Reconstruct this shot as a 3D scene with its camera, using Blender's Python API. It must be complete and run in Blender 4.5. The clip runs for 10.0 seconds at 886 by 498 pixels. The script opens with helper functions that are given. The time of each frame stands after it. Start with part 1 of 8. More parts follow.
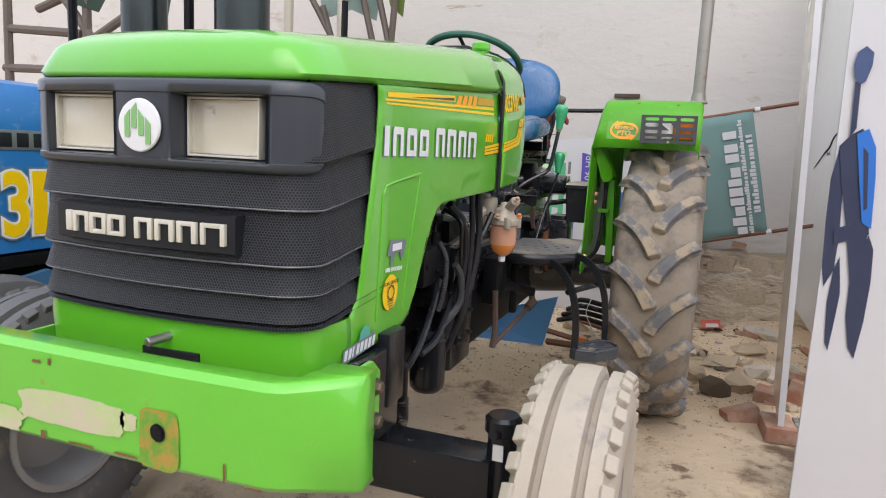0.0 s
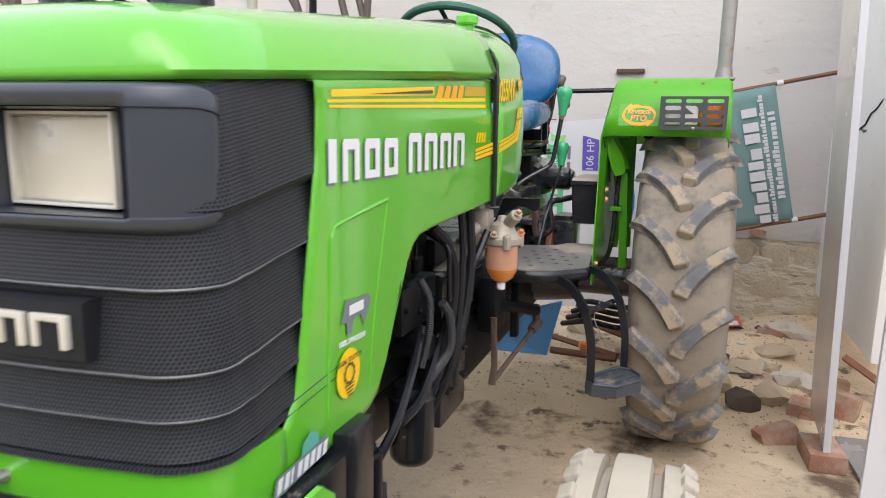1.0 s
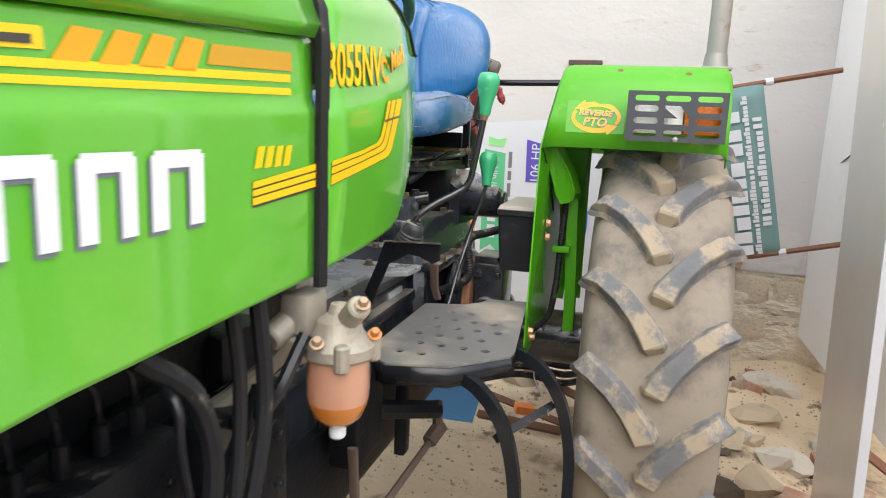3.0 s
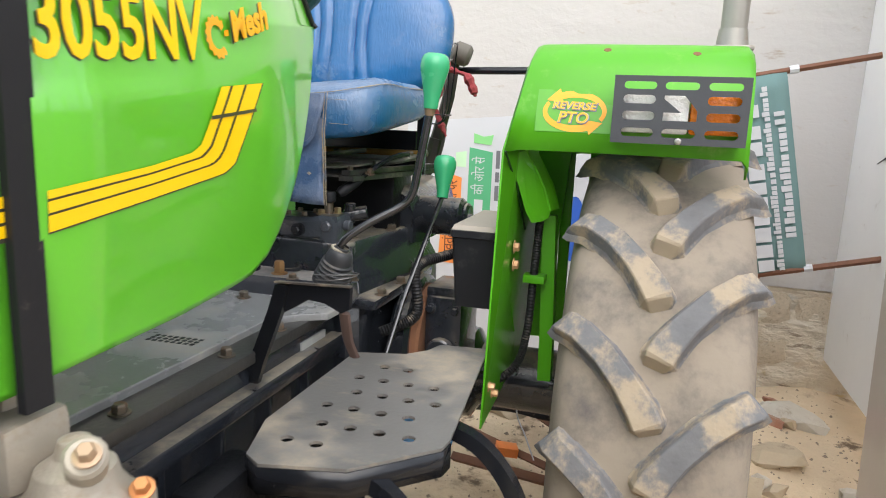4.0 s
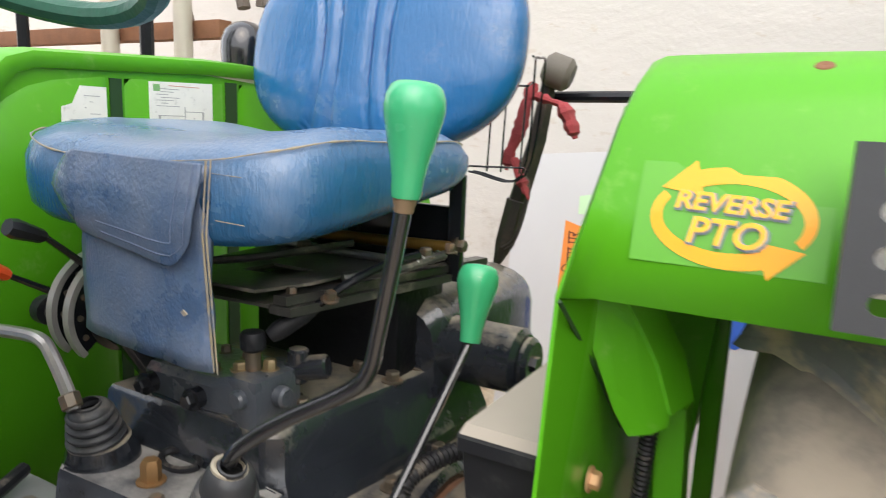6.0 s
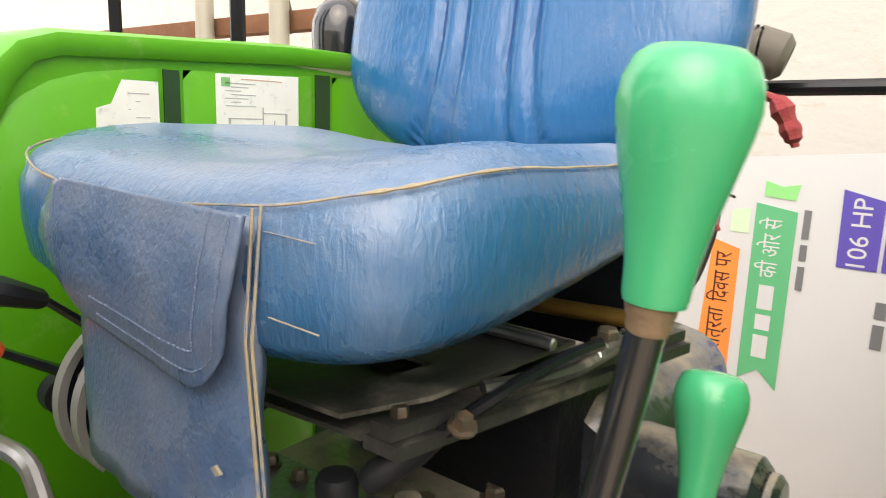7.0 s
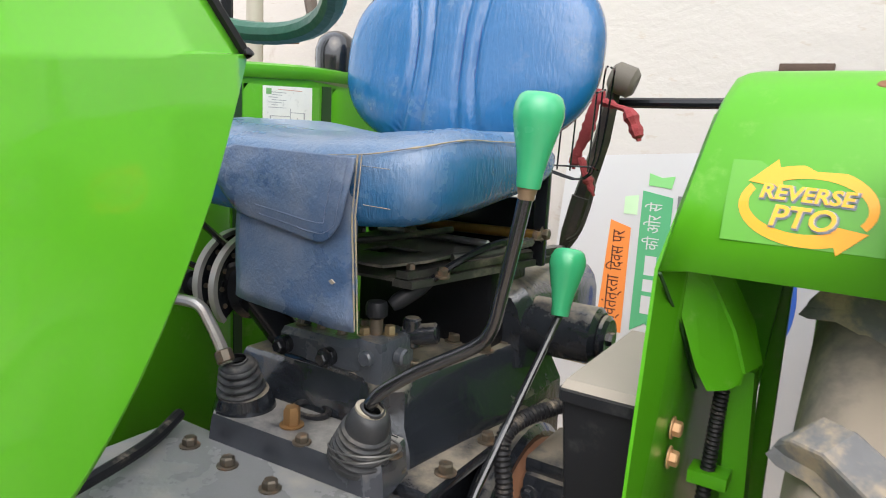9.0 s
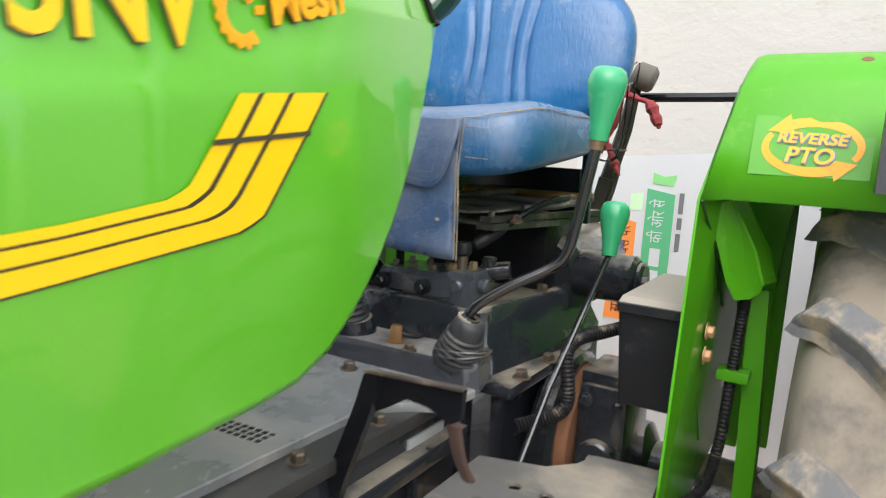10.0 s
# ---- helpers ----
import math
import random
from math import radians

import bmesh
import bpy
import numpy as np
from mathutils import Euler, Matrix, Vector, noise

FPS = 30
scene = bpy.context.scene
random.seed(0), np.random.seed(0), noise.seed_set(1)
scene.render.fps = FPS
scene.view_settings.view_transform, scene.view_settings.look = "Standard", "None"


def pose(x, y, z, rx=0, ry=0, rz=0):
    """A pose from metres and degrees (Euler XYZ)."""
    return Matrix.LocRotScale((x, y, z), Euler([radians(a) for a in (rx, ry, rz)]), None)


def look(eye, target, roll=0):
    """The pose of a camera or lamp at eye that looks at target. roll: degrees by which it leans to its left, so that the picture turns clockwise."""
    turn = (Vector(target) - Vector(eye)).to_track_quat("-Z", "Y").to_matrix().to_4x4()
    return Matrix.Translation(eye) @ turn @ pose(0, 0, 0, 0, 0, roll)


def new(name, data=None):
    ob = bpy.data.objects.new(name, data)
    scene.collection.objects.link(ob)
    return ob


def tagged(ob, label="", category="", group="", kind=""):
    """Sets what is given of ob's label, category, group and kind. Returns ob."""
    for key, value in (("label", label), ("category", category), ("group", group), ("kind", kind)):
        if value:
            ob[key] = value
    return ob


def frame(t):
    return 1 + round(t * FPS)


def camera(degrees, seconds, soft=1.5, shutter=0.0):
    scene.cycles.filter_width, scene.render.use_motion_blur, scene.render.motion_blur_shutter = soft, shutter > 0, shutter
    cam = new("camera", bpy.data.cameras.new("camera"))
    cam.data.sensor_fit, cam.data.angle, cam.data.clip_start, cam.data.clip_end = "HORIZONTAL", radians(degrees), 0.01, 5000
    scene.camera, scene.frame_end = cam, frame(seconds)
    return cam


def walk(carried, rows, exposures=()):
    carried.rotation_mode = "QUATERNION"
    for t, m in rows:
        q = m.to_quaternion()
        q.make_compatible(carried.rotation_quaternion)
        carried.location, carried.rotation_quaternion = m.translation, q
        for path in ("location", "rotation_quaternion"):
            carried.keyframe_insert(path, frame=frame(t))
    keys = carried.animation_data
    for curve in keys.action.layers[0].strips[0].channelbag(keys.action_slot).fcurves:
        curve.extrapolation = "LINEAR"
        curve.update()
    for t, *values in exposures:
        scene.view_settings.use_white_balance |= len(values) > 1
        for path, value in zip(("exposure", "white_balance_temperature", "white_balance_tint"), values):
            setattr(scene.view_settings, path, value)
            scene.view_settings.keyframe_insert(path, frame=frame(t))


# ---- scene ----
cam = camera(66.0, 10.0, soft=1.0, shutter=0.3)
PATH = [
    (0, (0.969, -3.498, 1.238), (0.293, -1.638, 0.949), 2.7),
    (0.5, (0.876, -3.315, 1.267), (0.206, -1.458, 0.948), 1.6),
    (1, (0.831, -3.052, 1.301), (0.177, -1.195, 0.95), 0.9),
    (1.5, (0.844, -2.786, 1.315), (0.204, -0.927, 0.945), 0.5),
    (2, (0.804, -2.587, 1.302), (0.208, -0.715, 0.925), 1.2),
    (2.5, (0.766, -2.372, 1.328), (0.234, -0.477, 0.968), 2.4),
    (2.7, (0.761, -2.301, 1.323), (0.237, -0.405, 0.964), 2.6),
    (3.8, (0.794, -1.776, 1.325), (0.244, 0.112, 0.962), 2.3),
    (4, (0.8, -1.721, 1.333), (0.244, 0.163, 0.959), 2.4),
    (4.5, (0.83, -1.528, 1.343), (0.226, 0.343, 0.974), 2.2),
    (5, (0.857, -1.277, 1.373), (0.153, 0.561, 1.015), 2.2),
    (5.5, (0.816, -1.103, 1.378), (-0.001, 0.687, 1.021), 2.4),
    (6, (0.721, -0.931, 1.422), (-0.256, 0.776, 1.063), 2.3),
    (6.2, (0.668, -0.882, 1.429), (-0.379, 0.78, 1.052), 2.0),
    (7.3, (0.433, -0.647, 1.426), (-0.801, 0.881, 1.05), 2.3),
    (7.5, (0.424, -0.647, 1.424), (-0.819, 0.873, 1.044), 2.5),
    (8, (0.5, -0.749, 1.435), (-0.697, 0.807, 1.052), 2.9),
    (8.5, (0.61, -0.944, 1.433), (-0.492, 0.68, 1.048), 3.1),
    (9, (0.704, -1.107, 1.419), (-0.336, 0.564, 1.059), 3.0),
    (9.5, (0.734, -1.233, 1.41), (-0.276, 0.46, 1.072), 3.1),
    (10, (0.709, -1.397, 1.331), (-0.303, 0.302, 1.032), 3.4),
]
walk(cam, [(t, look(eye, target, roll)) for t, eye, target, roll in PATH], exposures=[(0, 0.02, 6250, 14), (1, 0.26, 6250, 13), (2.2, 0.58, 6300, 10), (5.5, 0.55, 6400, 10), (6.5, 0.71, 6850, 11), (7.5, 0.85, 7350, 12), (8, 0.80, 7350, 12), (8.5, 0.66, 6950, 11), (9.1, 0.60, 6400, 10), (10, 0.58, 6350, 9)])

# ---- light: bright hazy daylight in a yard, soft sun from ahead and above ----
world = bpy.data.worlds.new("world")
scene.world = world
world.use_nodes = True
wn = world.node_tree
sky = wn.nodes.new("ShaderNodeTexSky")
sky.sky_type, sky.sun_disc = "NISHITA", False
sky.sun_elevation, sky.sun_rotation = radians(50), radians(155)
sky.air_density, sky.dust_density, sky.ozone_density = 1.0, 5.0, 1.0
haze = wn.nodes.new("ShaderNodeMix")  # thin white cloud over the whole sky
haze.data_type = "RGBA"
haze.inputs["Factor"].default_value, haze.inputs["B"].default_value = 0.6, (13.0, 13.4, 14.0, 1)
wn.links.new(sky.outputs[0], haze.inputs["A"])
wn.links.new(haze.outputs["Result"], wn.nodes["Background"].inputs[0])
wn.nodes["Background"].inputs[1].default_value = 0.15
sun = new("sun", bpy.data.lights.new("sun", "SUN"))
sun.data.energy, sun.data.angle, sun.data.color = 1.1, radians(60), (1.0, 0.975, 0.94)
sun.matrix_world = look((2.1, -4.5, 5.9), (0.0, 0.0, 0.0))

# ---- mesh helpers ----


def thing(name, base, label, category, group="", kind=""):
    """An empty at a thing's base, which parents its parts."""
    ob = new(name)
    ob.empty_display_size = 0.05
    ob.location = base
    return tagged(ob, label, category, group, kind)


def base_of(ob):
    p = Vector((0, 0, 0))
    while ob is not None:
        p += ob.location
        ob = ob.parent
    return p


def link(name, bm, material, smooth=35):
    me = bpy.data.meshes.new(name)
    bmesh.ops.recalc_face_normals(bm, faces=bm.faces)
    bm.to_mesh(me)
    bm.free()
    for m in (material if isinstance(material, (list, tuple)) else [material]):
        me.materials.append(m)
    if smooth:
        me.polygons.foreach_set("use_smooth", [True] * len(me.polygons))
        me.set_sharp_from_angle(angle=radians(smooth))
    return new(name, me)


def part(name, bm, material, parent, label="", smooth=35):
    """A mesh in world coordinates as one part under a thing or a part."""
    bmesh.ops.translate(bm, verts=bm.verts, vec=-base_of(parent))
    ob = link(name, bm, material, smooth)
    ob.parent = parent
    return tagged(ob, label) if label else ob


def pieces(name, bm, material, parent, label="", near=0.015, smooth=35):
    """Each connected piece of a mesh as a part of its own; pieces closer than near stay together."""
    left, groups = set(bm.verts), []
    while left:
        todo, isle = [left.pop()], []
        while todo:
            v = todo.pop()
            isle.append(v)
            for e in v.link_edges:
                o = e.other_vert(v)
                if o in left:
                    left.remove(o)
                    todo.append(o)
        mid = sum((v.co for v in isle), Vector()) / len(isle)
        for g in groups:
            if (g[0] - mid).length < near:
                g[1].extend(isle)
                break
        else:
            groups.append((mid, isle))
    bm.verts.index_update()
    for mid, isle in sorted(groups, key=lambda g: tuple(g[0])):
        nb, new_of = bmesh.new(), {}
        for v in isle:
            new_of[v] = nb.verts.new(v.co)
        for f in {f for v in isle for f in v.link_faces}:
            nb.faces.new([new_of[v] for v in f.verts])
        part(name, nb, material, parent, label, smooth)
    bm.free()


def solo(name, bm, material, label, category, group="", kind="", smooth=35):
    return tagged(link(name, bm, material, smooth), label, category, group, kind)


def solid(ob, thickness, offset=-1.0):
    mod = ob.modifiers.new("thickness", "SOLIDIFY")
    mod.thickness, mod.offset = thickness, offset
    return ob


def B():
    return bmesh.new()


def box(bm, x0, x1, y0, y1, z0, z1, bevel=0.0, turn=None, seg=2, mi=0):
    r = bmesh.ops.create_cube(bm, size=1.0)
    vs = r["verts"]
    c = Vector(((x0 + x1) / 2, (y0 + y1) / 2, (z0 + z1) / 2))
    bmesh.ops.scale(bm, vec=(abs(x1 - x0), abs(y1 - y0), abs(z1 - z0)), verts=vs)
    fs = list({f for v in vs for f in v.link_faces})
    if bevel:
        es = list({e for v in vs for e in v.link_edges})
        out = bmesh.ops.bevel(bm, geom=es, offset=bevel, segments=seg, affect="EDGES", profile=0.6)
        fs = list({f for f in fs if f.is_valid} | set(out["faces"]))
        vs = list({v for f in fs for v in f.verts})
    if turn:
        bmesh.ops.rotate(bm, cent=(0, 0, 0), matrix=Euler([radians(a) for a in turn]).to_matrix(), verts=vs)
    bmesh.ops.translate(bm, vec=c, verts=vs)
    for f in fs:
        f.material_index = mi
    return bm


def ring_frame(d, up=None):
    d = d.normalized()
    a = up or (Vector((0, 0, 1)) if abs(d.z) < 0.9 else Vector((0, 1, 0)))
    u = d.cross(a).normalized()
    return u, u.cross(d).normalized()


def rings(bm, rows, closed=True, caps=True, mi=0):
    """Skin a list of vertex rows, each a list of points of one length."""
    vv = [[bm.verts.new(p) for p in r] for r in rows]
    n = len(rows[0])
    for a, b in zip(vv, vv[1:]):
        for i in range(n if closed else n - 1):
            j = (i + 1) % n
            try:
                bm.faces.new((a[i], a[j], b[j], b[i])).material_index = mi
            except ValueError:
                pass
    if caps and closed:
        for r in (vv[0], vv[-1]):
            try:
                bm.faces.new(r).material_index = mi
            except ValueError:
                pass
    return bm


def tube(bm, pts, r, n=10, caps=True, mi=0, flat=1.0):
    """A round bar along a list of points; r may be a list of radii."""
    pts = [Vector(p) for p in pts]
    rs = r if isinstance(r, (list, tuple)) else [r] * len(pts)
    rows, u = [], None
    for i, p in enumerate(pts):
        d = (pts[min(i + 1, len(pts) - 1)] - pts[max(i - 1, 0)]).normalized()
        if u is None:
            u, v = ring_frame(d)
        else:
            u = (u - d * u.dot(d)).normalized()
            v = u.cross(d).normalized()
        rows.append([p + (u * math.cos(2 * math.pi * k / n) + v * math.sin(2 * math.pi * k / n) * flat) * rs[i] for k in range(n)])
    return rings(bm, rows, caps=caps, mi=mi)


def bend(pts, k=5):
    """Round the inner corners of a list of points (Catmull-Rom)."""
    pts = [Vector(p) for p in pts]
    ext = [pts[0] * 2 - pts[1]] + pts + [pts[-1] * 2 - pts[-2]]
    out = []
    for i in range(1, len(ext) - 2):
        a, b, c, d = ext[i - 1:i + 3]
        for j in range(k):
            t = j / k
            out.append(0.5 * (2 * b + (c - a) * t + (2 * a - 5 * b + 4 * c - d) * t * t + (3 * b - a - 3 * c + d) * t ** 3))
    return out + [pts[-1]]


def lathe(bm, centre, axis, profile, n=32, mi=0, caps=False):
    """Turn (radius, along) pairs round an axis."""
    d = Vector(axis).normalized()
    u, v = ring_frame(d)
    c = Vector(centre)
    rows = [[c + d * h + (u * math.cos(2 * math.pi * k / n) + v * math.sin(2 * math.pi * k / n)) * max(r, 1e-4) for k in range(n)] for r, h in profile]
    return rings(bm, rows, caps=caps, mi=mi)


def cyl(bm, a, b, r, n=20, bevel=0.0, mi=0):
    a, b = Vector(a), Vector(b)
    h = (b - a).length
    e = min(bevel, r * 0.6, h * 0.4)
    prof = [(r - e, 0), (r, e), (r, h - e), (r - e, h)] if e else [(r, 0), (r, h)]
    return lathe(bm, a, b - a, prof, n, mi, caps=True)


def prism(bm, pts, d, mi=0):
    """A flat outline pushed along the vector d."""
    pts, d = [Vector(p) for p in pts], Vector(d)
    return rings(bm, [pts, [p + d for p in pts]], mi=mi)


def hexbolt(bm, at, axis, r=0.009, h=0.009, shank=True):
    a, d = Vector(at), Vector(axis).normalized()
    if shank:
        lathe(bm, a, d, [(r * 1.45, 0), (r * 1.45, 0.002), (r * 1.2, 0.0025)], 14, caps=True)
    lathe(bm, a + d * 0.002, d, [(r, 0), (r, h * 0.8), (r * 0.8, h)], 6, caps=True)
    return bm


def lettering(text, size, m, material, parent, name, depth=0.0015, spacing=1.0, squeeze=1.0, align="CENTER", bold=0.0, width=0.0):
    """Writing in the built-in font as a flat raised mesh."""
    cu = bpy.data.curves.new(name, "FONT")
    cu.body, cu.size, cu.extrude, cu.align_x, cu.align_y, cu.space_character, cu.resolution_u = text, size, depth, align, "CENTER", spacing, 3
    cu.offset = bold
    tmp = bpy.data.objects.new(name, cu)
    scene.collection.objects.link(tmp)
    me = bpy.data.meshes.new_from_object(tmp.evaluated_get(bpy.context.evaluated_depsgraph_get()))
    bpy.data.objects.remove(tmp)
    me.materials.clear()
    me.materials.append(material)
    if width:
        xs0 = [v.co.x for v in me.vertices]
        squeeze = width / (max(xs0) - min(xs0))
    me.transform(Matrix.Translation(-base_of(parent)) @ m @ Matrix.Diagonal((squeeze, 1, 1, 1)))
    ob = new(name, me)
    ob.parent = parent
    return ob


def lerp(x, table):
    """Piecewise linear look-up in (x, value) pairs."""
    for (a, p), (b, q) in zip(table, table[1:]):
        if x <= b:
            return p if x <= a else p + (q - p) * (x - a) / (b - a)
    return table[-1][1]


# ---- materials ----


def mat(name, colour, rough=0.5, metal=0.0, vary=0.12, scale=6.0, bump=0.05, grain=120.0, coat=0.0, dirt=None, dirt_amount=0.0, dirt_scale=9.0, spec=0.5, dirt_up=0.0, edge=1.0):
    """A surface with colour variation at two scales, fine relief, and dirt of its own shape (dirt_up: settled on top)."""
    m = bpy.data.materials.new(name)
    m.use_nodes = True
    nt = m.node_tree
    N, L = nt.nodes, nt.links
    bs = N["Principled BSDF"]
    co = N.new("ShaderNodeTexCoord")
    n1, n2 = N.new("ShaderNodeTexNoise"), N.new("ShaderNodeTexNoise")
    n1.inputs["Scale"].default_value, n1.inputs["Detail"].default_value, n1.inputs["Roughness"].default_value = scale, 5, 0.6
    n2.inputs["Scale"].default_value, n2.inputs["Detail"].default_value = grain, 3
    for n in (n1, n2):
        L.new(co.outputs["Object"], n.inputs["Vector"])
    mix = N.new("ShaderNodeMix")
    mix.data_type = "RGBA"
    lo = [c * (1 - vary) for c in colour]
    hi = [min(1, c * (1 + vary)) for c in colour]
    mix.inputs["A"].default_value, mix.inputs["B"].default_value = (*lo, 1), (*hi, 1)
    L.new(n1.outputs["Fac"], mix.inputs["Factor"])
    out, fac = mix.outputs["Result"], None
    if dirt:
        n3, ramp = N.new("ShaderNodeTexNoise"), N.new("ShaderNodeMapRange")
        n3.inputs["Scale"].default_value, n3.inputs["Detail"].default_value, n3.inputs["Roughness"].default_value = dirt_scale, 7, 0.68
        L.new(co.outputs["Object"], n3.inputs["Vector"])
        ramp.inputs["From Min"].default_value, ramp.inputs["From Max"].default_value = 0.735 - 0.115 * edge - dirt_amount * 0.45, 0.735 + 0.115 * edge - dirt_amount * 0.45
        ramp.interpolation_type = "SMOOTHSTEP"
        src = n3.outputs["Fac"]
        if dirt_up:
            geo, sep, ma = N.new("ShaderNodeNewGeometry"), N.new("ShaderNodeSeparateXYZ"), N.new("ShaderNodeMath")
            L.new(geo.outputs["Normal"], sep.inputs[0])
            ma.operation = "MULTIPLY_ADD"
            L.new(sep.outputs["Z"], ma.inputs[0])
            ma.inputs[1].default_value = dirt_up
            L.new(src, ma.inputs[2])
            src = ma.outputs[0]
        L.new(src, ramp.inputs["Value"])
        m2 = N.new("ShaderNodeMix")
        m2.data_type = "RGBA"
        L.new(ramp.outputs["Result"], m2.inputs["Factor"])
        L.new(out, m2.inputs["A"])
        m2.inputs["B"].default_value = (*dirt, 1)
        out, fac = m2.outputs["Result"], ramp.outputs["Result"]
    L.new(out, bs.inputs["Base Color"])
    rr = N.new("ShaderNodeMapRange")
    rr.inputs["To Min"].default_value, rr.inputs["To Max"].default_value = max(0.02, rough - 0.08), min(1, rough + 0.1)
    L.new(n1.outputs["Fac"], rr.inputs["Value"])
    ro = rr.outputs["Result"]
    if fac:
        m3 = N.new("ShaderNodeMix")
        L.new(fac, m3.inputs["Factor"])
        L.new(ro, m3.inputs["A"])
        m3.inputs["B"].default_value = 0.9
        ro = m3.outputs["Result"]
        m4 = N.new("ShaderNodeMath")
        m4.operation = "MULTIPLY_ADD"
        L.new(fac, m4.inputs[0])
        m4.inputs[1].default_value, m4.inputs[2].default_value = -metal, metal
        L.new(m4.outputs[0], bs.inputs["Metallic"])
    else:
        bs.inputs["Metallic"].default_value = metal
    L.new(ro, bs.inputs["Roughness"])
    bs.inputs["Coat Weight"].default_value, bs.inputs["Coat Roughness"].default_value = coat, 0.06
    bs.inputs["Specular IOR Level"].default_value = spec
    if bump:
        bp = N.new("ShaderNodeBump")
        bp.inputs["Strength"].default_value, bp.inputs["Distance"].default_value = bump, 0.004
        L.new(n2.outputs["Fac"], bp.inputs["Height"])
        L.new(bp.outputs[0], bs.inputs["Normal"])
    return m


DUST = (0.36, 0.30, 0.23)
GREEN = mat("green_paint", (0.110, 0.450, 0.020), 0.32, coat=1.0, vary=0.06, scale=3, bump=0.01, grain=60, dirt=(0.15, 0.50, 0.045), dirt_amount=0.12, dirt_scale=3, spec=0.35)
GREEN2 = mat("fender_paint", (0.080, 0.345, 0.008), 0.38, coat=0.15, vary=0.1, scale=4, bump=0.015, dirt=(0.20, 0.42, 0.08), dirt_amount=0.12, dirt_scale=14, spec=0.3)
GREENB = mat("bumper_paint", (0.140, 0.53, 0.040), 0.3, coat=0.6, vary=0.1, scale=5, bump=0.02, dirt=(0.35, 0.16, 0.06), dirt_amount=0.02, dirt_scale=22)
BLACK = mat("black_plastic", (0.014, 0.015, 0.018), 0.46, vary=0.2, bump=0.04, grain=300, spec=0.28, dirt=(0.08, 0.08, 0.08), dirt_amount=0.12)
BLACKP = mat("black_paint", (0.011, 0.012, 0.015), 0.2, coat=0.15, vary=0.3, bump=0.08, grain=90, dirt=DUST, dirt_amount=0.0, dirt_scale=16, dirt_up=0.06, edge=0.6, spec=0.3)
CAST = mat("cast_iron", (0.019, 0.022, 0.028), 0.22, vary=0.6, scale=12, bump=0.32, grain=75, coat=0.6, dirt=(0.27, 0.23, 0.175), dirt_amount=-0.40, dirt_scale=11, dirt_up=0.46, edge=1.2, spec=0.5)
CASTD = mat("engine_iron", (0.007, 0.0075, 0.009), 0.36, vary=0.5, bump=0.3, grain=90, dirt=(0.13, 0.11, 0.095), dirt_amount=0.0, dirt_scale=11, dirt_up=0.06, edge=0.6, spec=0.18)
GREYP = mat("grey_plate", (0.24, 0.24, 0.236), 0.26, vary=0.2, bump=0.1, grain=120, dirt=(0.38, 0.35, 0.30), dirt_amount=0.3, dirt_scale=6)
RUBBER = mat("black_rubber", (0.016, 0.016, 0.018), 0.45, vary=0.3, bump=0.05, spec=0.22, dirt=DUST, dirt_amount=0.0, dirt_scale=24, dirt_up=0.10, edge=1.3)
TYRE = mat("dusty_rear_tyre", (0.275, 0.232, 0.182), 0.85, vary=0.18, scale=5, bump=0.25, grain=60, dirt=(0.11, 0.10, 0.095), dirt_amount=0.3, dirt_scale=7, spec=0.25, edge=1.4)
LUGM = mat("worn_tyre_lug", (0.150, 0.149, 0.152), 0.85, vary=0.4, scale=14, bump=0.6, grain=50, dirt=(0.35, 0.285, 0.205), dirt_amount=0.47, dirt_scale=8, spec=0.25, edge=0.6)
TYREF = mat("chalky_front_tyre", (0.43, 0.38, 0.31), 0.85, vary=0.1, scale=10, bump=0.3, grain=50, dirt=(0.25, 0.24, 0.25), dirt_amount=0.2, dirt_scale=9, spec=0.25)
TYREG = mat("grey_tyre", (0.12, 0.12, 0.125), 0.7, vary=0.2, bump=0.2, dirt=DUST, dirt_amount=0.15)
STEEL = mat("bare_steel", (0.45, 0.44, 0.42), 0.35, metal=0.9, vary=0.2, bump=0.05, dirt=(0.25, 0.16, 0.09), dirt_amount=0.15, dirt_scale=25)
ALU = mat("cast_aluminium", (0.38, 0.34, 0.28), 0.5, metal=0.4, vary=0.2, bump=0.3, grain=140, dirt=(0.30, 0.23, 0.15), dirt_amount=0.25, dirt_scale=18)
RUST = mat("rusty_steel", (0.20, 0.09, 0.045), 0.85, vary=0.35, scale=18, bump=0.4)
BOLT = mat("zinc_bolt", (0.15, 0.125, 0.095), 0.45, metal=0.7, vary=0.25, bump=0.1, dirt=(0.22, 0.12, 0.06), dirt_amount=0.3, dirt_scale=60)
BLUEV = mat("blue_vinyl", (0.015, 0.112, 0.265), 0.2, vary=0.18, scale=7, bump=0, dirt=(0.42, 0.405, 0.385), dirt_amount=-0.12, dirt_scale=3.5, dirt_up=0.15, edge=3.4, coat=0.25, spec=0.5)
BLUEK = mat("clean_blue_vinyl", (0.011, 0.108, 0.28), 0.2, vary=0.15, scale=6, bump=0, coat=0.3, spec=0.5, dirt=(0.33, 0.37, 0.42), dirt_amount=0.0, dirt_scale=5, edge=2.0)
BLUEB = mat("blue_grained_bag", (0.040, 0.096, 0.21), 0.2, vary=0.18, scale=5, bump=0, dirt=(0.43, 0.43, 0.43), dirt_amount=0.08, dirt_scale=4, edge=3.2, coat=0.2)
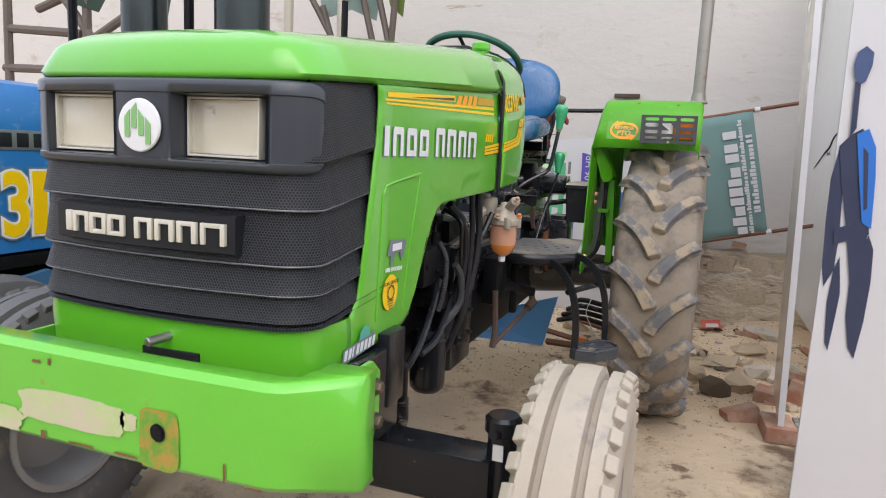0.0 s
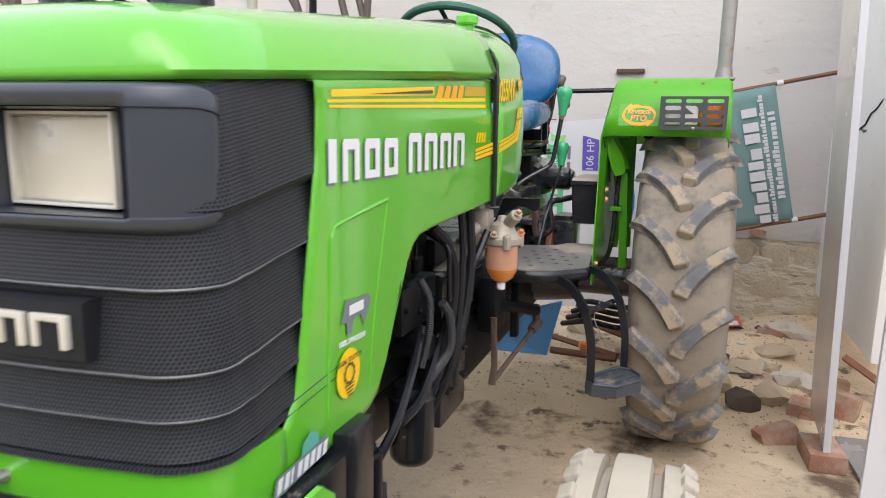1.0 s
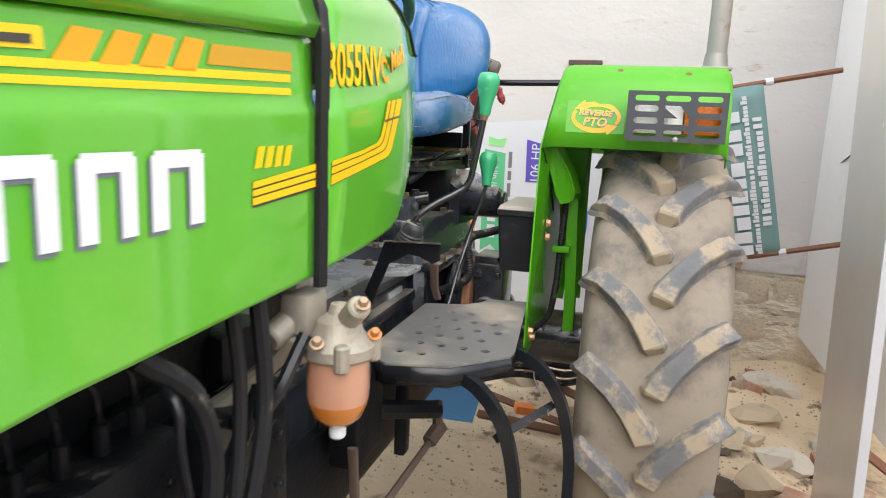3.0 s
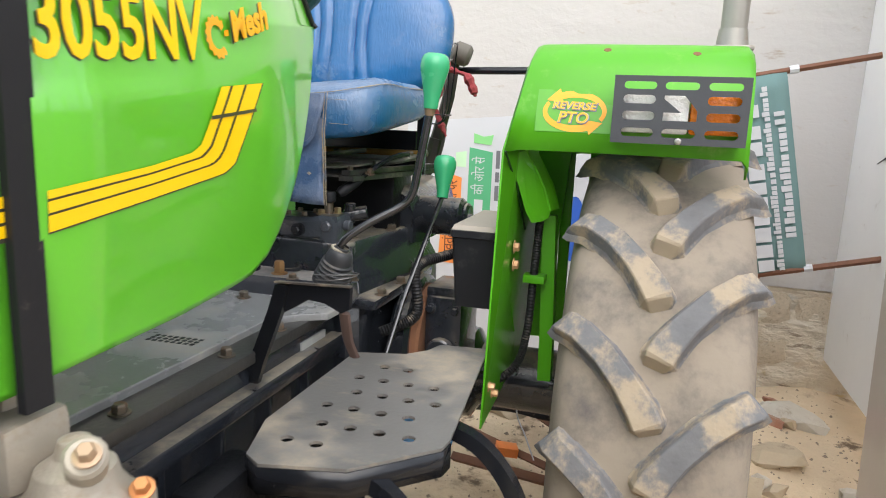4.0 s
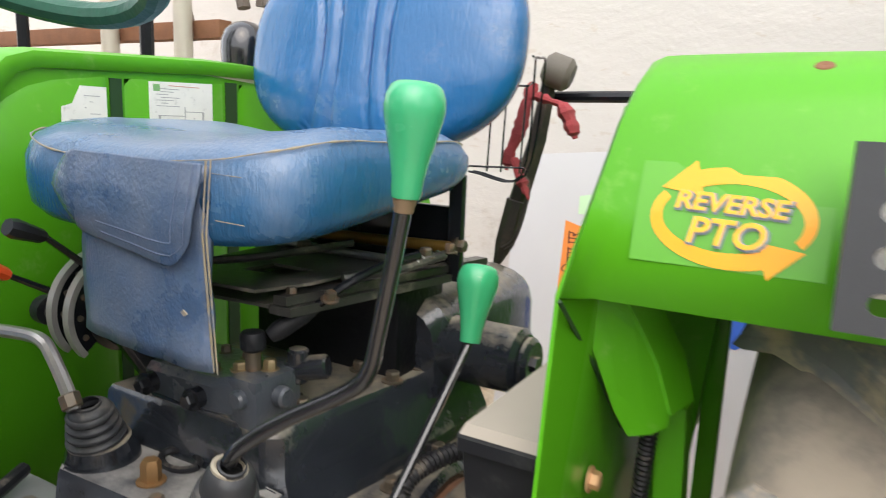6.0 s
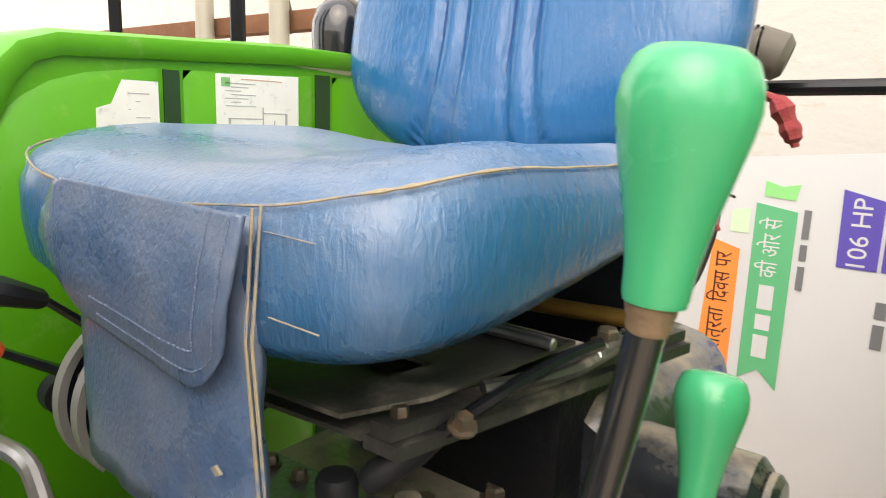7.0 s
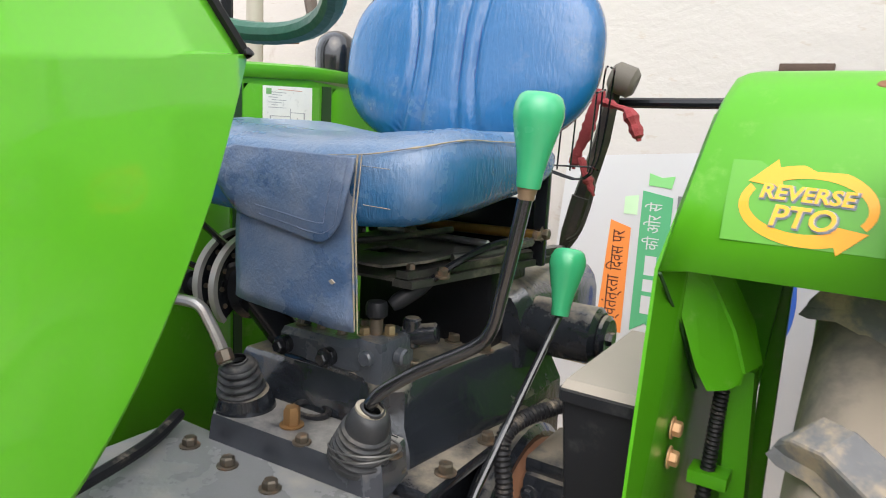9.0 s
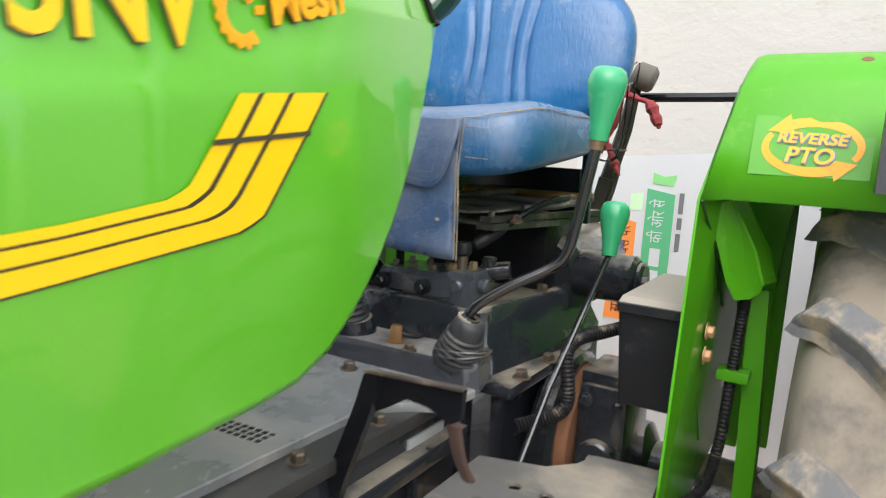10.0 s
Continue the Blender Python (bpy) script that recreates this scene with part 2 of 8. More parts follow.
PIPING = mat("frayed_piping", (0.36, 0.30, 0.205), 0.9, vary=0.3, scale=40, bump=0.4, dirt=(0.06, 0.15, 0.32), dirt_amount=0.34, dirt_scale=14)
KNOB = mat("green_plastic_knob", (0.045, 0.375, 0.165), 0.24, vary=0.1, scale=10, bump=0.01, coat=0.3, dirt=(0.25, 0.4, 0.2), dirt_amount=-0.3, dirt_scale=30, edge=1.5)
YELLOW = mat("yellow_decal", (0.95, 0.60, 0.0), 0.3, vary=0.04, bump=0)
ORANGED = mat("orange_decal", (0.95, 0.37, 0.0), 0.35, vary=0.05, bump=0)
DECALK = mat("dark_decal", (0.05, 0.045, 0.03), 0.35, vary=0.1, bump=0)
WHITED = mat("white_decal", (0.75, 0.76, 0.78), 0.3, vary=0.03, bump=0)
GREYD = mat("grey_decal", (0.16, 0.19, 0.22), 0.35, vary=0.05, bump=0)
SILVER = mat("silver_emblem", (0.70, 0.67, 0.58), 0.35, metal=0.35, vary=0.06, bump=0)
WALLM = mat("whitewashed_wall", (0.56, 0.53, 0.50), 0.9, vary=0.06, scale=1.5, bump=0, dirt=(0.38, 0.31, 0.25), dirt_amount=0.13, dirt_scale=3)
GROUNDM = mat("dry_earth", (0.63, 0.50, 0.345), 0.95, vary=0.22, scale=3.5, bump=0.8, grain=55, dirt=(0.27, 0.185, 0.115), dirt_amount=0.2, dirt_scale=4.5, spec=0.2, edge=0.8)
BRICKM = mat("red_brick", (0.36, 0.165, 0.105), 0.95, vary=0.25, scale=14, bump=0.6, dirt=(0.44, 0.34, 0.26), dirt_amount=0.45, edge=1.5)
STONEM = mat("tan_stone", (0.47, 0.38, 0.265), 0.95, vary=0.2, scale=9, bump=0.6, dirt=(0.20, 0.15, 0.11), dirt_amount=0.18)
DRUST = mat("dark_rusty_rod", (0.085, 0.055, 0.04), 0.75, vary=0.35, scale=25, bump=0.4)
WHITEP = mat("white_flex_print", (0.60, 0.60, 0.62), 0.35, vary=0.03, bump=0.03)


def relief(m, layers):
    """Layered bump on a surface: rows of (scale, strength, distance, stretch, detail)."""
    nt = m.node_tree
    N, L = nt.nodes, nt.links
    co = N.new("ShaderNodeTexCoord")
    last = None
    for scale, strength, distance, stretch, detail in layers:
        mp, n, bp = N.new("ShaderNodeMapping"), N.new("ShaderNodeTexNoise"), N.new("ShaderNodeBump")
        mp.inputs["Scale"].default_value = stretch
        n.inputs["Scale"].default_value, n.inputs["Detail"].default_value, n.inputs["Distortion"].default_value = scale, detail, 0.4
        bp.inputs["Strength"].default_value, bp.inputs["Distance"].default_value = strength, distance
        L.new(co.outputs["Object"], mp.inputs["Vector"]), L.new(mp.outputs[0], n.inputs["Vector"]), L.new(n.outputs["Fac"], bp.inputs["Height"])
        if last:
            L.new(last.outputs[0], bp.inputs["Normal"])
        last = bp
    L.new(last.outputs[0], N["Principled BSDF"].inputs["Normal"])
    return m


def streaks(m, colour, scale, stretch, lo, hi):
    """Stains with a shape of their own over a surface's colour."""
    nt = m.node_tree
    N, L = nt.nodes, nt.links
    co, mp, n, rg, mx = (N.new(k) for k in ("ShaderNodeTexCoord", "ShaderNodeMapping", "ShaderNodeTexNoise", "ShaderNodeMapRange", "ShaderNodeMix"))
    mp.inputs["Scale"].default_value = stretch
    n.inputs["Scale"].default_value, n.inputs["Detail"].default_value, n.inputs["Roughness"].default_value = scale, 8, 0.65
    rg.inputs["From Min"].default_value, rg.inputs["From Max"].default_value, rg.interpolation_type = lo, hi, "SMOOTHSTEP"
    mx.data_type = "RGBA"
    mx.inputs["B"].default_value = (*colour, 1)
    bc = N["Principled BSDF"].inputs["Base Color"]
    L.new(bc.links[0].from_socket, mx.inputs["A"])
    L.new(co.outputs["Object"], mp.inputs["Vector"]), L.new(mp.outputs[0], n.inputs["Vector"]), L.new(n.outputs["Fac"], rg.inputs["Value"])
    L.new(rg.outputs["Result"], mx.inputs["Factor"]), L.new(mx.outputs["Result"], bc)
    return m


relief(BLUEV, [(7, 0.4, 0.016, (1, 1, 1.4), 2), (95, 0.6, 0.0035, (2.0, 2.0, 0.5), 3), (420, 0.3, 0.001, (1, 1, 1), 2)])
relief(BLUEK, [(7, 0.4, 0.016, (1, 1, 1.4), 2), (70, 0.45, 0.0035, (2.2, 2.2, 0.45), 3), (420, 0.14, 0.0008, (1, 1, 1), 2)])
relief(BLUEB, [(9, 0.5, 0.012, (1, 1, 1), 2), (260, 0.6, 0.0018, (1, 1, 0.7), 2)])
relief(WALLM, [(1.6, 0.35, 0.04, (0.8, 1, 1.5), 3), (7, 0.32, 0.012, (0.7, 1, 1.6), 6), (45, 0.35, 0.004, (1, 1, 1), 4)])
streaks(WALLM, (0.40, 0.32, 0.25), 2.6, (0.5, 1, 2.4), 0.64, 0.70)
streaks(WALLM, (0.52, 0.47, 0.42), 14, (0.7, 1, 1.6), 0.62, 0.66)


def trodden(m, colour):
    """Darker earth towards the front of the yard, paler towards the wall."""
    nt = m.node_tree
    N, L = nt.nodes, nt.links
    co, sx, n, ad, rg, mx = (N.new(k) for k in ("ShaderNodeTexCoord", "ShaderNodeSeparateXYZ", "ShaderNodeTexNoise", "ShaderNodeMath", "ShaderNodeMapRange", "ShaderNodeMix"))
    n.inputs["Scale"].default_value, n.inputs["Detail"].default_value = 2.2, 5
    ad.operation = "MULTIPLY_ADD"
    ad.inputs[1].default_value = 1.6
    rg.inputs["From Min"].default_value, rg.inputs["From Max"].default_value, rg.interpolation_type = -0.3, 1.0, "SMOOTHSTEP"
    mx.data_type = "RGBA"
    mx.inputs["A"].default_value = (*colour, 1)
    bc = N["Principled BSDF"].inputs["Base Color"]
    L.new(co.outputs["Object"], sx.inputs[0]), L.new(co.outputs["Object"], n.inputs["Vector"])
    L.new(n.outputs["Fac"], ad.inputs[0]), L.new(sx.outputs["Y"], ad.inputs[2])
    L.new(ad.outputs[0], rg.inputs["Value"]), L.new(rg.outputs["Result"], mx.inputs["Factor"])
    L.new(bc.links[0].from_socket, mx.inputs["B"]), L.new(mx.outputs["Result"], bc)


relief(GROUNDM, [(5, 0.6, 0.03, (1, 1, 1), 4), (38, 0.8, 0.012, (1, 1, 1), 5), (150, 0.6, 0.004, (1, 1, 1), 3)])
trodden(GROUNDM, (0.42, 0.335, 0.235))
streaks(GROUNDM, (0.17, 0.12, 0.08), 5.5, (1, 1, 1), 0.57, 0.66)
streaks(GROUNDM, (0.15, 0.105, 0.07), 1.9, (1, 1, 1), 0.52, 0.66)
streaks(GROUNDM, (0.52, 0.44, 0.34), 30, (1, 1, 1), 0.66, 0.70)

# ---- the yard: ground, walls, rubble ----


def heap(x, y):
    """Height of the trodden ground; a low bank of debris lies along the back wall."""
    b = max(0.0, min(1.0, (y - 0.35) / 1.1)) * (0.17 if x > 0.7 else 0.10)
    w = noise.noise((x * 3.1, y * 3.1, 0.4)) * 0.012 + noise.noise((x * 11, y * 11, 2.0)) * 0.004
    near = max(0.0, 1.0 - max(abs(x) - 3, abs(y) - 3, 0) / 2)
    return b * (0.75 + 0.5 * noise.noise((x * 2.2, y * 2.2, 7))) * near + w * near


gb = B()
xs = [-60, -20, -8, -4] + [-3 + i * 0.075 for i in range(81)] + [4, 8, 20, 60]
ys = [-60, -20, -9, -5] + [-4 + i * 0.075 for i in range(81)] + [4, 8, 20, 60]
rings(gb, [[(x, y, heap(x, y) if abs(x) < 5 and abs(y) < 5 else 0.0) for x in xs] for y in ys], closed=False)
solo("ground", gb, GROUNDM, "dry trodden earth yard, brown with darker damp stains", "ground", kind="structure", smooth=60)

WY = 1.75


def wall_mesh(x0, x1, y0, y1, z0, z1, wob=0.012, n=40, m=24):
    """A plastered wall whose front face is uneven."""
    bm = B()
    rows = []
    for j in range(m + 1):
        z = z0 + (z1 - z0) * j / m
        rows.append([(x, y0 + wob * (noise.noise((x * 2.2, z * 4, 3)) + 0.6 * noise.noise((x * 7, z * 12, 5)) + 0.35 * noise.noise((x * 19, z * 30, 8))), z) for x in [x0 + (x1 - x0) * i / n for i in range(n + 1)]])
    rings(bm, rows, closed=False)
    box(bm, x0, x1, y0 + 0.03, y1, z0, z1)
    return bm


solo("wall_north", wall_mesh(-7, 5, WY, WY + 0.25, 0.62, 5.2), WALLM, "whitewashed plaster wall behind the parked tractors, patchy", "wall", kind="structure", smooth=60)
MORTAR = mat("crumbling_mortar", (0.66, 0.58, 0.46), 0.95, vary=0.2, scale=7, bump=0, dirt=(0.34, 0.26, 0.18), dirt_amount=0.16, dirt_scale=6)
relief(MORTAR, [(5, 0.8, 0.05, (0.8, 1, 2.0), 6), (26, 0.9, 0.02, (0.8, 1, 1.5), 6), (120, 0.5, 0.004, (1, 1, 1), 4)])
streaks(MORTAR, (0.30, 0.235, 0.17), 7, (0.6, 1, 2.2), 0.58, 0.66)
streaks(MORTAR, (0.66, 0.62, 0.54), 4, (0.7, 1, 1.6), 0.57, 0.64)
streaks(MORTAR, (0.62, 0.47, 0.22), 3.0, (1, 1, 1), 0.60, 0.68)
footing = solo("wall_footing", wall_mesh(-7, 5, WY - 0.02, WY + 0.2, -0.1, 0.62, 0.030, 420, 30), MORTAR, "bare stone and mortar footing under the whitewashed wall", "wall", kind="structure", smooth=60)
b = B()
box(b, 1.66, 1.95, 0.30, WY, 0.30, 2.7, 0.01)
solo("wall_east", b, mat("white_painted_wall", (0.82, 0.81, 0.79), 0.7, vary=0.04, bump=0.15, grain=25, dirt=(0.55, 0.50, 0.45), dirt_amount=0.05), "whitewashed end of a side wall with a cracked face", "wall", kind="structure")
# unseen wall added behind the camera for bounced light and reflections
b = B()
box(b, -7, 7, -9.25, -9, 0, 3.2, 0.01)
solo("unseen_wall_south", b, WALLM, "plain pale wall added behind the camera, out of view", "wall", kind="structure")

# unseen, added for reflections in the paint: dark east wall, pale piers, open sky
YARDW = mat("unseen_wall_dark", (0.34, 0.29, 0.24), 0.9, vary=0.3, scale=3, bump=0.3, dirt=(0.24, 0.20, 0.16), dirt_amount=0.2, dirt_scale=2)
b = B()
box(b, 5.6, 5.85, -9.25, 2.0, 0, 1.7, 0.01)
solo("unseen_wall_east", b, YARDW, "unseen dark wall added across the yard for reflections", "wall", kind="structure")
PIERM = mat("unseen_pier_pale", (0.74, 0.72, 0.68), 0.8, vary=0.05, bump=0.1, grain=30)
for y in (-8.2, -5.9, -3.7, -1.6, 0.4):
    b = B()
    box(b, 5.35, 5.60, y - 0.14, y + 0.14, 0, 3.1, 0.015)
    box(b, 5.31, 5.64, y - 0.18, y + 0.18, 3.1, 3.2, 0.01)
    solo("unseen_pier", b, PIERM, "unseen pale pier added for streaks in the paint's reflections", "pier", group="piers of the boundary wall", kind="structure")

# ---- green tractor ----
tractor = thing("tractor", (0, 0, 0), "bright green farm tractor with black grille, dusty tyres and blue seat", "tractor")


def zs(y):
    return 1.347 + 0.07 * (y + 2.4)


def zt(y):
    return 1.435 + 0.118 * (y + 2.4)


def xs_(y):
    return lerp(y, [(-2.46, 0.328), (-2.3, 0.342), (-2.16, 0.347), (-1.7, 0.360), (-1.33, 0.360), (-1.1, 0.350), (-0.95, 0.338), (-0.85, 0.316), (-0.78, 0.298), (-0.725, 0.286)])


def outline(off=0.0, rear=-1.345, front=-2.480, step=0.06):
    """Plan of the bonnet from the left rear round the nose to the right rear; off: grown outwards."""
    pts = []
    y = rear
    while y > front + 0.11:
        pts.append((xs_(y) + off, y))
        y -= step
    xr, r = 0.333, 0.085
    cx, cy = xr - r, front + r + 0.022
    for k in range(9):
        a = k / 8 * math.pi / 2 * 0.97
        pts.append((cx + (r + off) * math.cos(a), cy - (r + off) * math.sin(a)))
    for k in range(1, 8):
        x = cx * (1 - k / 7.5)
        pts.append((x, front - off + 0.022 * (x / cx) ** 2))
    pts.append((0.0, front - off))
    return pts + [(-x, y) for x, y in reversed(pts[:-1])]


# bonnet top, in rings from the seam up to the ridge
b = B()
rows = []
for k in range(13):
    s = k / 12
    g = (1 - (1 - min(1, s * 2.1)) ** 2.3) ** (1 / 2.3)
    row = []
    for x, y in outline(0.006):
        sx, sy = 0.0, max(y, -2.27)
        px, py = x + (sx - x) * s * 0.999, y + (sy - y) * s
        row.append((px, py, zs(y) + 0.003 + (zt(py) - zs(y)) * (0.12 + 0.88 * g) + 0.012 * (1 - (px / 0.34) ** 2) * s))
    rows.append(row)
lip = [(x * 0.985, y, zs(y) + 0.003) for x, y in outline(0.004)]
rings(b, [lip] + rows, closed=False)
bonnet = solid(part("bonnet", b, GREEN, tractor, smooth=50), 0.004)

# side panels with the wheel-arch cut
ZB = [(-2.28, 0.80), (-2.12, 0.815), (-2.05, 0.822), (-2.015, 0.838), (-1.985, 0.886), (-1.95, 0.955), (-1.916, 1.025), (-1.885, 1.072), (-1.85, 1.096), (-1.76, 1.104), (-1.33, 1.116)]
GR = [(0.80, -2.36), (0.86, -2.34), (0.89, -2.30), (0.93, -2.269), (1.26, -2.21), (1.33, -2.206), (1.42, -2.216)]


CREASE = [(-2.2, 1.312), (-1.875, 1.322), (-1.568, 1.330), (-1.33, 1.340), (-1.2, 1.351), (-1.15, 1.359), (-1.10, 1.370), (-1.05, 1.382), (-1.0, 1.396), (-0.9, 1.42)]


def crease(y, z):
    """A pressed shoulder along the flank: the strip above it lies back and leans in."""
    d = z - lerp(y, CREASE)
    k = max(0.0, min(1.0, (y + 2.05) / 0.25)) * max(0.0, min(1.0, (-0.93 - y) / 0.08))
    return -k * (0.0045 * (0.5 + 0.5 * math.tanh(d / 0.006)) + 0.06 * max(0.0, d))


def panel_x(y, z):
    return xs_(y) + crease(y, z) - 0.02 * max(0, 1.05 - z) ** 1.2


def cowl_x(y, z):
    return xs_(y) + crease(y, z) + 0.010 * math.sin(math.pi * min(1, max(0, (z - 1.13) / 0.33)))


def side_panel(sgn):
    b = B()
    rows = []
    for k in range(37):
        row = []
        for j in range(57):
            v = j / 56
            u = k / 36
            y = -2.36 + (2.36 - 1.345) * u
            for _ in range(4):
                z = lerp(y, ZB) + (zs(y) - lerp(y, ZB)) * v
                y = lerp(z, GR) + (-1.345 - lerp(z, GR)) * u
            row.append((sgn * panel_x(y, z), y, z))
        x, y, z = row[-1]
        row.append((x - sgn * 0.004, y, z + 0.004))
        row.append((x - sgn * 0.05, y, z + 0.006))
        rows.append(row)
    rings(b, rows, closed=False)
    return solid(part("side_panel", b, GREEN, tractor, smooth=50), 0.004)


for sgn in (1, -1):
    side_panel(sgn)

# rear cowl round the instruments, behind a black rubber strip
ZC = [(-1.33, 1.118), (-1.15, 1.123), (-1.005, 1.132), (-0.945, 1.158), (-0.908, 1.190), (-0.871, 1.228), (-0.827, 1.290), (-0.786, 1.355), (-0.756, 1.415), (-0.736, 1.458)]
b = B()
rows = []
for y in [-1.325, -1.25, -1.15, -1.05, -1.0, -0.96, -0.92, -0.90, -0.88, -0.86, -0.84, -0.82, -0.80, -0.785, -0.775, -0.765, -0.75, -0.736]:
    w, zc, row = xs_(y), lerp(y, ZC), []
    slope = max(0.0, min(1.0, (y + 1.05) / 0.3))
    for j in range(49):
        z = zc + (zs(y) - zc) * j / 48
        row.append((cowl_x(y, z) - 0.004 * (j == 48), y, z))
    for j in range(1, 9):
        a = j / 8 * math.pi / 2
        z = zs(y) + (zt(y) - zs(y)) * math.sin(a) ** 0.8
        row.append((w * math.cos(a) ** 0.62 if j < 8 else 0.0, y - slope * 0.9 * (z - zs(y)), z))
    rows.append(row + [(-x, yy, z) for x, yy, z in reversed(row[:-1])])
rings(b, rows, closed=False)
cowl = solid(part("rear_cowl", b, GREEN, tractor, smooth=50), 0.005)
b = B()
tube(b, [(x * 1.004, y + 0.001, z + 0.001) for x, y, z in rows[-1][36:-36]], 0.0045, 6)
part("edge_trim", b, RUBBER, cowl)
b = B()
sec = [(xs_(-1.335) + 0.005, z) for z in [1.10 + 0.32 * k / 10 for k in range(11)]]
for j in range(1, 9):
    a = j / 8 * math.pi / 2
    sec.append(((xs_(-1.335) + 0.005) * math.cos(a) ** 0.62 if j < 8 else 0, zs(-1.335) + 0.004 + (zt(-1.335) - zs(-1.335)) * math.sin(a) ** 0.8))
sec = sec + [(-x, z) for x, z in reversed(sec[:-1])]
rings(b, [[(x * k, y, z) for x, z in sec] for y, k in ((-1.348, 0.985), (-1.348, 1.008), (-1.322, 1.008), (-1.322, 0.985))], closed=False)
part("rubber_strip", b, RUBBER, tractor)

# nose: lower cowl, banded mesh grille, headlamp panel
b = B()
rows = []
for z, off in ((0.765, -0.03), (0.775, -0.008), (0.80, 0.0), (0.86, 0.002), (0.893, 0.0), (0.895, -0.02)):
    rows.append([(x, y + 0.03 * (0.893 - z), z) for x, y in outline(off, rear=-2.30, step=0.02)])
rings(b, rows, closed=False)
solid(part("front_cowl", b, GREEN, tractor), 0.004)
GRILLE = mat("perforated_black_steel", (0.02, 0.021, 0.024), 0.42, vary=0.2, bump=0, spec=0.35)


def perforate(m):
    """Rows of small round holes, staggered, at the size of a perforated sheet."""
    nt = m.node_tree
    N, L = nt.nodes, nt.links
    uv = N.new("ShaderNodeUVMap")
    uv.uv_map = "UVMap"
    sc = N.new("ShaderNodeVectorMath")
    sc.operation = "MULTIPLY"
    sc.inputs[1].default_value = (1 / 0.0058, 1 / 0.0099, 1)
    L.new(uv.outputs[0], sc.inputs[0])
    best = None
    for sh in (0.0, 0.5):
        ad, fr, su, mu, ln = (N.new("ShaderNodeVectorMath") for _ in range(5))
        ad.inputs[1].default_value = (sh, sh, 0)
        fr.operation, su.operation, mu.operation, ln.operation = "FRACTION", "SUBTRACT", "MULTIPLY", "LENGTH"
        su.inputs[1].default_value, mu.inputs[1].default_value = (0.5, 0.5, 0), (0.0058, 0.0099, 0)
        L.new(sc.outputs[0], ad.inputs[0]), L.new(ad.outputs[0], fr.inputs[0]), L.new(fr.outputs[0], su.inputs[0])
        L.new(su.outputs[0], mu.inputs[0]), L.new(mu.outputs[0], ln.inputs[0])
        if best is None:
            best = ln.outputs["Value"]
        else:
            mn = N.new("ShaderNodeMath")
            mn.operation = "MINIMUM"
            L.new(best, mn.inputs[0]), L.new(ln.outputs["Value"], mn.inputs[1])
            best = mn.outputs[0]
    hole = N.new("ShaderNodeMapRange")
    hole.inputs["From Min"].default_value, hole.inputs["From Max"].default_value = 0.0018, 0.0024
    L.new(best, hole.inputs["Value"])
    bs = N["Principled BSDF"]
    mx = N.new("ShaderNodeMix")
    mx.data_type = "RGBA"
    mx.inputs["A"].default_value, mx.inputs["B"].default_value = (0.003, 0.003, 0.004, 1), (0.042, 0.046, 0.054, 1)
    L.new(hole.outputs[0], mx.inputs["Factor"]), L.new(mx.outputs["Result"], bs.inputs["Base Color"])
    bp = N.new("ShaderNodeBump")
    bp.inputs["Strength"].default_value, bp.inputs["Distance"].default_value = 0.9, 0.002
    L.new(hole.outputs[0], bp.inputs["Height"]), L.new(bp.outputs[0], bs.inputs["Normal"])
    return m


perforate(GRILLE)
BANDS = [0.893, 0.905, 0.957, 1.012, 1.114, 1.195, 1.345]
b = B()
rows = []
for lo, hi in zip(BANDS, BANDS[1:]):
    for f, off in ((0.0, 0.004), (0.06, 0.010), (0.14, 0.008), (0.55, 0.002), (0.97, -0.004), (1.0, -0.006)):
        z = lo + (hi - lo) * f
        rows.append((z, off))


def inset(pts, k=0.011):
    """Draw the flanks in behind the side panels."""
    out = []
    for x, y in pts:
        f = max(0.0, min(1.0, (y + 2.40) / 0.10))
        out.append((math.copysign(abs(x) - k * f, x) if x else 0.0, y))
    return out


def sweep(y, z):
    """The sheet's bands climb towards the rear of the flank."""
    return z + (0.10 + 0.22 * (z - 0.893)) * max(0.0, y + 2.41)


rings(b, [[(x, y, sweep(y, z)) for x, y in inset(outline(off, rear=-2.16, step=0.02))] for z, off in rows], closed=False)
pl = outline(0.0, rear=-2.16, step=0.02)
uvl = b.loops.layers.uv.new("UVMap")
lens = [0.0]
for p, q in zip(pl, pl[1:]):
    lens.append(lens[-1] + math.dist(p, q))
b.verts.index_update()
for f in b.faces:
    for l in f.loops:
        i = l.vert.index % len(pl)
        l[uvl].uv = (lens[i], rows[l.vert.index // len(pl)][0])
bmesh.ops.delete(b, geom=[f for f in b.faces if f.calc_center_median().z > 1.188 and abs(f.calc_center_median().x) < 0.285], context="FACES")
part("grille", b, GRILLE, tractor, "black perforated steel grille in stepped bands", smooth=25)
b = B()
for z in (0.957, 1.012, 1.114):
    tube(b, [(x, y, sweep(y, z) + 0.002) for x, y in inset(outline(0.0085, rear=-2.22, step=0.02), 0.013)], 0.0022, 6, flat=1.0)
pieces("grille_lip", b, mat("pale_grille_edge", (0.14, 0.14, 0.15), 0.4, metal=0.4, vary=0.5, scale=90, bump=0.1), tractor)
b = B()
box(b, -0.31, 0.31, -2.40, -2.30, 0.80, 1.33, 0.01)
part("radiator", b, CASTD, tractor)

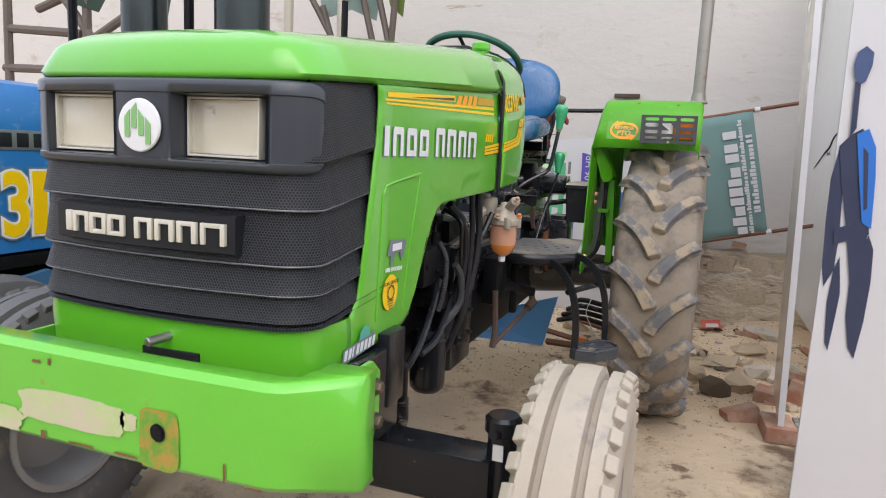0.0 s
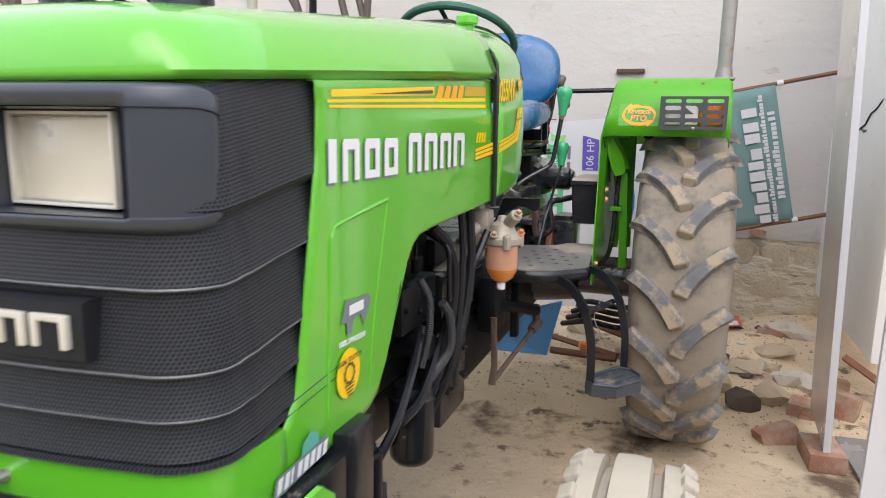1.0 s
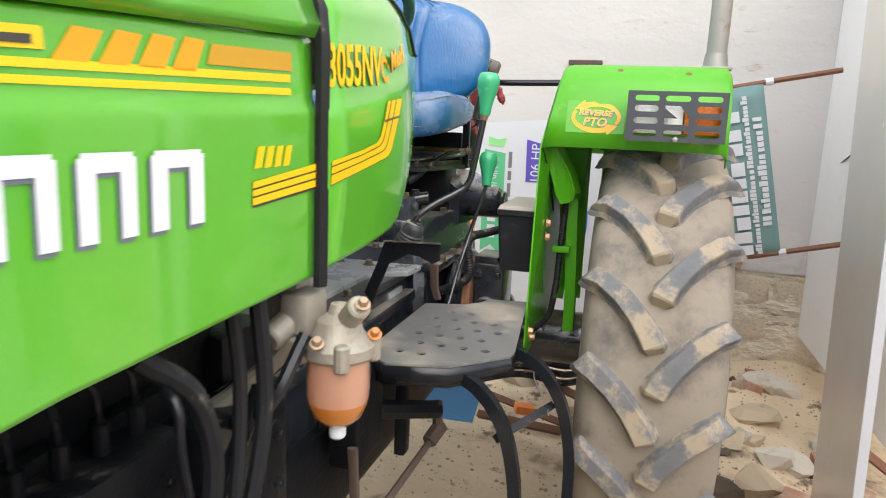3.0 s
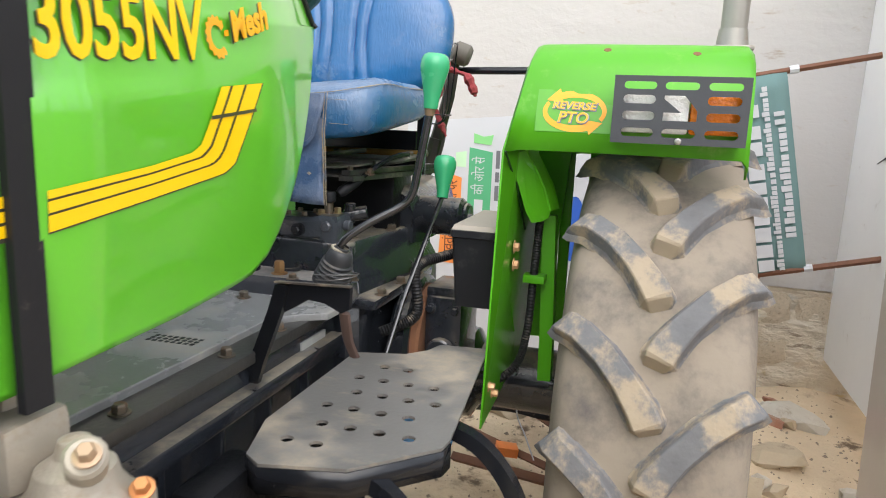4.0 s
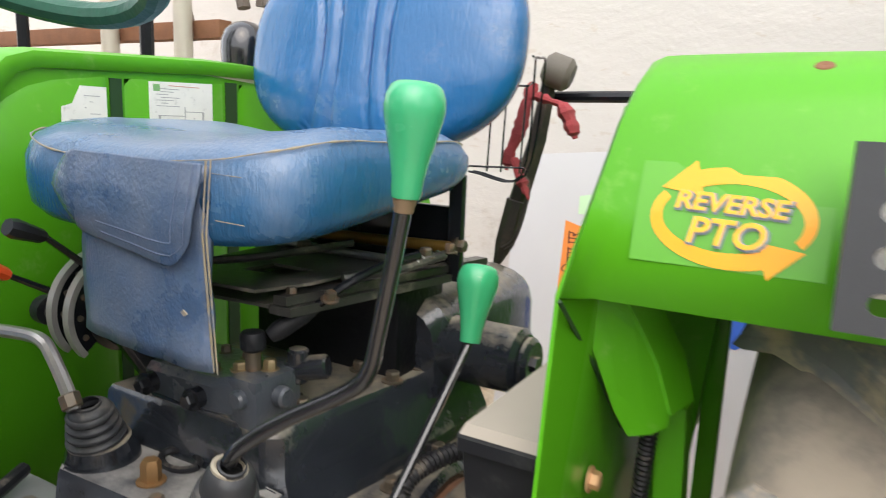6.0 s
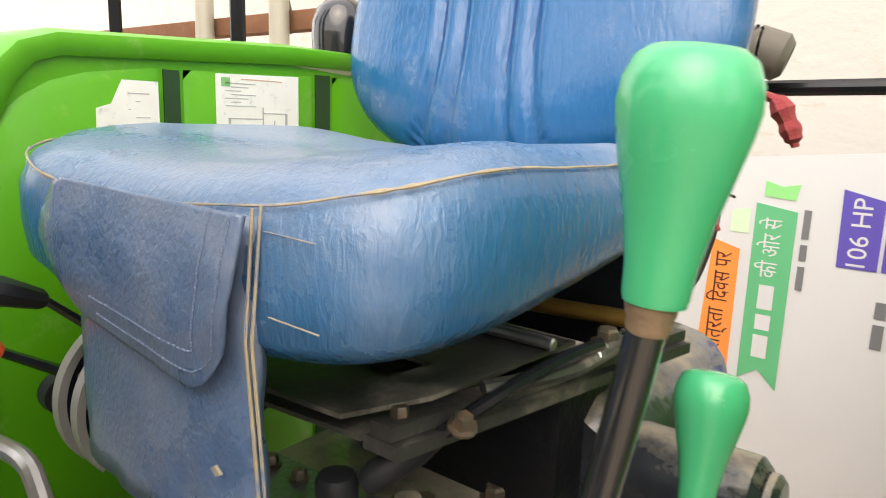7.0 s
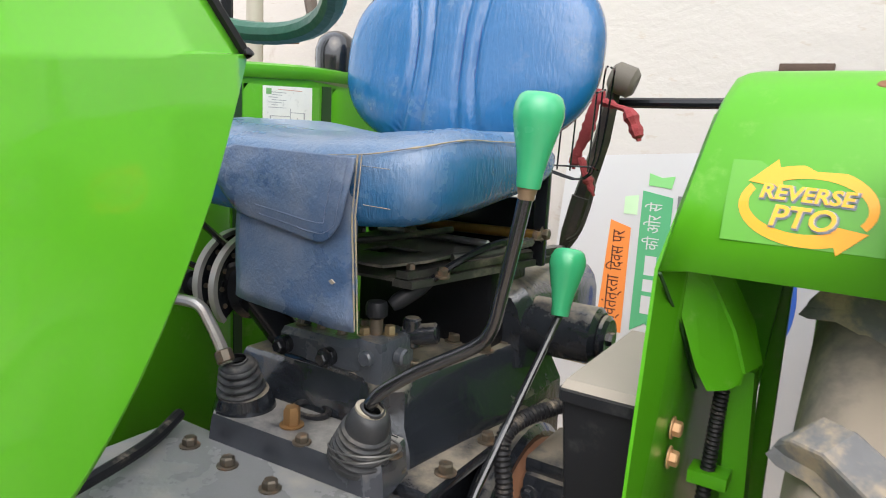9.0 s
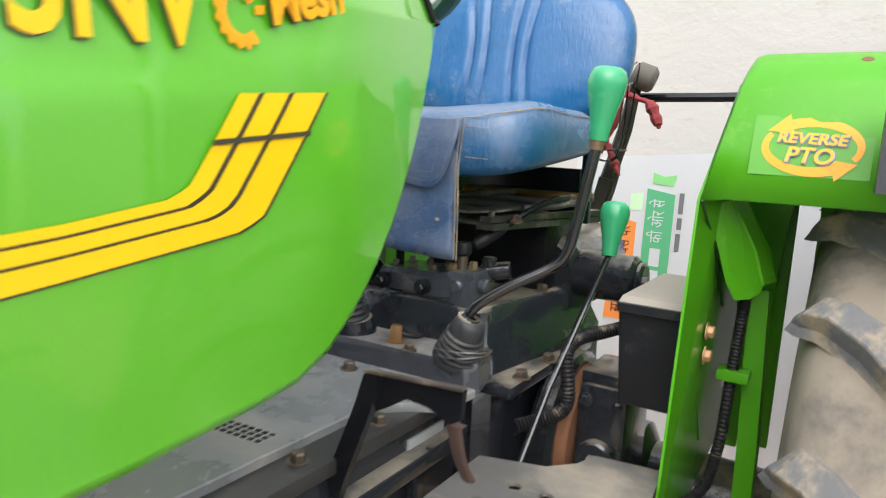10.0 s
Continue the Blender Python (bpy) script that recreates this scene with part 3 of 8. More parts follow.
# headlamp panel: one moulded shell wrapped round the nose, with two deep pockets
LZ0, LZ1 = 1.199, 1.316
MOULD = mat("satin_black_moulding", (0.036, 0.042, 0.053), 0.30, vary=0.15, bump=0.03, grain=350, spec=0.5, coat=0.25)
right = []
for x in (0.0, 0.02, 0.04, 0.058, 0.066, 0.072, 0.10, 0.14, 0.18, 0.22, 0.254, 0.260, 0.268):
    right.append((x, -2.495 + 0.03 * (x / 0.3) ** 2))
for k in range(1, 13):
    a = math.atan(0.03 * 2 * 0.268 / 0.09) + k / 12 * radians(68)
    px, py = right[-1]
    right.append((px + 0.0093 * math.cos(a), py + 0.0093 * math.sin(a)))
shell = [(-x, y) for x, y in reversed(right[1:])] + right
nrm = []
for i in range(len(shell)):
    p, q = shell[max(0, i - 1)], shell[min(len(shell) - 1, i + 1)]
    ln = math.dist(p, q)
    nrm.append(((q[1] - p[1]) / ln, -(q[0] - p[0]) / ln))
LEVELS = [(1.178, -0.020), (1.181, -0.007), (1.186, -0.002), (1.192, 0.0), (LZ0 - 0.002, 0.0), (LZ0, -0.003), (LZ1, -0.003), (LZ1 + 0.002, 0.0), (1.336, 0.0), (1.341, -0.003), (1.344, -0.010), (1.345, -0.024)]
b = B()
vv = []
for i, ((x, y), (nx, ny)) in enumerate(zip(shell, nrm)):
    end = min(i, len(shell) - 1 - i)
    inn = (-0.016, -0.004, 0.0)[min(end, 2)]
    f = max(0, 5 - end) / 5
    sq = 1 - 0.028 * (1 - math.sqrt(1 - f * f)) / 0.083
    vv.append([b.verts.new((x + nx * (o + inn), y + ny * (o + inn), 1.262 + (z - 1.262) * sq)) for z, o in LEVELS])
for i in range(len(shell) - 1):
    mx = abs(shell[i][0] + shell[i + 1][0]) / 2
    for j in range(len(LEVELS) - 1):
        if 0.0665 < mx < 0.2575 and 4 <= j <= 6:
            continue
        b.faces.new((vv[i][j], vv[i + 1][j], vv[i + 1][j + 1], vv[i][j + 1]))
panel = solid(part("headlamp_panel", b, MOULD, tractor, "satin black moulded headlamp panel wrapped round the nose", smooth=40), 0.004)
REFL = mat("lamp_reflector", (0.90, 0.86, 0.76), 0.30, metal=0.55, vary=0.1, bump=0.25, grain=18)
LENS = mat("ribbed_lens", (0.95, 0.92, 0.84), 0.08, vary=0.08, scale=11, bump=0.15, grain=45, coat=0.6)
LENS.node_tree.nodes["Principled BSDF"].inputs["Transmission Weight"].default_value = 0.88
for sgn in (1, -1):
    x0, x1 = (0.0665, 0.2575) if sgn > 0 else (-0.2575, -0.0665)
    b = B()
    rows = []
    for d, k in ((0.001, 0.0), (0.010, 0.002), (0.058, 0.003)):
        rows.append([(x, -2.495 + 0.03 * (x / 0.3) ** 2 + d, z) for x, z in ((x0 + k, LZ0 - 0.001 + k), (x1 - k, LZ0 - 0.001 + k), (x1 - k, LZ1 + 0.001 - k), (x0 + k, LZ1 + 0.001 - k))])
    rings(b, rows, caps=False)
    b.faces.new([b.verts.new(q) for q in rows[-1]])
    part("lamp_pocket", b, MOULD, panel)
    lamp = thing("headlamp", (0, 0, 0), "", "")
    lamp.parent = tractor
    a0, a1 = (x0 + 0.008, x1 - 0.028) if sgn > 0 else (x0 + 0.004, x1 - 0.036)
    c0, c1 = LZ0 + 0.007, LZ1 - 0.005
    b = B()
    rows = [[(a0 + (a1 - a0) * i / 12, -2.440 + 0.006 * math.sin(math.pi * i / 12) * math.sin(math.pi * j / 12), c0 + (c1 - c0) * j / 12) for i in range(13)] for j in range(13)]
    rings(b, rows, closed=False)
    part("reflector", b, REFL, lamp)
    b = B()
    rows = []
    for i in range(61):
        x = a0 + (a1 - a0) * i / 60
        d = 0.0004 * abs(math.sin(i * math.pi / 4)) * (1 if 12 < i < 48 else 0.3)
        rows.append([(x, -2.452 - d - 0.004 * math.sin(math.pi * j / 10) * math.sin(math.pi * i / 60), c0 + (c1 - c0) * j / 10) for j in range(11)])
    rings(b, rows, closed=False)
    solid(part("lens", b, LENS, lamp, "ribbed clear glass lens"), 0.003).visible_shadow = False
    b = B()
    for q in ((a0 - 0.002, a0 + 0.002, c0 - 0.002, c1 + 0.002), (a1 - 0.002, a1 + 0.002, c0 - 0.002, c1 + 0.002)):
        box(b, q[0], q[1], -2.456, -2.436, q[2], q[3], 0.0012)
    for q in ((a0, a1, c0 - 0.002, c0 + 0.002), (a0, a1, c1 - 0.002, c1 + 0.002)):
        box(b, q[0], q[1], -2.4555, -2.436, q[2], q[3], 0.0012)
    part("lamp_rim", b, mat("clear_lens_rim", (0.62, 0.60, 0.52), 0.2, vary=0.1, bump=0.02, coat=0.4), lamp)

# round emblem: plain green strokes on white
b = B()
lathe(b, (0, -2.493, 1.256), (0, -1, 0), [(0.047, 0), (0.049, 0.004), (0.047, 0.007), (0.044, 0.0075), (0.0, 0.008)], 40)
emblem = part("emblem", b, WHITED, tractor, "round white emblem with green bars")
EMG = mat("emblem_green", (0.22, 0.46, 0.16), 0.4, bump=0)
b = B()
for x, h0, h1 in ((-0.024, -0.028, 0.015), (-0.008, -0.012, 0.028), (0.008, -0.012, 0.028), (0.024, -0.028, 0.015)):
    k = 0.013 if x > 0 else -0.013
    prism(b, [(x - 0.006, -2.502, 1.256 + h0 - k * 0.5), (x + 0.006, -2.502, 1.256 + h0 - k * -0.5 - k), (x + 0.006, -2.502, 1.256 + h1 - k), (x - 0.006, -2.502, 1.256 + h1)], (0, -0.001, 0))
pieces("emblem_bar", b, EMG, emblem, near=0.004)

# name plate with plain raised blocks
b = B()
rows = []
for i in range(13):
    x = -0.218 + 0.425 * i / 12
    y = -2.497 + 0.03 * (x / 0.3) ** 2
    rows.append([(x, y, 1.030), (x, y - 0.008, 1.033), (x, y - 0.008, 1.100), (x, y, 1.103), (x, y + 0.02, 1.103), (x, y + 0.02, 1.030)])
rings(b, rows)
plate = part("name_plate", b, BLACK, tractor, "black name plate with silver blocks")


def blocks(n):
    """Left edges and widths of two groups of plain blocks on a unit length."""
    out, x = [], 0.0
    for i, w in enumerate((0.045, 0.115, 0.115, 0.115, None, 0.115, 0.12, 0.12, 0.15)):
        if w is None:
            x += 0.055
            continue
        out.append((x, w))
        x += w + 0.014
    return [(a / (x - 0.014), w / (x - 0.014)) for a, w in out]


for i_, (a, w) in enumerate(blocks(8)):
    b = B()
    x0, x1 = -0.186 + 0.378 * a, -0.186 + 0.378 * (a + w)
    y = -2.506 + 0.03 * (((x0 + x1) / 2) / 0.3) ** 2
    t = 0.0105
    if w < 0.06:
        box(b, x0, x1, y - 0.005, y + 0.004, 1.047, 1.087, 0.002)
    else:
        ring_ = [(x0 + t * 0.8, x1 - t * 0.8, 1.047, 1.0555)] if i_ in (2, 3) else []
        for q in [(x0, x0 + t, 1.047, 1.087), (x1 - t, x1, 1.047, 1.087), (x0 + t * 0.8, x1 - t * 0.8, 1.0785, 1.087)] + ring_:
            box(b, q[0], q[1], y - 0.005, y + 0.004, q[2], q[3], 0.002)
    part("emblem_block", b, SILVER, plate)

# bumper: folded channel with turned-back ends
b = B()
side = [(0.0, -2.643), (0.20, -2.641), (0.372, -2.634), (0.400, -2.624), (0.492, -2.566), (0.502, -2.553), (0.502, -2.51)]
plan = [(-x, y) for x, y in reversed(side[1:])] + side
rows = []
for x, y in plan:
    ax = abs(x)
    k = 0.0 if ax < 0.4 else -(ax - 0.4) * 0.08
    inn = 0.985 if ax > 0.45 else 1.0
    d = 0.045 if ax < 0.45 else 0.0
    ti = (x * (1 if ax < 0.44 else 0.84), y + d)
    rows.append([(ti[0], ti[1], 0.864 - k), (x * 0.995, y + 0.012, 0.862 - k), (x, y, 0.850 - k), (x, y - 0.002, 0.77), (x, y, 0.692 + k), (x * 0.995, y + 0.012, 0.680 + k), (ti[0], ti[1], 0.680 + k)])
rings(b, rows, closed=False)
bumper = solid(part("bumper", b, GREENB, tractor, "scraped green steel bumper with bare patches", smooth=40), 0.006)
b = B()
lathe(b, (0.172, -2.6475, 0.751), (0, -1, 0), [(0.016, 0.0), (0.010, 0.0), (0.010, -0.03)], 16)
cyl(b, (0.172, -2.6495, 0.751), (0.172, -2.64, 0.751), 0.011, 14)
part("hole", b, CASTD, bumper)
SCRAPE = mat("scraped_paint", (0.45, 0.55, 0.25), 0.7, vary=0.2, scale=15, bump=0.15, dirt=(0.55, 0.50, 0.36), dirt_amount=0.5, dirt_scale=8)
RUSTY = mat("rust_flaked_paint", (0.12, 0.33, 0.03), 0.7, vary=0.3, scale=20, bump=0.3, dirt=(0.42, 0.26, 0.05), dirt_amount=0.5, dirt_scale=28)


def patch(name, x0, x1, z0, z1, m, seed, rough=0.012):
    """A flat bare patch with an uneven rim on the bumper face."""
    b = B()
    pts = []
    for k in range(90):
        a = 2 * math.pi * k / 90
        cx, cz = math.copysign(abs(math.cos(a)) ** 0.35, math.cos(a)), math.copysign(abs(math.sin(a)) ** 0.35, math.sin(a))
        r = 1 + rough * (5 * noise.noise((cx * 2 + seed, cz * 2, seed)) + 2 * noise.noise((cx * 6 + seed, cz * 6, seed)) + 0.7 * noise.noise((cx * 15 + seed, cz * 15, seed)))
        x = (x0 + x1) / 2 + (x1 - x0) / 2 * cx * r
        pts.append((x, -2.6460 + 0.008 * max(0, (abs(x) - 0.2) / 0.195), (z0 + z1) / 2 + (z1 - z0) / 2 * cz * r))
    prism(b, [(x, y + 0.0011, z) for x, y, z in pts], (0, -0.0003, 0))
    part(name, b, m, bumper)


patch("bare_patch", -0.144, 0.10, 0.722, 0.782, SCRAPE, 3.1, 0.03)
patch("rust_patch", 0.131, 0.213, 0.684, 0.79, RUSTY, 8.3, 0.008)
patch("bare_patch", -0.36, -0.14, 0.690, 0.735, SCRAPE, 5.7, 0.05)
patch("bare_patch", 0.09, 0.125, 0.742, 0.772, SCRAPE, 9.1, 0.06)
for k, (x, z, w, h) in enumerate(((-0.10, 0.832, 0.018, 0.006), (-0.07, 0.835, 0.006, 0.012), (0.10, 0.696, 0.05, 0.005), (0.0, 0.695, 0.06, 0.004), (0.30, 0.705, 0.004, 0.03), (0.355, 0.688, 0.03, 0.004), (-0.09, 0.697, 0.012, 0.014))):
    patch("rust_patch", x - w / 2, x + w / 2, z - h / 2, z + h / 2, RUST, 11.3 + k, 0.06)
for sgn in (1, -1):
    b = B()
    prism(b, [(sgn * 0.372, y, z) for y, z in ((-2.52, 0.71), (-2.52, 0.80), (-2.27, 0.80), (-2.235, 0.77), (-2.235, 0.66), (-2.27, 0.62), (-2.33, 0.62))], (sgn * 0.010, 0, 0))
    arm = part("bumper_bracket", b, GREENB, tractor)
    for z in (0.74, 0.665):
        b = B()
        hexbolt(b, (sgn * 0.382, -2.255, z), (sgn, 0, 0), 0.014, 0.014)
        part("bolt", b, BOLT, arm)
    b = B()
    box(b, sgn * 0.30, sgn * 0.368, -2.36, -2.10, 0.60, 0.80, 0.006)
    box(b, sgn * 0.30, sgn * 0.372, -2.17, -2.08, 0.66, 0.83, 0.006)
    pieces("front_support", b, BLACKP, tractor)
b = B()
box(b, -0.33, 0.33, -2.40, -2.05, 0.60, 0.77, 0.012)
part("front_frame", b, BLACKP, tractor)
b = B()
cyl(b, (0.05, -2.465, 0.86), (0.035, -2.525, 0.855), 0.009, 12, 0.002)
part("pin", b, STEEL, tractor)
b = B()
for q in ((-0.02, 0.115, 0.822, 0.832), (-0.02, 0.115, 0.772, 0.782), (-0.02, -0.01, 0.772, 0.832), (0.105, 0.115, 0.772, 0.832)):
    box(b, q[0], q[1], -2.481, -2.449, q[2], q[3], 0.004)
box(b, -0.015, 0.11, -2.4795, -2.461, 0.777, 0.827)
part("crank_slot", b, BLACK, tractor)

# wheels
YR, ZR, RR = 0.0, 0.662, 0.672


def rear_wheel(xc, sgn):
    R0 = RR - 0.038
    prof = [(0.36, -0.150), (0.40, -0.175), (0.47, -0.177), (0.54, -0.173), (0.59, -0.162), (R0 - 0.018, -0.148), (R0 - 0.004, -0.12), (R0 + 0.002, -0.06), (R0 + 0.004, 0.0)]
    prof = prof + [(r, -h) for r, h in reversed(prof[:-1])]
    b = B()
    lathe(b, (xc, YR, ZR), (1, 0, 0), prof, 72)
    tyre = part("rear_tyre", b, TYRE, tractor, "dusty black rear tyre with worn chevron lugs", smooth=50)
    # one lug a side: a bent bar from the shoulder to past the middle
    n = 19
    for half in (1, -1):
        b = B()
        rows = []
        path = [(-0.166, 0.128, 0.021, 0.35), (-0.157, 0.120, 0.022, 0.85), (-0.13, 0.103, 0.0205, 1.0), (-0.085, 0.066, 0.0205, 1.0), (-0.045, 0.020, 0.0215, 1.0), (-0.016, -0.022, 0.0245, 1.0), (-0.005, -0.044, 0.0245, 1.0), (-0.003, -0.050, 0.0225, 0.88), (0.002, -0.064, 0.015, 0.0)]
        for i, (hx, arc, wd, hk) in enumerate(path):
            p, q = path[max(0, i - 1)], path[min(len(path) - 1, i + 1)]
            dx, da = q[0] - p[0], q[1] - p[1]
            ln = math.hypot(dx, da)
            nx, na = -da / ln, dx / ln
            row = []
            shoulder = max(0.0, abs(hx) - 0.12)
            for w, h in ((-1.7, -0.006), (-1.25, 0.007 * hk), (-1.04, 0.028 * hk), (-0.97, 0.0325 * hk), (-0.86, 0.0345 * hk), (0.86, 0.0345 * hk), (0.97, 0.0325 * hk), (1.04, 0.028 * hk), (1.25, 0.007 * hk), (1.7, -0.006)):
                X, A = hx + nx * wd * w, arc + na * wd * w
                r = R0 + h - shoulder * 0.45
                th = A / RR
                row.append((half * X, -math.cos(th) * r, math.sin(th) * r))
            rows.append(row)
        rings(b, rows)
        bmesh.ops.recalc_face_normals(b, faces=b.faces)
        me = bpy.data.meshes.new("lug")
        b.to_mesh(me)
        b.free()
        me.materials.append(LUGM)
        for p in me.polygons:
            p.use_smooth = False
        for k in range(n):
            ob = new("lug", me)
            ob.parent = tyre
            th = 2 * math.pi * k / n - radians(20.9 if half > 0 else 11.7)
            ob.matrix_basis = Matrix.Translation((xc, YR, ZR)) @ Matrix.Rotation(th, 4, "X")
    b = B()
    lathe(b, (xc, YR, ZR), (sgn, 0, 0), [(0.375, -0.15), (0.355, -0.15), (0.34, -0.05), (0.33, 0.02), (0.18, 0.0), (0.10, 0.03), (0.0, 0.03)], 40)
    part("rear_rim", b, mat("silver_rim", (0.4, 0.4, 0.4), 0.5, metal=0.4), tractor)


rear_wheel(0.840, 1)
rear_wheel(-0.835, -1)


def front_wheel(xc, m, steer=0.0):
    R, zc, yc = 0.388, 0.386, -2.05
    prof = [(0.20, -0.080), (0.24, -0.096), (0.29, -0.103), (0.33, -0.099), (0.355, -0.092), (R - 0.022, -0.084), (R - 0.006, -0.078), (R - 0.004, -0.050), (R - 0.026, -0.046), (R - 0.026, -0.034), (R + 0.002, -0.028), (R + 0.004, 0.0)]
    prof = prof + [(r, -h) for r, h in reversed(prof[:-1])]
    b = B()
    lathe(b, (xc, yc, zc), (1, 0, 0), prof, 64)
    tyre = part("front_tyre", b, m, tractor, "chalky front tyre with three ribs" if xc > 0 else "grey front tyre with bar treads", smooth=40)
    b = B()
    box(b, -0.013, 0.013, -0.018, 0.018, -0.016, 0.010, 0.004)
    me = bpy.data.meshes.new("tread_block")
    b.to_mesh(me)
    b.free()
    me.materials.append(m)
    for s in (1, -1):
        for k in range(40):
            ob = new("tread_block", me)
            ob.parent = tyre
            ob.matrix_basis = Matrix.Translation((xc, yc, zc)) @ Matrix.Rotation(2 * math.pi * (k + 0.25 * s) / 40, 4, "X") @ Matrix.Translation((s * 0.086, 0, R - 0.012)) @ Matrix.Rotation(s * 0.5, 4, "Y")
    b = B()
    lathe(b, (xc, yc, zc), (1 if xc > 0 else -1, 0, 0), [(0.205, -0.09), (0.19, -0.09), (0.18, -0.03), (0.17, 0.03), (0.09, 0.02), (0.06, 0.05), (0.0, 0.05)], 32)
    lathe(b, (xc, yc, zc), (-1 if xc > 0 else 1, 0, 0), [(0.205, -0.085), (0.205, 0.088), (0.185, 0.085), (0.17, 0.03), (0.155, -0.02), (0.0, -0.02)], 32)
    part("front_rim", b, mat("grey_front_rim", (0.42, 0.42, 0.44), 0.4, metal=0.5, vary=0.15), tractor)


front_wheel(0.785, TYREF)
front_wheel(-0.785, TYREG)
b = B()
box(b, -0.60, 0.60, -2.115, -2.005, 0.435, 0.556, 0.012)
part("front_axle", b, BLACKP, tractor, "black square-tube front axle")
for sgn in (1, -1):
    b = B()
    cyl(b, (sgn * 0.612, -2.06, 0.40), (sgn * 0.612, -2.06, 0.615), 0.034, 24, 0.004)
    cyl(b, (sgn * 0.612, -2.06, 0.607), (sgn * 0.612, -2.06, 0.652), 0.042, 28, 0.008)
    tube(b, [(sgn * 0.612, -2.10, 0.62), (sgn * 0.607, -2.125, 0.625)], 0.010, 8)
    king = part("kingpin", b, BLACKP, tractor)
    b = B()
    box(b, sgn * 0.612 - 0.012, sgn * 0.612 + 0.012, -2.097, -2.0935, 0.555, 0.592)
    part("tag", b, WHITED, king)
    b = B()
    cyl(b, (sgn * 0.57, -2.05, 0.39), (sgn * 0.77, -2.05, 0.386), 0.04, 20, 0.005)
    part("stub_axle", b, BLACKP, tractor)

GAPM = mat("dark_green_gap", (0.012, 0.05, 0.008), 0.6, bump=0)

# rear fenders
def fender(sgn, fx0, fx1, prof, inner, taper, rim=0.016):
    """A folded fender: crowned top and front face, a rolled outer lip and a flat inner panel."""
    zlow = prof[0][1]

    def lean(z):
        return taper * max(0.0, min(1.0, (z - zlow) / 0.2))

    b = B()
    rows = []
    for i, (y, z) in enumerate(prof):
        d = lean(z)
        p, q = prof[max(0, i - 1)], prof[min(len(prof) - 1, i + 1)]
        ln = math.dist(p, q)
        ny, nz = (q[1] - p[1]) / ln, -(q[0] - p[0]) / ln
        f = 0.012 if z > zlow + 0.17 else 0.03
        e = 0.006 if rim > 0.02 else 0.0
        rows.append([(sgn * (fx0 + d - e), y + ny * rim, z + nz * rim), (sgn * (fx0 + d + 0.006 - e), y + 0.003, z - 0.005), (sgn * (fx0 + d + 0.006 + f), y, z), (sgn * (fx0 + 0.14), y - 0.002, z + 0.001), (sgn * (fx1 - 0.12), y - 0.002, z + 0.001), (sgn * (fx1 - 0.012), y, z), (sgn * fx1, y + 0.002, z - 0.014), (sgn * fx1, y + 0.02, z - 0.035)])
    rings(b, rows, closed=False)
    fd = solid(part("fender", b, GREEN2, tractor, "bright green rear fender", smooth=45), 0.004)
    b = B()
    rings(b, [[(sgn * (fx0 + k + lean(z)), y, z) for y, z in inner] for k in (0.0, 0.004)])
    part("inner_panel", b, GREEN2, fd, smooth=20)
    b = B()
    prism(b, [(sgn * 0.52, -0.06, 1.27), (sgn * 0.62, -0.06, 1.27), (sgn * 0.60, -0.05, 1.05), (sgn * 0.575, -0.05, 0.80), (sgn * 0.545, -0.05, 0.80), (sgn * 0.55, -0.05, 1.05)], (0, 0.012, 0))
    part("stay", b, GREEN2, fd)
    for q in ((0.60, 0.625, -0.02, 0.0, 0.80, 1.45), (0.66, 0.69, 0.0, 0.05, 1.00, 1.46)):
        b = B()
        box(b, sgn * q[0], sgn * q[1], *q[2:], 0.002)
        part("stay", b, GREEN2, fd)
    return fd


lf = fender(1, 0.515, 0.972,
            [(-0.372, 1.280), (-0.352, 1.36), (-0.327, 1.435), (-0.304, 1.470), (-0.265, 1.492), (-0.18, 1.502), (0.0, 1.502), (0.35, 1.495), (0.62, 1.46), (0.78, 1.38), (0.88, 1.23)],
            [(-0.366, 1.276), (-0.30, 1.445), (0.0, 1.485), (0.6, 1.44), (0.76, 1.36), (0.86, 1.15), (0.60, 0.80), (0.0, 0.74), (-0.30, 0.72), (-0.438, 0.710)], 0.036)
rf = fender(-1, 0.345, 0.972,
            [(-0.47, 1.28), (-0.435, 1.39), (-0.40, 1.468), (-0.37, 1.499), (-0.33, 1.512), (-0.22, 1.517), (0.0, 1.527), (0.35, 1.525), (0.62, 1.48), (0.78, 1.40), (0.88, 1.24)],
            [(-0.505, 1.20), (-0.478, 1.30), (-0.447, 1.38), (-0.415, 1.44), (-0.375, 1.472), (-0.30, 1.486), (0.0, 1.496), (0.6, 1.46), (0.76, 1.36), (0.86, 1.15), (0.60, 0.80), (0.0, 0.74), (-0.30, 0.72), (-0.56, 0.74)], 0.0, 0.030)


def on_side(y, z, off=0.0015):
    """A point on the left flank of the bonnet or the rear cowl."""
    if y < -1.335:
        return (panel_x(y, z) + off, y, z)
    return (cowl_x(y, z) + off, y, z)


def band(name, lower, upper, m, parent, n=14, off=0.0015):
    """A flat decal between two lines of (y, z) points."""
    b = B()
    ya, yb = lower[0][0], lower[-1][0]
    rows = []
    for k in range(n + 1):
        t = k / n
        p = along(lower, t)
        q = along(upper, t)
        rows.append([on_side(*p, off), on_side((p[0] + q[0]) / 2, (p[1] + q[1]) / 2, off), on_side(*q, off)])
    rings(b, rows, closed=False)
    return part(name, b, m, parent, smooth=0)


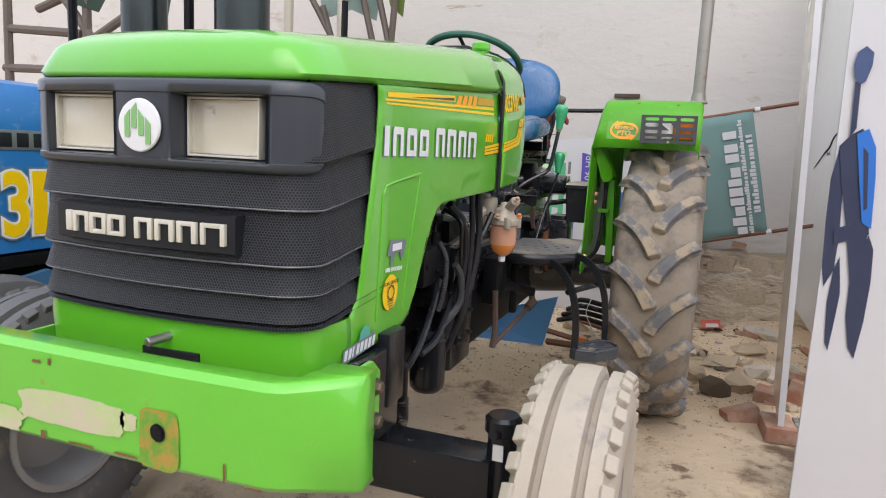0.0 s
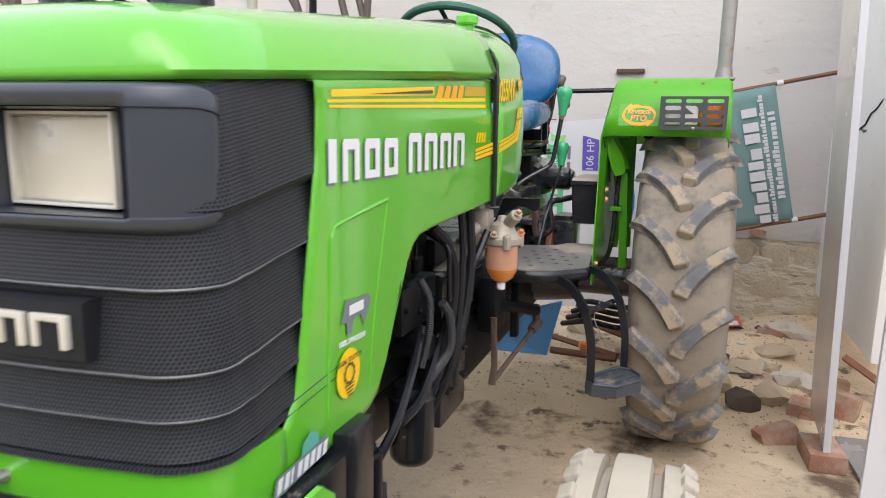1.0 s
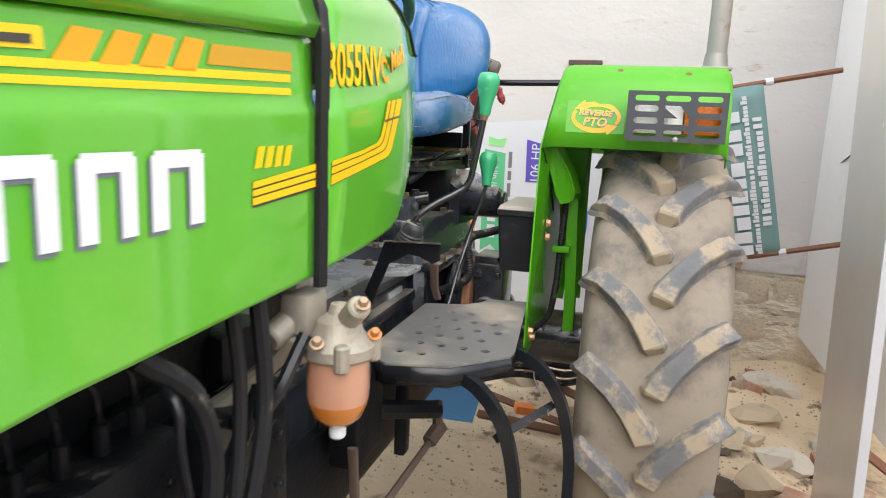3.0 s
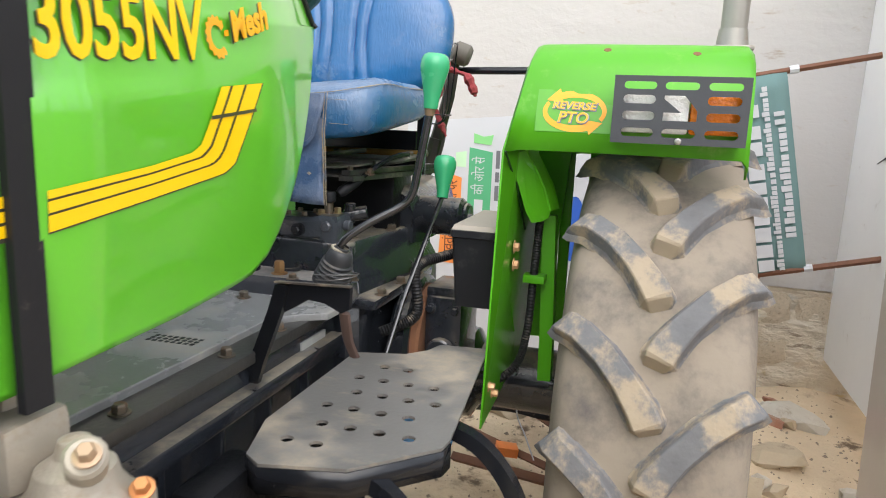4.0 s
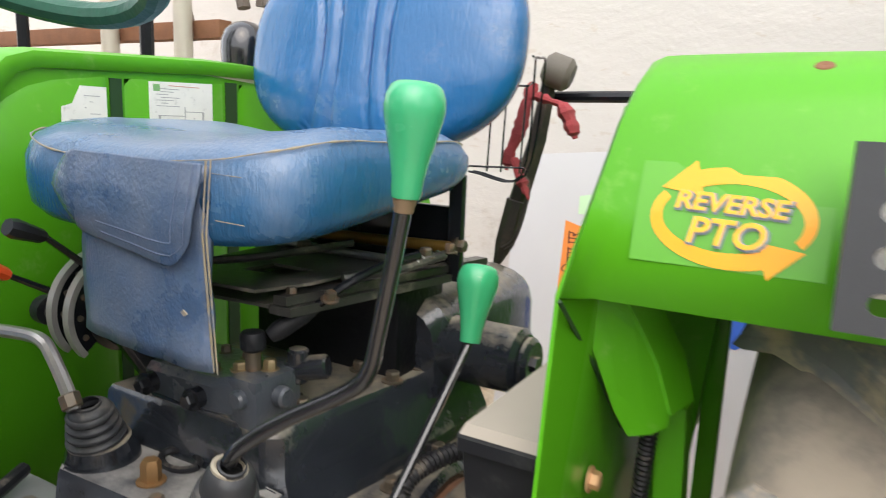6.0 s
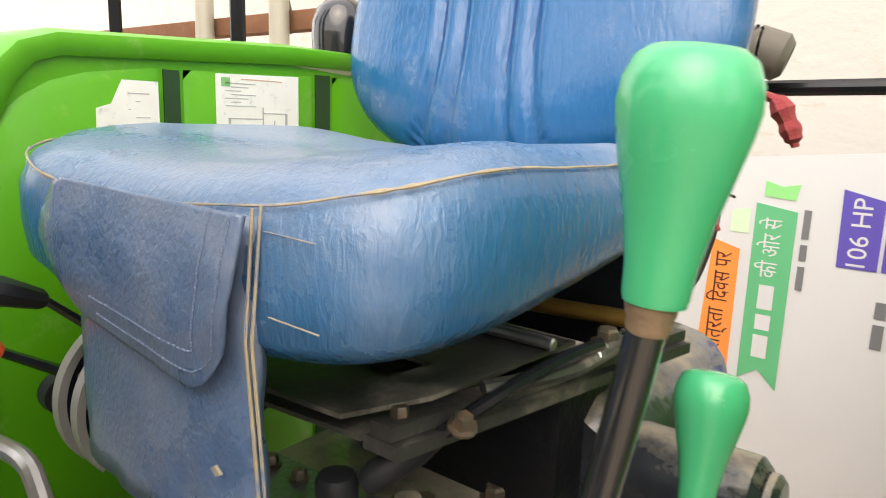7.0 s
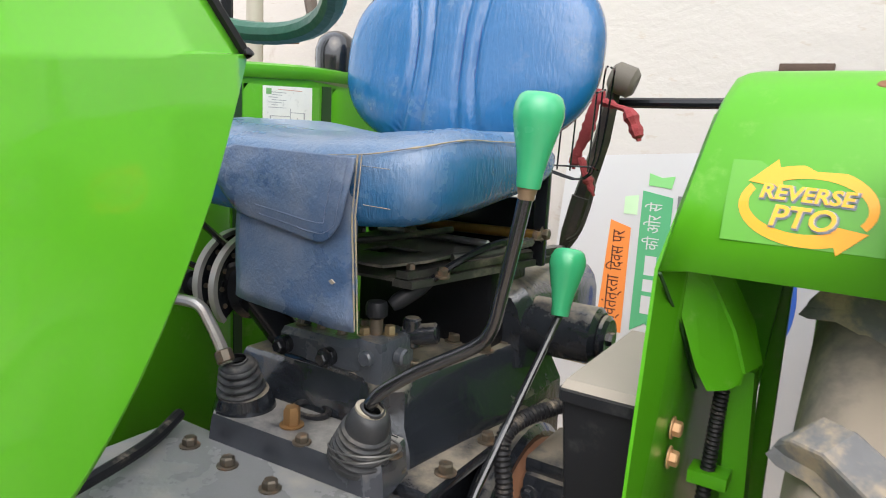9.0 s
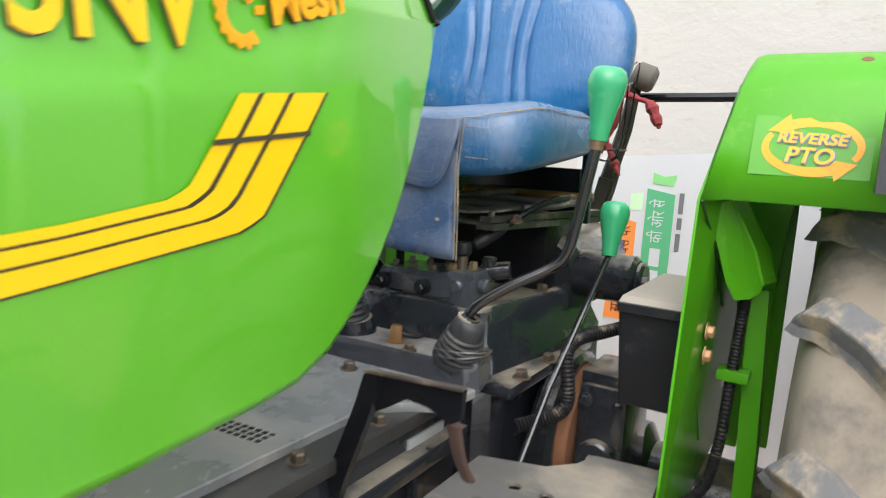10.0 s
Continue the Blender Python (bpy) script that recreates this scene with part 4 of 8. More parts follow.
def along(pts, t):
    ds = [math.dist(a, c) for a, c in zip(pts, pts[1:])]
    s = t * sum(ds)
    for (a, c), d in zip(zip(pts, pts[1:]), ds):
        if s <= d + 1e-9:
            f = s / d if d else 0
            return (a[0] + (c[0] - a[0]) * f, a[1] + (c[1] - a[1]) * f)
        s -= d
    return pts[-1]


# flank decals
def zlo(y):
    return 1.326 + 0.024 * (y + 2.18) / 0.785


def zhi(y):
    return 1.351 + 0.053 * (y + 2.18) / 0.785


def vband(v0, v1, y0, y1, m, name="stripe_decal", off=0.0015):
    lo = [(y, zlo(y) + (zhi(y) - zlo(y)) * v0) for y in (y0, (y0 + y1) / 2, y1)]
    hi = [(y, zlo(y) + (zhi(y) - zlo(y)) * v1) for y in (y0, (y0 + y1) / 2, y1)]
    return band(name, lo, hi, m, tractor, off=off)


vband(0.0, 0.15, -2.175, -1.405, YELLOW)
vband(0.28, 0.45, -2.18, -1.405, YELLOW)
vband(0.60, 1.0, -2.17, -1.76, YELLOW)
band("wedge_decal", [(-2.05, zlo(-2.05) + 0.021), (-1.77, zlo(-1.77) + 0.0275)], [(-2.05, zlo(-2.05) + 0.0215), (-1.77, zlo(-1.77) + 0.034)], DECALK, tractor, off=0.0025)
for k in range(4):
    y = -1.755 + k * 0.044
    band("slant_decal", [(y, zlo(y) + 0.018), (y + 0.034, zlo(y) + 0.019)], [(y + 0.022, zhi(y) + 0.004), (y + 0.052, zhi(y) + 0.004)], ORANGED, tractor, 4)
band("fade_decal", [(-1.57, zlo(-1.57) + 0.026), (-1.40, zlo(-1.4) + 0.028)], [(-1.56, zhi(-1.57) - 0.001), (-1.40, zhi(-1.4) - 0.004)], mat("ochre_decal", (0.62, 0.33, 0.01), 0.35, bump=0), tractor)
for y0, y1, z0, z1 in ((-2.182, -1.947, 1.219, 1.282), (-1.901, -1.590, 1.219, 1.290)):
    ws = (0.13, 0.30, 0.30, 0.30) if y0 < -2 else (0.23, 0.25, 0.25, 0.30)
    gap = 0.018
    L = y1 - y0 - 3 * gap
    y = y0
    for w in ws:
        w = w / sum(ws) * L
        for m, d, off in ((GREYD, 0.004, 0.0015), (WHITED, 0.0, 0.003)):
            b = B()
            bars = [(y, y + w, z0, z1)] if w < 0.04 else [(y, y + w * 0.30, z0, z1 - 0.004), (y + w * 0.70, y + w, z0, z1 - 0.004), (y + w * 0.06, y + w * 0.94, z1 - 0.004, z1), (y + w * 0.30, y + w * 0.70, z1 - 0.016, z1 - 0.004)]
            if w > 0.04 and y0 < -2 and y > y0 + 0.10:
                bars.append((y + w * 0.30, y + w * 0.70, z0, z0 + 0.013))
            for a0, a1, c0, c1 in bars:
                rings(b, [[on_side(q - d * 0.6, c0 - d, off), on_side(q - d * 0.6, c1 - d, off)] for q in (a0, (a0 + a1) / 2, a1)], closed=False)
            part("block_decal", b, m, tractor, smooth=0)
        y += w + gap
# lower decals on the panel and the swept decal on the cowl
for k in range(4):
    y = -1.497 + k * 0.021
    band("slant_decal", [(y, 1.266), (y + 0.015, 1.267)], [(y + 0.008, 1.290), (y + 0.023, 1.291)], YELLOW, tractor, 3)
inner, outer = [(-1.50, 1.252), (-1.345, 1.266)], [(-1.50, 1.226), (-1.345, 1.236)]


def between(v, lo, hi):
    return [(a[0] + (c[0] - a[0]) * v, a[1] + (c[1] - a[1]) * v) for a, c in zip(lo, hi)]


for v0, v1 in ((0.0, 0.30), (0.38, 0.64), (0.72, 1.0)):
    band("stripe_decal", between(v0, outer, inner), between(v1, outer, inner), YELLOW, tractor)
band("stripe_shade", between(-0.12, outer, inner), between(1.0, outer, inner), DECALK, tractor, off=0.0008)
outer = [(-1.318, 1.236), (-1.20, 1.250), (-1.075, 1.266), (-1.055, 1.275), (-0.985, 1.366)]
inner = [(-1.318, 1.268), (-1.20, 1.280), (-1.135, 1.290), (-1.120, 1.298), (-1.078, 1.357)]
for v0, v1 in ((0.0, 0.40), (0.46, 0.74), (0.80, 1.0)):
    band("swept_decal", between(v0, outer, inner), between(v1, outer, inner), YELLOW, tractor, 30)
band("swept_shade", between(-0.05, outer, inner), between(0.97, outer, inner), DECALK, tractor, 30, 0.0008)
b = B()
rings(b, [[on_side(-1.103 + 0.098 * t, 1.3225 + 0.010 * t, 0.003), on_side(-1.103 + 0.098 * t, 1.3262 + 0.010 * t, 0.003)] for t in (0, 0.5, 1)], closed=False)
part("cross_line", b, DECALK, tractor, smooth=0)
SIDE = Matrix(((0, 0, 1, 0), (1, 0, 0, 0), (0, 1, 0, 0), (0, 0, 0, 1)))
for txt, yc, zc, size, wd, m, tilt, turn in (("3055NV", -1.211, 1.399, 0.080, 0.212, YELLOW, 0.085, 0.03), ("Mesh", -0.9995, 1.4335, 0.044, 0.092, mat("amber_decal", (0.95, 0.47, 0.0), 0.3, vary=0.05, bump=0), 0.28, 0.12)):
    for k, (mm, d) in enumerate(((DECALK, 0.0016), (m, 0.0))):
        x = on_side(yc, zc)[0] + 0.003 + 0.001 * k
        lettering(txt, size, Matrix.Translation((x, yc - d, zc - d)) @ Matrix.Rotation(turn, 4, "Z") @ SIDE @ Matrix.Rotation(tilt, 4, "Z"), mm, tractor, "lettering", 0.0004, bold=0.0016, width=wd)
b = B()
rows = []
for k in range(49):
    a = radians(40 + 280 * k / 48)
    r1 = 0.0225 if (k // 2) % 2 else 0.0200
    rows.append([on_side(-1.070 + r * math.cos(a), 1.4085 + r * math.sin(a), 0.0025) for r in (0.0125, r1)])
rings(b, rows, closed=False)
part("gear_decal", b, ORANGED, tractor, smooth=0)
band("dash_decal", [(-1.055, 1.411), (-1.046, 1.413)], [(-1.055, 1.417), (-1.046, 1.419)], ORANGED, tractor, 2, 0.0025)
# stickers low on the panel: a dark plain shape, an orange disc, a white tag
STICK = [("sticker", [(-2.15, 1.000), (-2.135, 1.035), (-2.10, 1.030), (-2.06, 1.030), (-2.052, 1.022), (-2.066, 0.995), (-2.075, 0.980), (-2.085, 1.002), (-2.11, 1.000), (-2.118, 0.978), (-2.13, 0.975), (-2.132, 0.998)], GREYD),
         ("sticker_bar", [(-2.125, 1.008), (-2.125, 1.024), (-2.078, 1.024), (-2.078, 1.008)], WHITED),
         ("sticker", [(-2.128 + 0.037 * math.cos(a / 24 * 2 * math.pi), 0.915 + 0.041 * math.sin(a / 24 * 2 * math.pi)) for a in range(24)], YELLOW),
         ("sticker", [(-2.335, 0.803), (-2.328, 0.832), (-2.195, 0.842), (-2.202, 0.812)], GREYD)]
for k in range(8):
    y0 = -2.328 + 0.0165 * k
    STICK.append(("sticker_bar", [(y0, 0.808 + 0.0008 * k), (y0 + 0.005, 0.829 + 0.0008 * k), (y0 + 0.016, 0.830 + 0.0008 * k), (y0 + 0.011, 0.809 + 0.0008 * k)], WHITED))
STICK.append(("sticker", [(-2.268, 0.838), (-2.264, 0.856), (-2.244, 0.866), (-2.226, 0.858), (-2.222, 0.841)], mat("teal_decal", (0.10, 0.42, 0.33), 0.4, bump=0)))
for i, (nm, pts, m) in enumerate(STICK):
    b = B()
    prism(b, [(panel_x(max(y, -2.28), z) + 0.0022 + (0.0008 * i if i < 6 else 0.0016 + 0.0003 * i), y, z) for y, z in pts], (0.0006, 0, 0))
    part(nm, b, m, tractor, smooth=0)
lettering("100% SWADESHI", 0.0125, Matrix.Translation((panel_x(-2.115, 0.966) + 0.0035, -2.115, 0.966)) @ SIDE @ Matrix.Rotation(-0.06, 4, "Z"), WHITED, tractor, "lettering", 0.0003, bold=0.0003, width=0.088)
b = B()
rings(b, [[on_side(-2.128 + r * math.cos(2 * math.pi * k / 40), 0.915 + r * math.sin(2 * math.pi * k / 40), 0.0062) for r in (0.0135, 0.0165 if k % 4 < 2 else 0.0185)] for k in range(41)], closed=False)
part("sticker_ring", b, DECALK, tractor, smooth=0)
lettering("DUAL CLUTCH", 0.0115, Matrix.Translation((panel_x(-2.128, 0.94) + 0.0065, -2.128, 0.938)) @ SIDE, DECALK, tractor, "lettering", 0.0003)
for k in range(4):
    b = B()
    y0 = -2.128 - 0.014 + 0.003 * k
    box(b, panel_x(-2.128, 0.9) + 0.0055, panel_x(-2.128, 0.9) + 0.0062, y0, y0 + 0.030 - 0.004 * k, 0.895 - 0.006 * k, 0.897 - 0.006 * k)
    part("sticker_bar", b, DECALK, tractor)
# pressed rib round the sticker field
b = B()
tube(b, bend([on_side(-2.185, 0.86, 0), on_side(-2.178, 1.10, 0), on_side(-2.170, 1.145, 0), on_side(-2.14, 1.158, 0), on_side(-1.985, 1.178, 0)], 6), 0.0035, 6)
tube(b, [on_side(-1.985, 1.172, 0), on_side(-2.03, 1.0, 0), on_side(-2.05, 0.86, 0)], 0.0022, 6)
part("pressed_rib", b, GREEN, tractor)

# instrument panel, steering wheel, fuel cap
b = B()
rows = []
for k in (1.0, 0.5, 0.02):
    rows.append([(x * k, -0.775 - 0.02 * (1 - k) - 0.9 * max(0, 1.40 + (z - 1.40) * k - 1.46), 1.40 + (z - 1.40) * k) for x, z in [(0.276, 1.385), (0.283, 1.44), (0.262, 1.53), (0.20, 1.585), (0.10, 1.61), (-0.10, 1.61), (-0.20, 1.585), (-0.262, 1.53), (-0.283, 1.44), (-0.276, 1.385)]])
rings(b, rows, caps=False)
dash = part("instrument_panel", b, mat("grey_dash", (0.22, 0.23, 0.25), 0.4, vary=0.12, bump=0.05, grain=200, dirt=DUST, dirt_amount=0.15), tractor, "grey instrument panel")
b = B()
hexbolt(b, (0.255, -0.86, 1.525), (0.3, 0.8, 0.5), 0.008, 0.008)
part("bolt", b, BOLT, dash)
b = B()
cyl(b, (0.19, -1.05, 1.545), (0.19, -1.05, 1.602), 0.020, 20, 0.003)
cyl(b, (0.19, -1.05, 1.598), (0.19, -1.05, 1.628), 0.033, 24, 0.006)
part("fuel_cap", b, GREEN, tractor)
b = B()
box(b, -0.16, 0.12, -0.98, -0.84, 1.585, 1.632, 0.012)
part("cowl_top", b, BLACK, tractor)
SW, UW, VW = Vector((0.02, -0.63, 1.612)), Vector((1, 0, 0)), Vector((0, 0.90, -0.43)).normalized()
b = B()
ring = [SW + (UW * math.cos(2 * math.pi * k / 40) + VW * math.sin(2 * math.pi * k / 40)) * 0.205 for k in range(41)]
tube(b, ring, 0.0145, 10, caps=False)
wheel = part("steering_wheel", b, mat("green_wheel_tape", (0.018, 0.10, 0.06), 0.4, vary=0.3, scale=60, bump=0.4, grain=50), tractor, "steering wheel wrapped in dark green tape")
b = B()
for k in range(3):
    a = k * 2 * math.pi / 3 + 0.5
    tube(b, [SW, SW + (UW * math.cos(a) + VW * math.sin(a)) * 0.2], 0.008, 8)
NW = UW.cross(VW)
NW = NW if NW.z > 0 else -NW
cyl(b, SW - NW * 0.03, SW + NW * 0.02, 0.035, 20, 0.006)
tube(b, [SW, SW - NW * 0.22], 0.02, 10)
part("spokes", b, BLACK, wheel)

# engine under the bonnet
b = B()
box(b, -0.17, 0.17, -2.02, -1.30, 0.66, 1.02, 0.012)
engine = part("engine_block", b, CASTD, tractor, "black oily engine block")
for nm, q in (("cylinder_head", (-0.13, 0.13, -1.98, -1.34, 1.015, 1.14, 0.02)), ("oil_sump", (-0.14, 0.14, -1.95, -1.35, 0.50, 0.665, 0.03)), ("side_cover", (0.165, 0.20, -1.95, -1.80, 0.75, 0.97, 0.015)), ("side_cover", (0.165, 0.20, -1.75, -1.60, 0.75, 0.97, 0.015)), ("side_cover", (0.165, 0.20, -1.55, -1.40, 0.75, 0.97, 0.015)), ("bell_housing", (-0.25, 0.20, -1.32, -1.18, 0.52, 1.0, 0.02))):
    b = B()
    box(b, *q)
    part(nm, b, CASTD, engine)
b = B()
lathe(b, (0.258, -1.63, 0.505), (0, 0, 1), [(0.0, 0.0), (0.022, 0.0), (0.040, 0.006), (0.052, 0.020), (0.054, 0.034), (0.054, 0.158), (0.056, 0.160), (0.056, 0.170), (0.050, 0.174), (0.046, 0.200), (0.0, 0.202)], 28)
part("oil_filter", b, BLACKP, tractor)
b = B()
box(b, 0.18, 0.27, -1.72, -1.50, 0.84, 0.95, 0.012)
pump = part("injection_pump", b, CASTD, tractor, "black injection pump")
b = B()
cyl(b, (0.20, -1.62, 0.80), (0.30, -1.62, 0.80), 0.035, 16, 0.005)
part("governor", b, CASTD, pump)
for k in range(4):
    b = B()
    cyl(b, (0.225, -1.70 + 0.055 * k, 0.94), (0.225, -1.70 + 0.055 * k, 0.985), 0.010, 8)
    part("delivery_valve", b, CASTD, pump)
for y, z in ((-1.70, 0.90), (-1.62, 0.88), (-1.54, 0.90), (-1.58, 0.86)):
    b = B()
    hexbolt(b, (0.27, y, z), (1, 0, 0), 0.007, 0.007)
    part("pump_bolt", b, CASTD, pump)
b = B()
for k in range(4):
    y = -1.70 + 0.055 * k
    tube(b, bend([(0.225, y, 0.985), (0.23, y - 0.02, 1.04), (0.18, y - 0.06, 1.09), (0.13, y - 0.08 + 0.03 * k, 1.10)]), 0.0045, 6)
part("fuel_pipe", b, BLACKP, tractor)
b = B()
box(b, 0.20, 0.275, -1.47, -1.26, 0.52, 0.93, 0.012)
box(b, 0.27, 0.285, -1.43, -1.30, 0.60, 0.88, 0.006)
part("side_plate", b, BLACKP, tractor)
b = B()
for z in (0.62, 0.70, 0.78, 0.86):
    hexbolt(b, (0.285, -1.42, z), (1, 0, 0), 0.006, 0.006)
    hexbolt(b, (0.285, -1.31, z), (1, 0, 0), 0.006, 0.006)
pieces("plate_bolt", b, BLACKP, tractor)


def hose(name, pts, r, m, ribs=0):
    b = B()
    p = bend(pts, 8)
    if ribs:
        d = []
        for i in range(len(p) - 1):
            for k in range(4):
                d.append(p[i] + (p[i + 1] - p[i]) * k / 4)
        p = d
        tube(b, p, [r * (1.0 if i % 2 else 0.84) for i in range(len(p))], 10)
    else:
        tube(b, p, r, 8)
    return part(name, b, m, tractor)


hose("hose", [(0.30, -1.62, 1.08), (0.325, -1.56, 1.02), (0.325, -1.53, 0.92), (0.315, -1.55, 0.80), (0.28, -1.60, 0.62)], 0.013, RUBBER)
hose("braided_hose", [(0.31, -1.72, 0.98), (0.325, -1.70, 0.93), (0.325, -1.70, 0.85), (0.315, -1.72, 0.78)], 0.009, mat("braided_grey", (0.035, 0.035, 0.036), 0.5, metal=0.3, vary=0.4, scale=150, bump=0.5, grain=250), 1)
hose("braided_hose", [(0.32, -1.60, 0.90), (0.33, -1.575, 0.86), (0.33, -1.57, 0.78), (0.30, -1.62, 0.72)], 0.011, mat("clear_grey_hose", (0.04, 0.042, 0.046), 0.35, vary=0.3, bump=0.2))
hose("hose", [(0.335, -1.45, 1.11), (0.34, -1.44, 0.98), (0.335, -1.46, 0.86), (0.315, -1.50, 0.72), (0.27, -1.53, 0.60), (0.22, -1.53, 0.56)], 0.011, RUBBER)
hose("hose", [(0.325, -1.49, 1.11), (0.33, -1.48, 0.98), (0.325, -1.50, 0.80), (0.30, -1.52, 0.68), (0.22, -1.54, 0.62)], 0.009, RUBBER)
hose("corrugated_hose", [(0.25, -1.86, 0.56), (0.27, -1.92, 0.52), (0.30, -2.02, 0.545), (0.33, -2.12, 0.60)], 0.017, RUBBER, 1)
hose("corrugated_hose", [(0.27, -1.84, 0.56), (0.275, -1.85, 0.50), (0.26, -1.83, 0.46), (0.27, -1.80, 0.40)], 0.017, RUBBER, 1)
b = B()
for y, z in ((-1.98, 0.93), (-1.92, 0.82), (-1.86, 0.72)):
    cyl(b, (0.10, y, z), (0.26, y, z), 0.03, 14, 0.004)
box(b, 0.17, 0.24, -2.05, -1.86, 0.68, 1.02, 0.02)
box(b, 0.05, 0.30, -2.08, -2.02, 0.80, 1.08, 0.015)
pieces("front_cover", b, CASTD, tractor)
b = B()
tube(b, bend([(0.28, -1.75, 0.66), (0.30, -1.66, 0.70), (0.30, -1.50, 0.84), (0.31, -1.40, 0.97)]), 0.012, 8)
tube(b, bend([(0.24, -1.40, 0.90), (0.33, -1.42, 0.95), (0.36, -1.37, 1.04)]), 0.010, 8)
part("pipe", b, BLACKP, tractor)

b = B()
tube(b, bend([(0.31, -1.95, 0.66), (0.325, -1.88, 0.72), (0.32, -1.78, 0.80), (0.30, -1.68, 0.86)]), 0.010, 8)
part("pipe", b, BLACKP, tractor)
b = B()
tube(b, bend([(0.27, -1.58, 1.06), (0.33, -1.60, 1.03), (0.335, -1.60, 0.98), (0.33, -1.58, 0.90)]), 0.0055, 8)
part("thin_pipe", b, BLACKP, tractor)
b = B()
cyl(b, (0.30, -1.97, 0.60), (0.30, -1.97, 0.70), 0.034, 18, 0.006)
cyl(b, (0.30, -1.97, 0.70), (0.30, -1.97, 0.715), 0.022, 14, 0.003)
part("horn", b, CASTD, tractor)
for y0, z0 in ((-1.93, 0.86), (-1.88, 0.98), (-1.80, 1.03)):
    b = B()
    hexbolt(b, (0.26, y0, z0), (1, 0, 0), 0.012, 0.012)
    part("engine_bolt", b, STEEL, engine)

# fuel filter: cast head over an amber glass bowl
fx, fy = 0.388, -1.325
b = B()
lathe(b, (fx, fy, 1.0), (0, 0, 1), [(0.046, 0.0), (0.050, 0.004), (0.050, 0.018), (0.044, 0.024), (0.034, 0.038), (0.030, 0.052), (0.016, 0.062), (0.012, 0.075), (0.0, 0.078)], 26)
for k in range(4):
    a = k * math.pi / 2 + 0.5
    cyl(b, (fx + 0.048 * math.cos(a), fy + 0.048 * math.sin(a), 0.992), (fx + 0.048 * math.cos(a), fy + 0.048 * math.sin(a), 1.03), 0.011, 10, 0.003)
box(b, fx - 0.075, fx - 0.03, fy - 0.035, fy + 0.03, 1.03, 1.09, 0.012)
cyl(b, (fx - 0.06, fy, 1.055), (fx - 0.075, fy - 0.06, 1.03), 0.019, 14, 0.004)
cyl(b, (fx + 0.01, fy, 1.05), (fx + 0.045, fy - 0.035, 1.085), 0.016, 14, 0.003)
box(b, fx - 0.12, fx - 0.06, fy - 0.01, fy + 0.04, 1.0, 1.10, 0.006)
ff = part("fuel_filter", b, ALU, tractor, "cast aluminium fuel filter head")
BRASSB = mat("brass_bolt", (0.42, 0.30, 0.20), 0.5, metal=0.5, vary=0.3)
for at, m in (((fx + 0.050, fy - 0.038, 1.088), BRASSB), ((fx + 0.045, fy + 0.02, 1.03), mat("copper_bolt", (0.55, 0.24, 0.09), 0.45, metal=0.6, vary=0.3)), ((fx - 0.01, fy - 0.049, 1.03), BRASSB)):
    b = B()
    hexbolt(b, at, (0.3, -0.5, 0.8), 0.007, 0.009)
    part("banjo_bolt", b, m, ff)
b = B()
lathe(b, (fx, fy, 0.885), (0, 0, 1), [(0.0428, 0.052), (0.044, 0.060), (0.0445, 0.085), (0.043, 0.116)], 32)
BOWLM = mat("hazy_pink_bowl", (0.70, 0.37, 0.24), 0.14, vary=0.12, scale=14, bump=0, coat=0.8)
BOWLM.node_tree.nodes["Principled BSDF"].inputs["Transmission Weight"].default_value = 0.35
bowl = part("bowl", b, BOWLM, ff, "hazy glass bowl half full of fuel")
b = B()
lathe(b, (fx, fy, 0.885), (0, 0, 1), [(0.010, 0.012), (0.020, 0.015), (0.034, 0.028), (0.0415, 0.045), (0.0428, 0.052)], 32)
AMBER = mat("amber_fuel", (0.78, 0.27, 0.04), 0.10, vary=0.15, scale=20, bump=0, coat=0.9)
AMBER.node_tree.nodes["Principled BSDF"].inputs["Transmission Weight"].default_value = 0.4
part("fuel", b, AMBER, ff, "amber fuel in the bowl")
b = B()
cyl(b, (fx, fy, 0.878), (fx, fy, 0.900), 0.012, 12, 0.003)
part("drain_plug", b, WHITED, ff)
b = B()
tube(b, bend([(fx - 0.055, fy - 0.03, 1.03), (fx - 0.085, fy - 0.03, 0.99), (fx - 0.13, fy - 0.05, 0.945), (fx - 0.16, fy - 0.07, 0.92)]), 0.014, 10)
part("filter_pipe", b, ALU, ff)

# gearbox, shift plate, lift housing
PLATEM = mat("dusty_steel_pan", (0.080, 0.077, 0.071), 0.36, metal=0.5, vary=0.25, bump=0.15, dirt=(0.30, 0.265, 0.22), dirt_amount=0.2, dirt_scale=9)
b = B()
box(b, -0.15, 0.192, -1.25, -0.44, 0.60, 0.926, 0.02)
gearbox = part("gearbox", b, CAST, tractor, "black gearbox housing coated in dust")
b = B()
box(b, -0.15, 0.206, -1.22, -0.47, 0.922, 0.944, 0.004)
part("flange", b, PLATEM, gearbox, "dust-coated flange")
b = B()
box(b, 0.188, 0.22, -1.20, -0.46, 0.855, 0.885, 0.005)
part("ledge", b, CAST, gearbox)
for k in range(5):
    b = B()
    box(b, 0.188, 0.208, -1.16 + 0.14 * k, -1.145 + 0.14 * k, 0.62, 0.855, 0.004)
    part("rib", b, CAST, gearbox)
b = B()
cov = [(-0.14, -1.20), (0.150, -1.20), (0.153, -0.64), (0.19, -0.60), (0.235, -0.57), (0.24, -0.485), (-0.14, -0.485)]
rings(b, [[(x, y, 0.944) for x, y in cov], [(x, y, 0.955) for x, y in cov], [(x * 0.99, y, 0.957) for x, y in cov]])
cover = part("gearbox_cover", b, GREYP, tractor, "dusty grey cover plate")
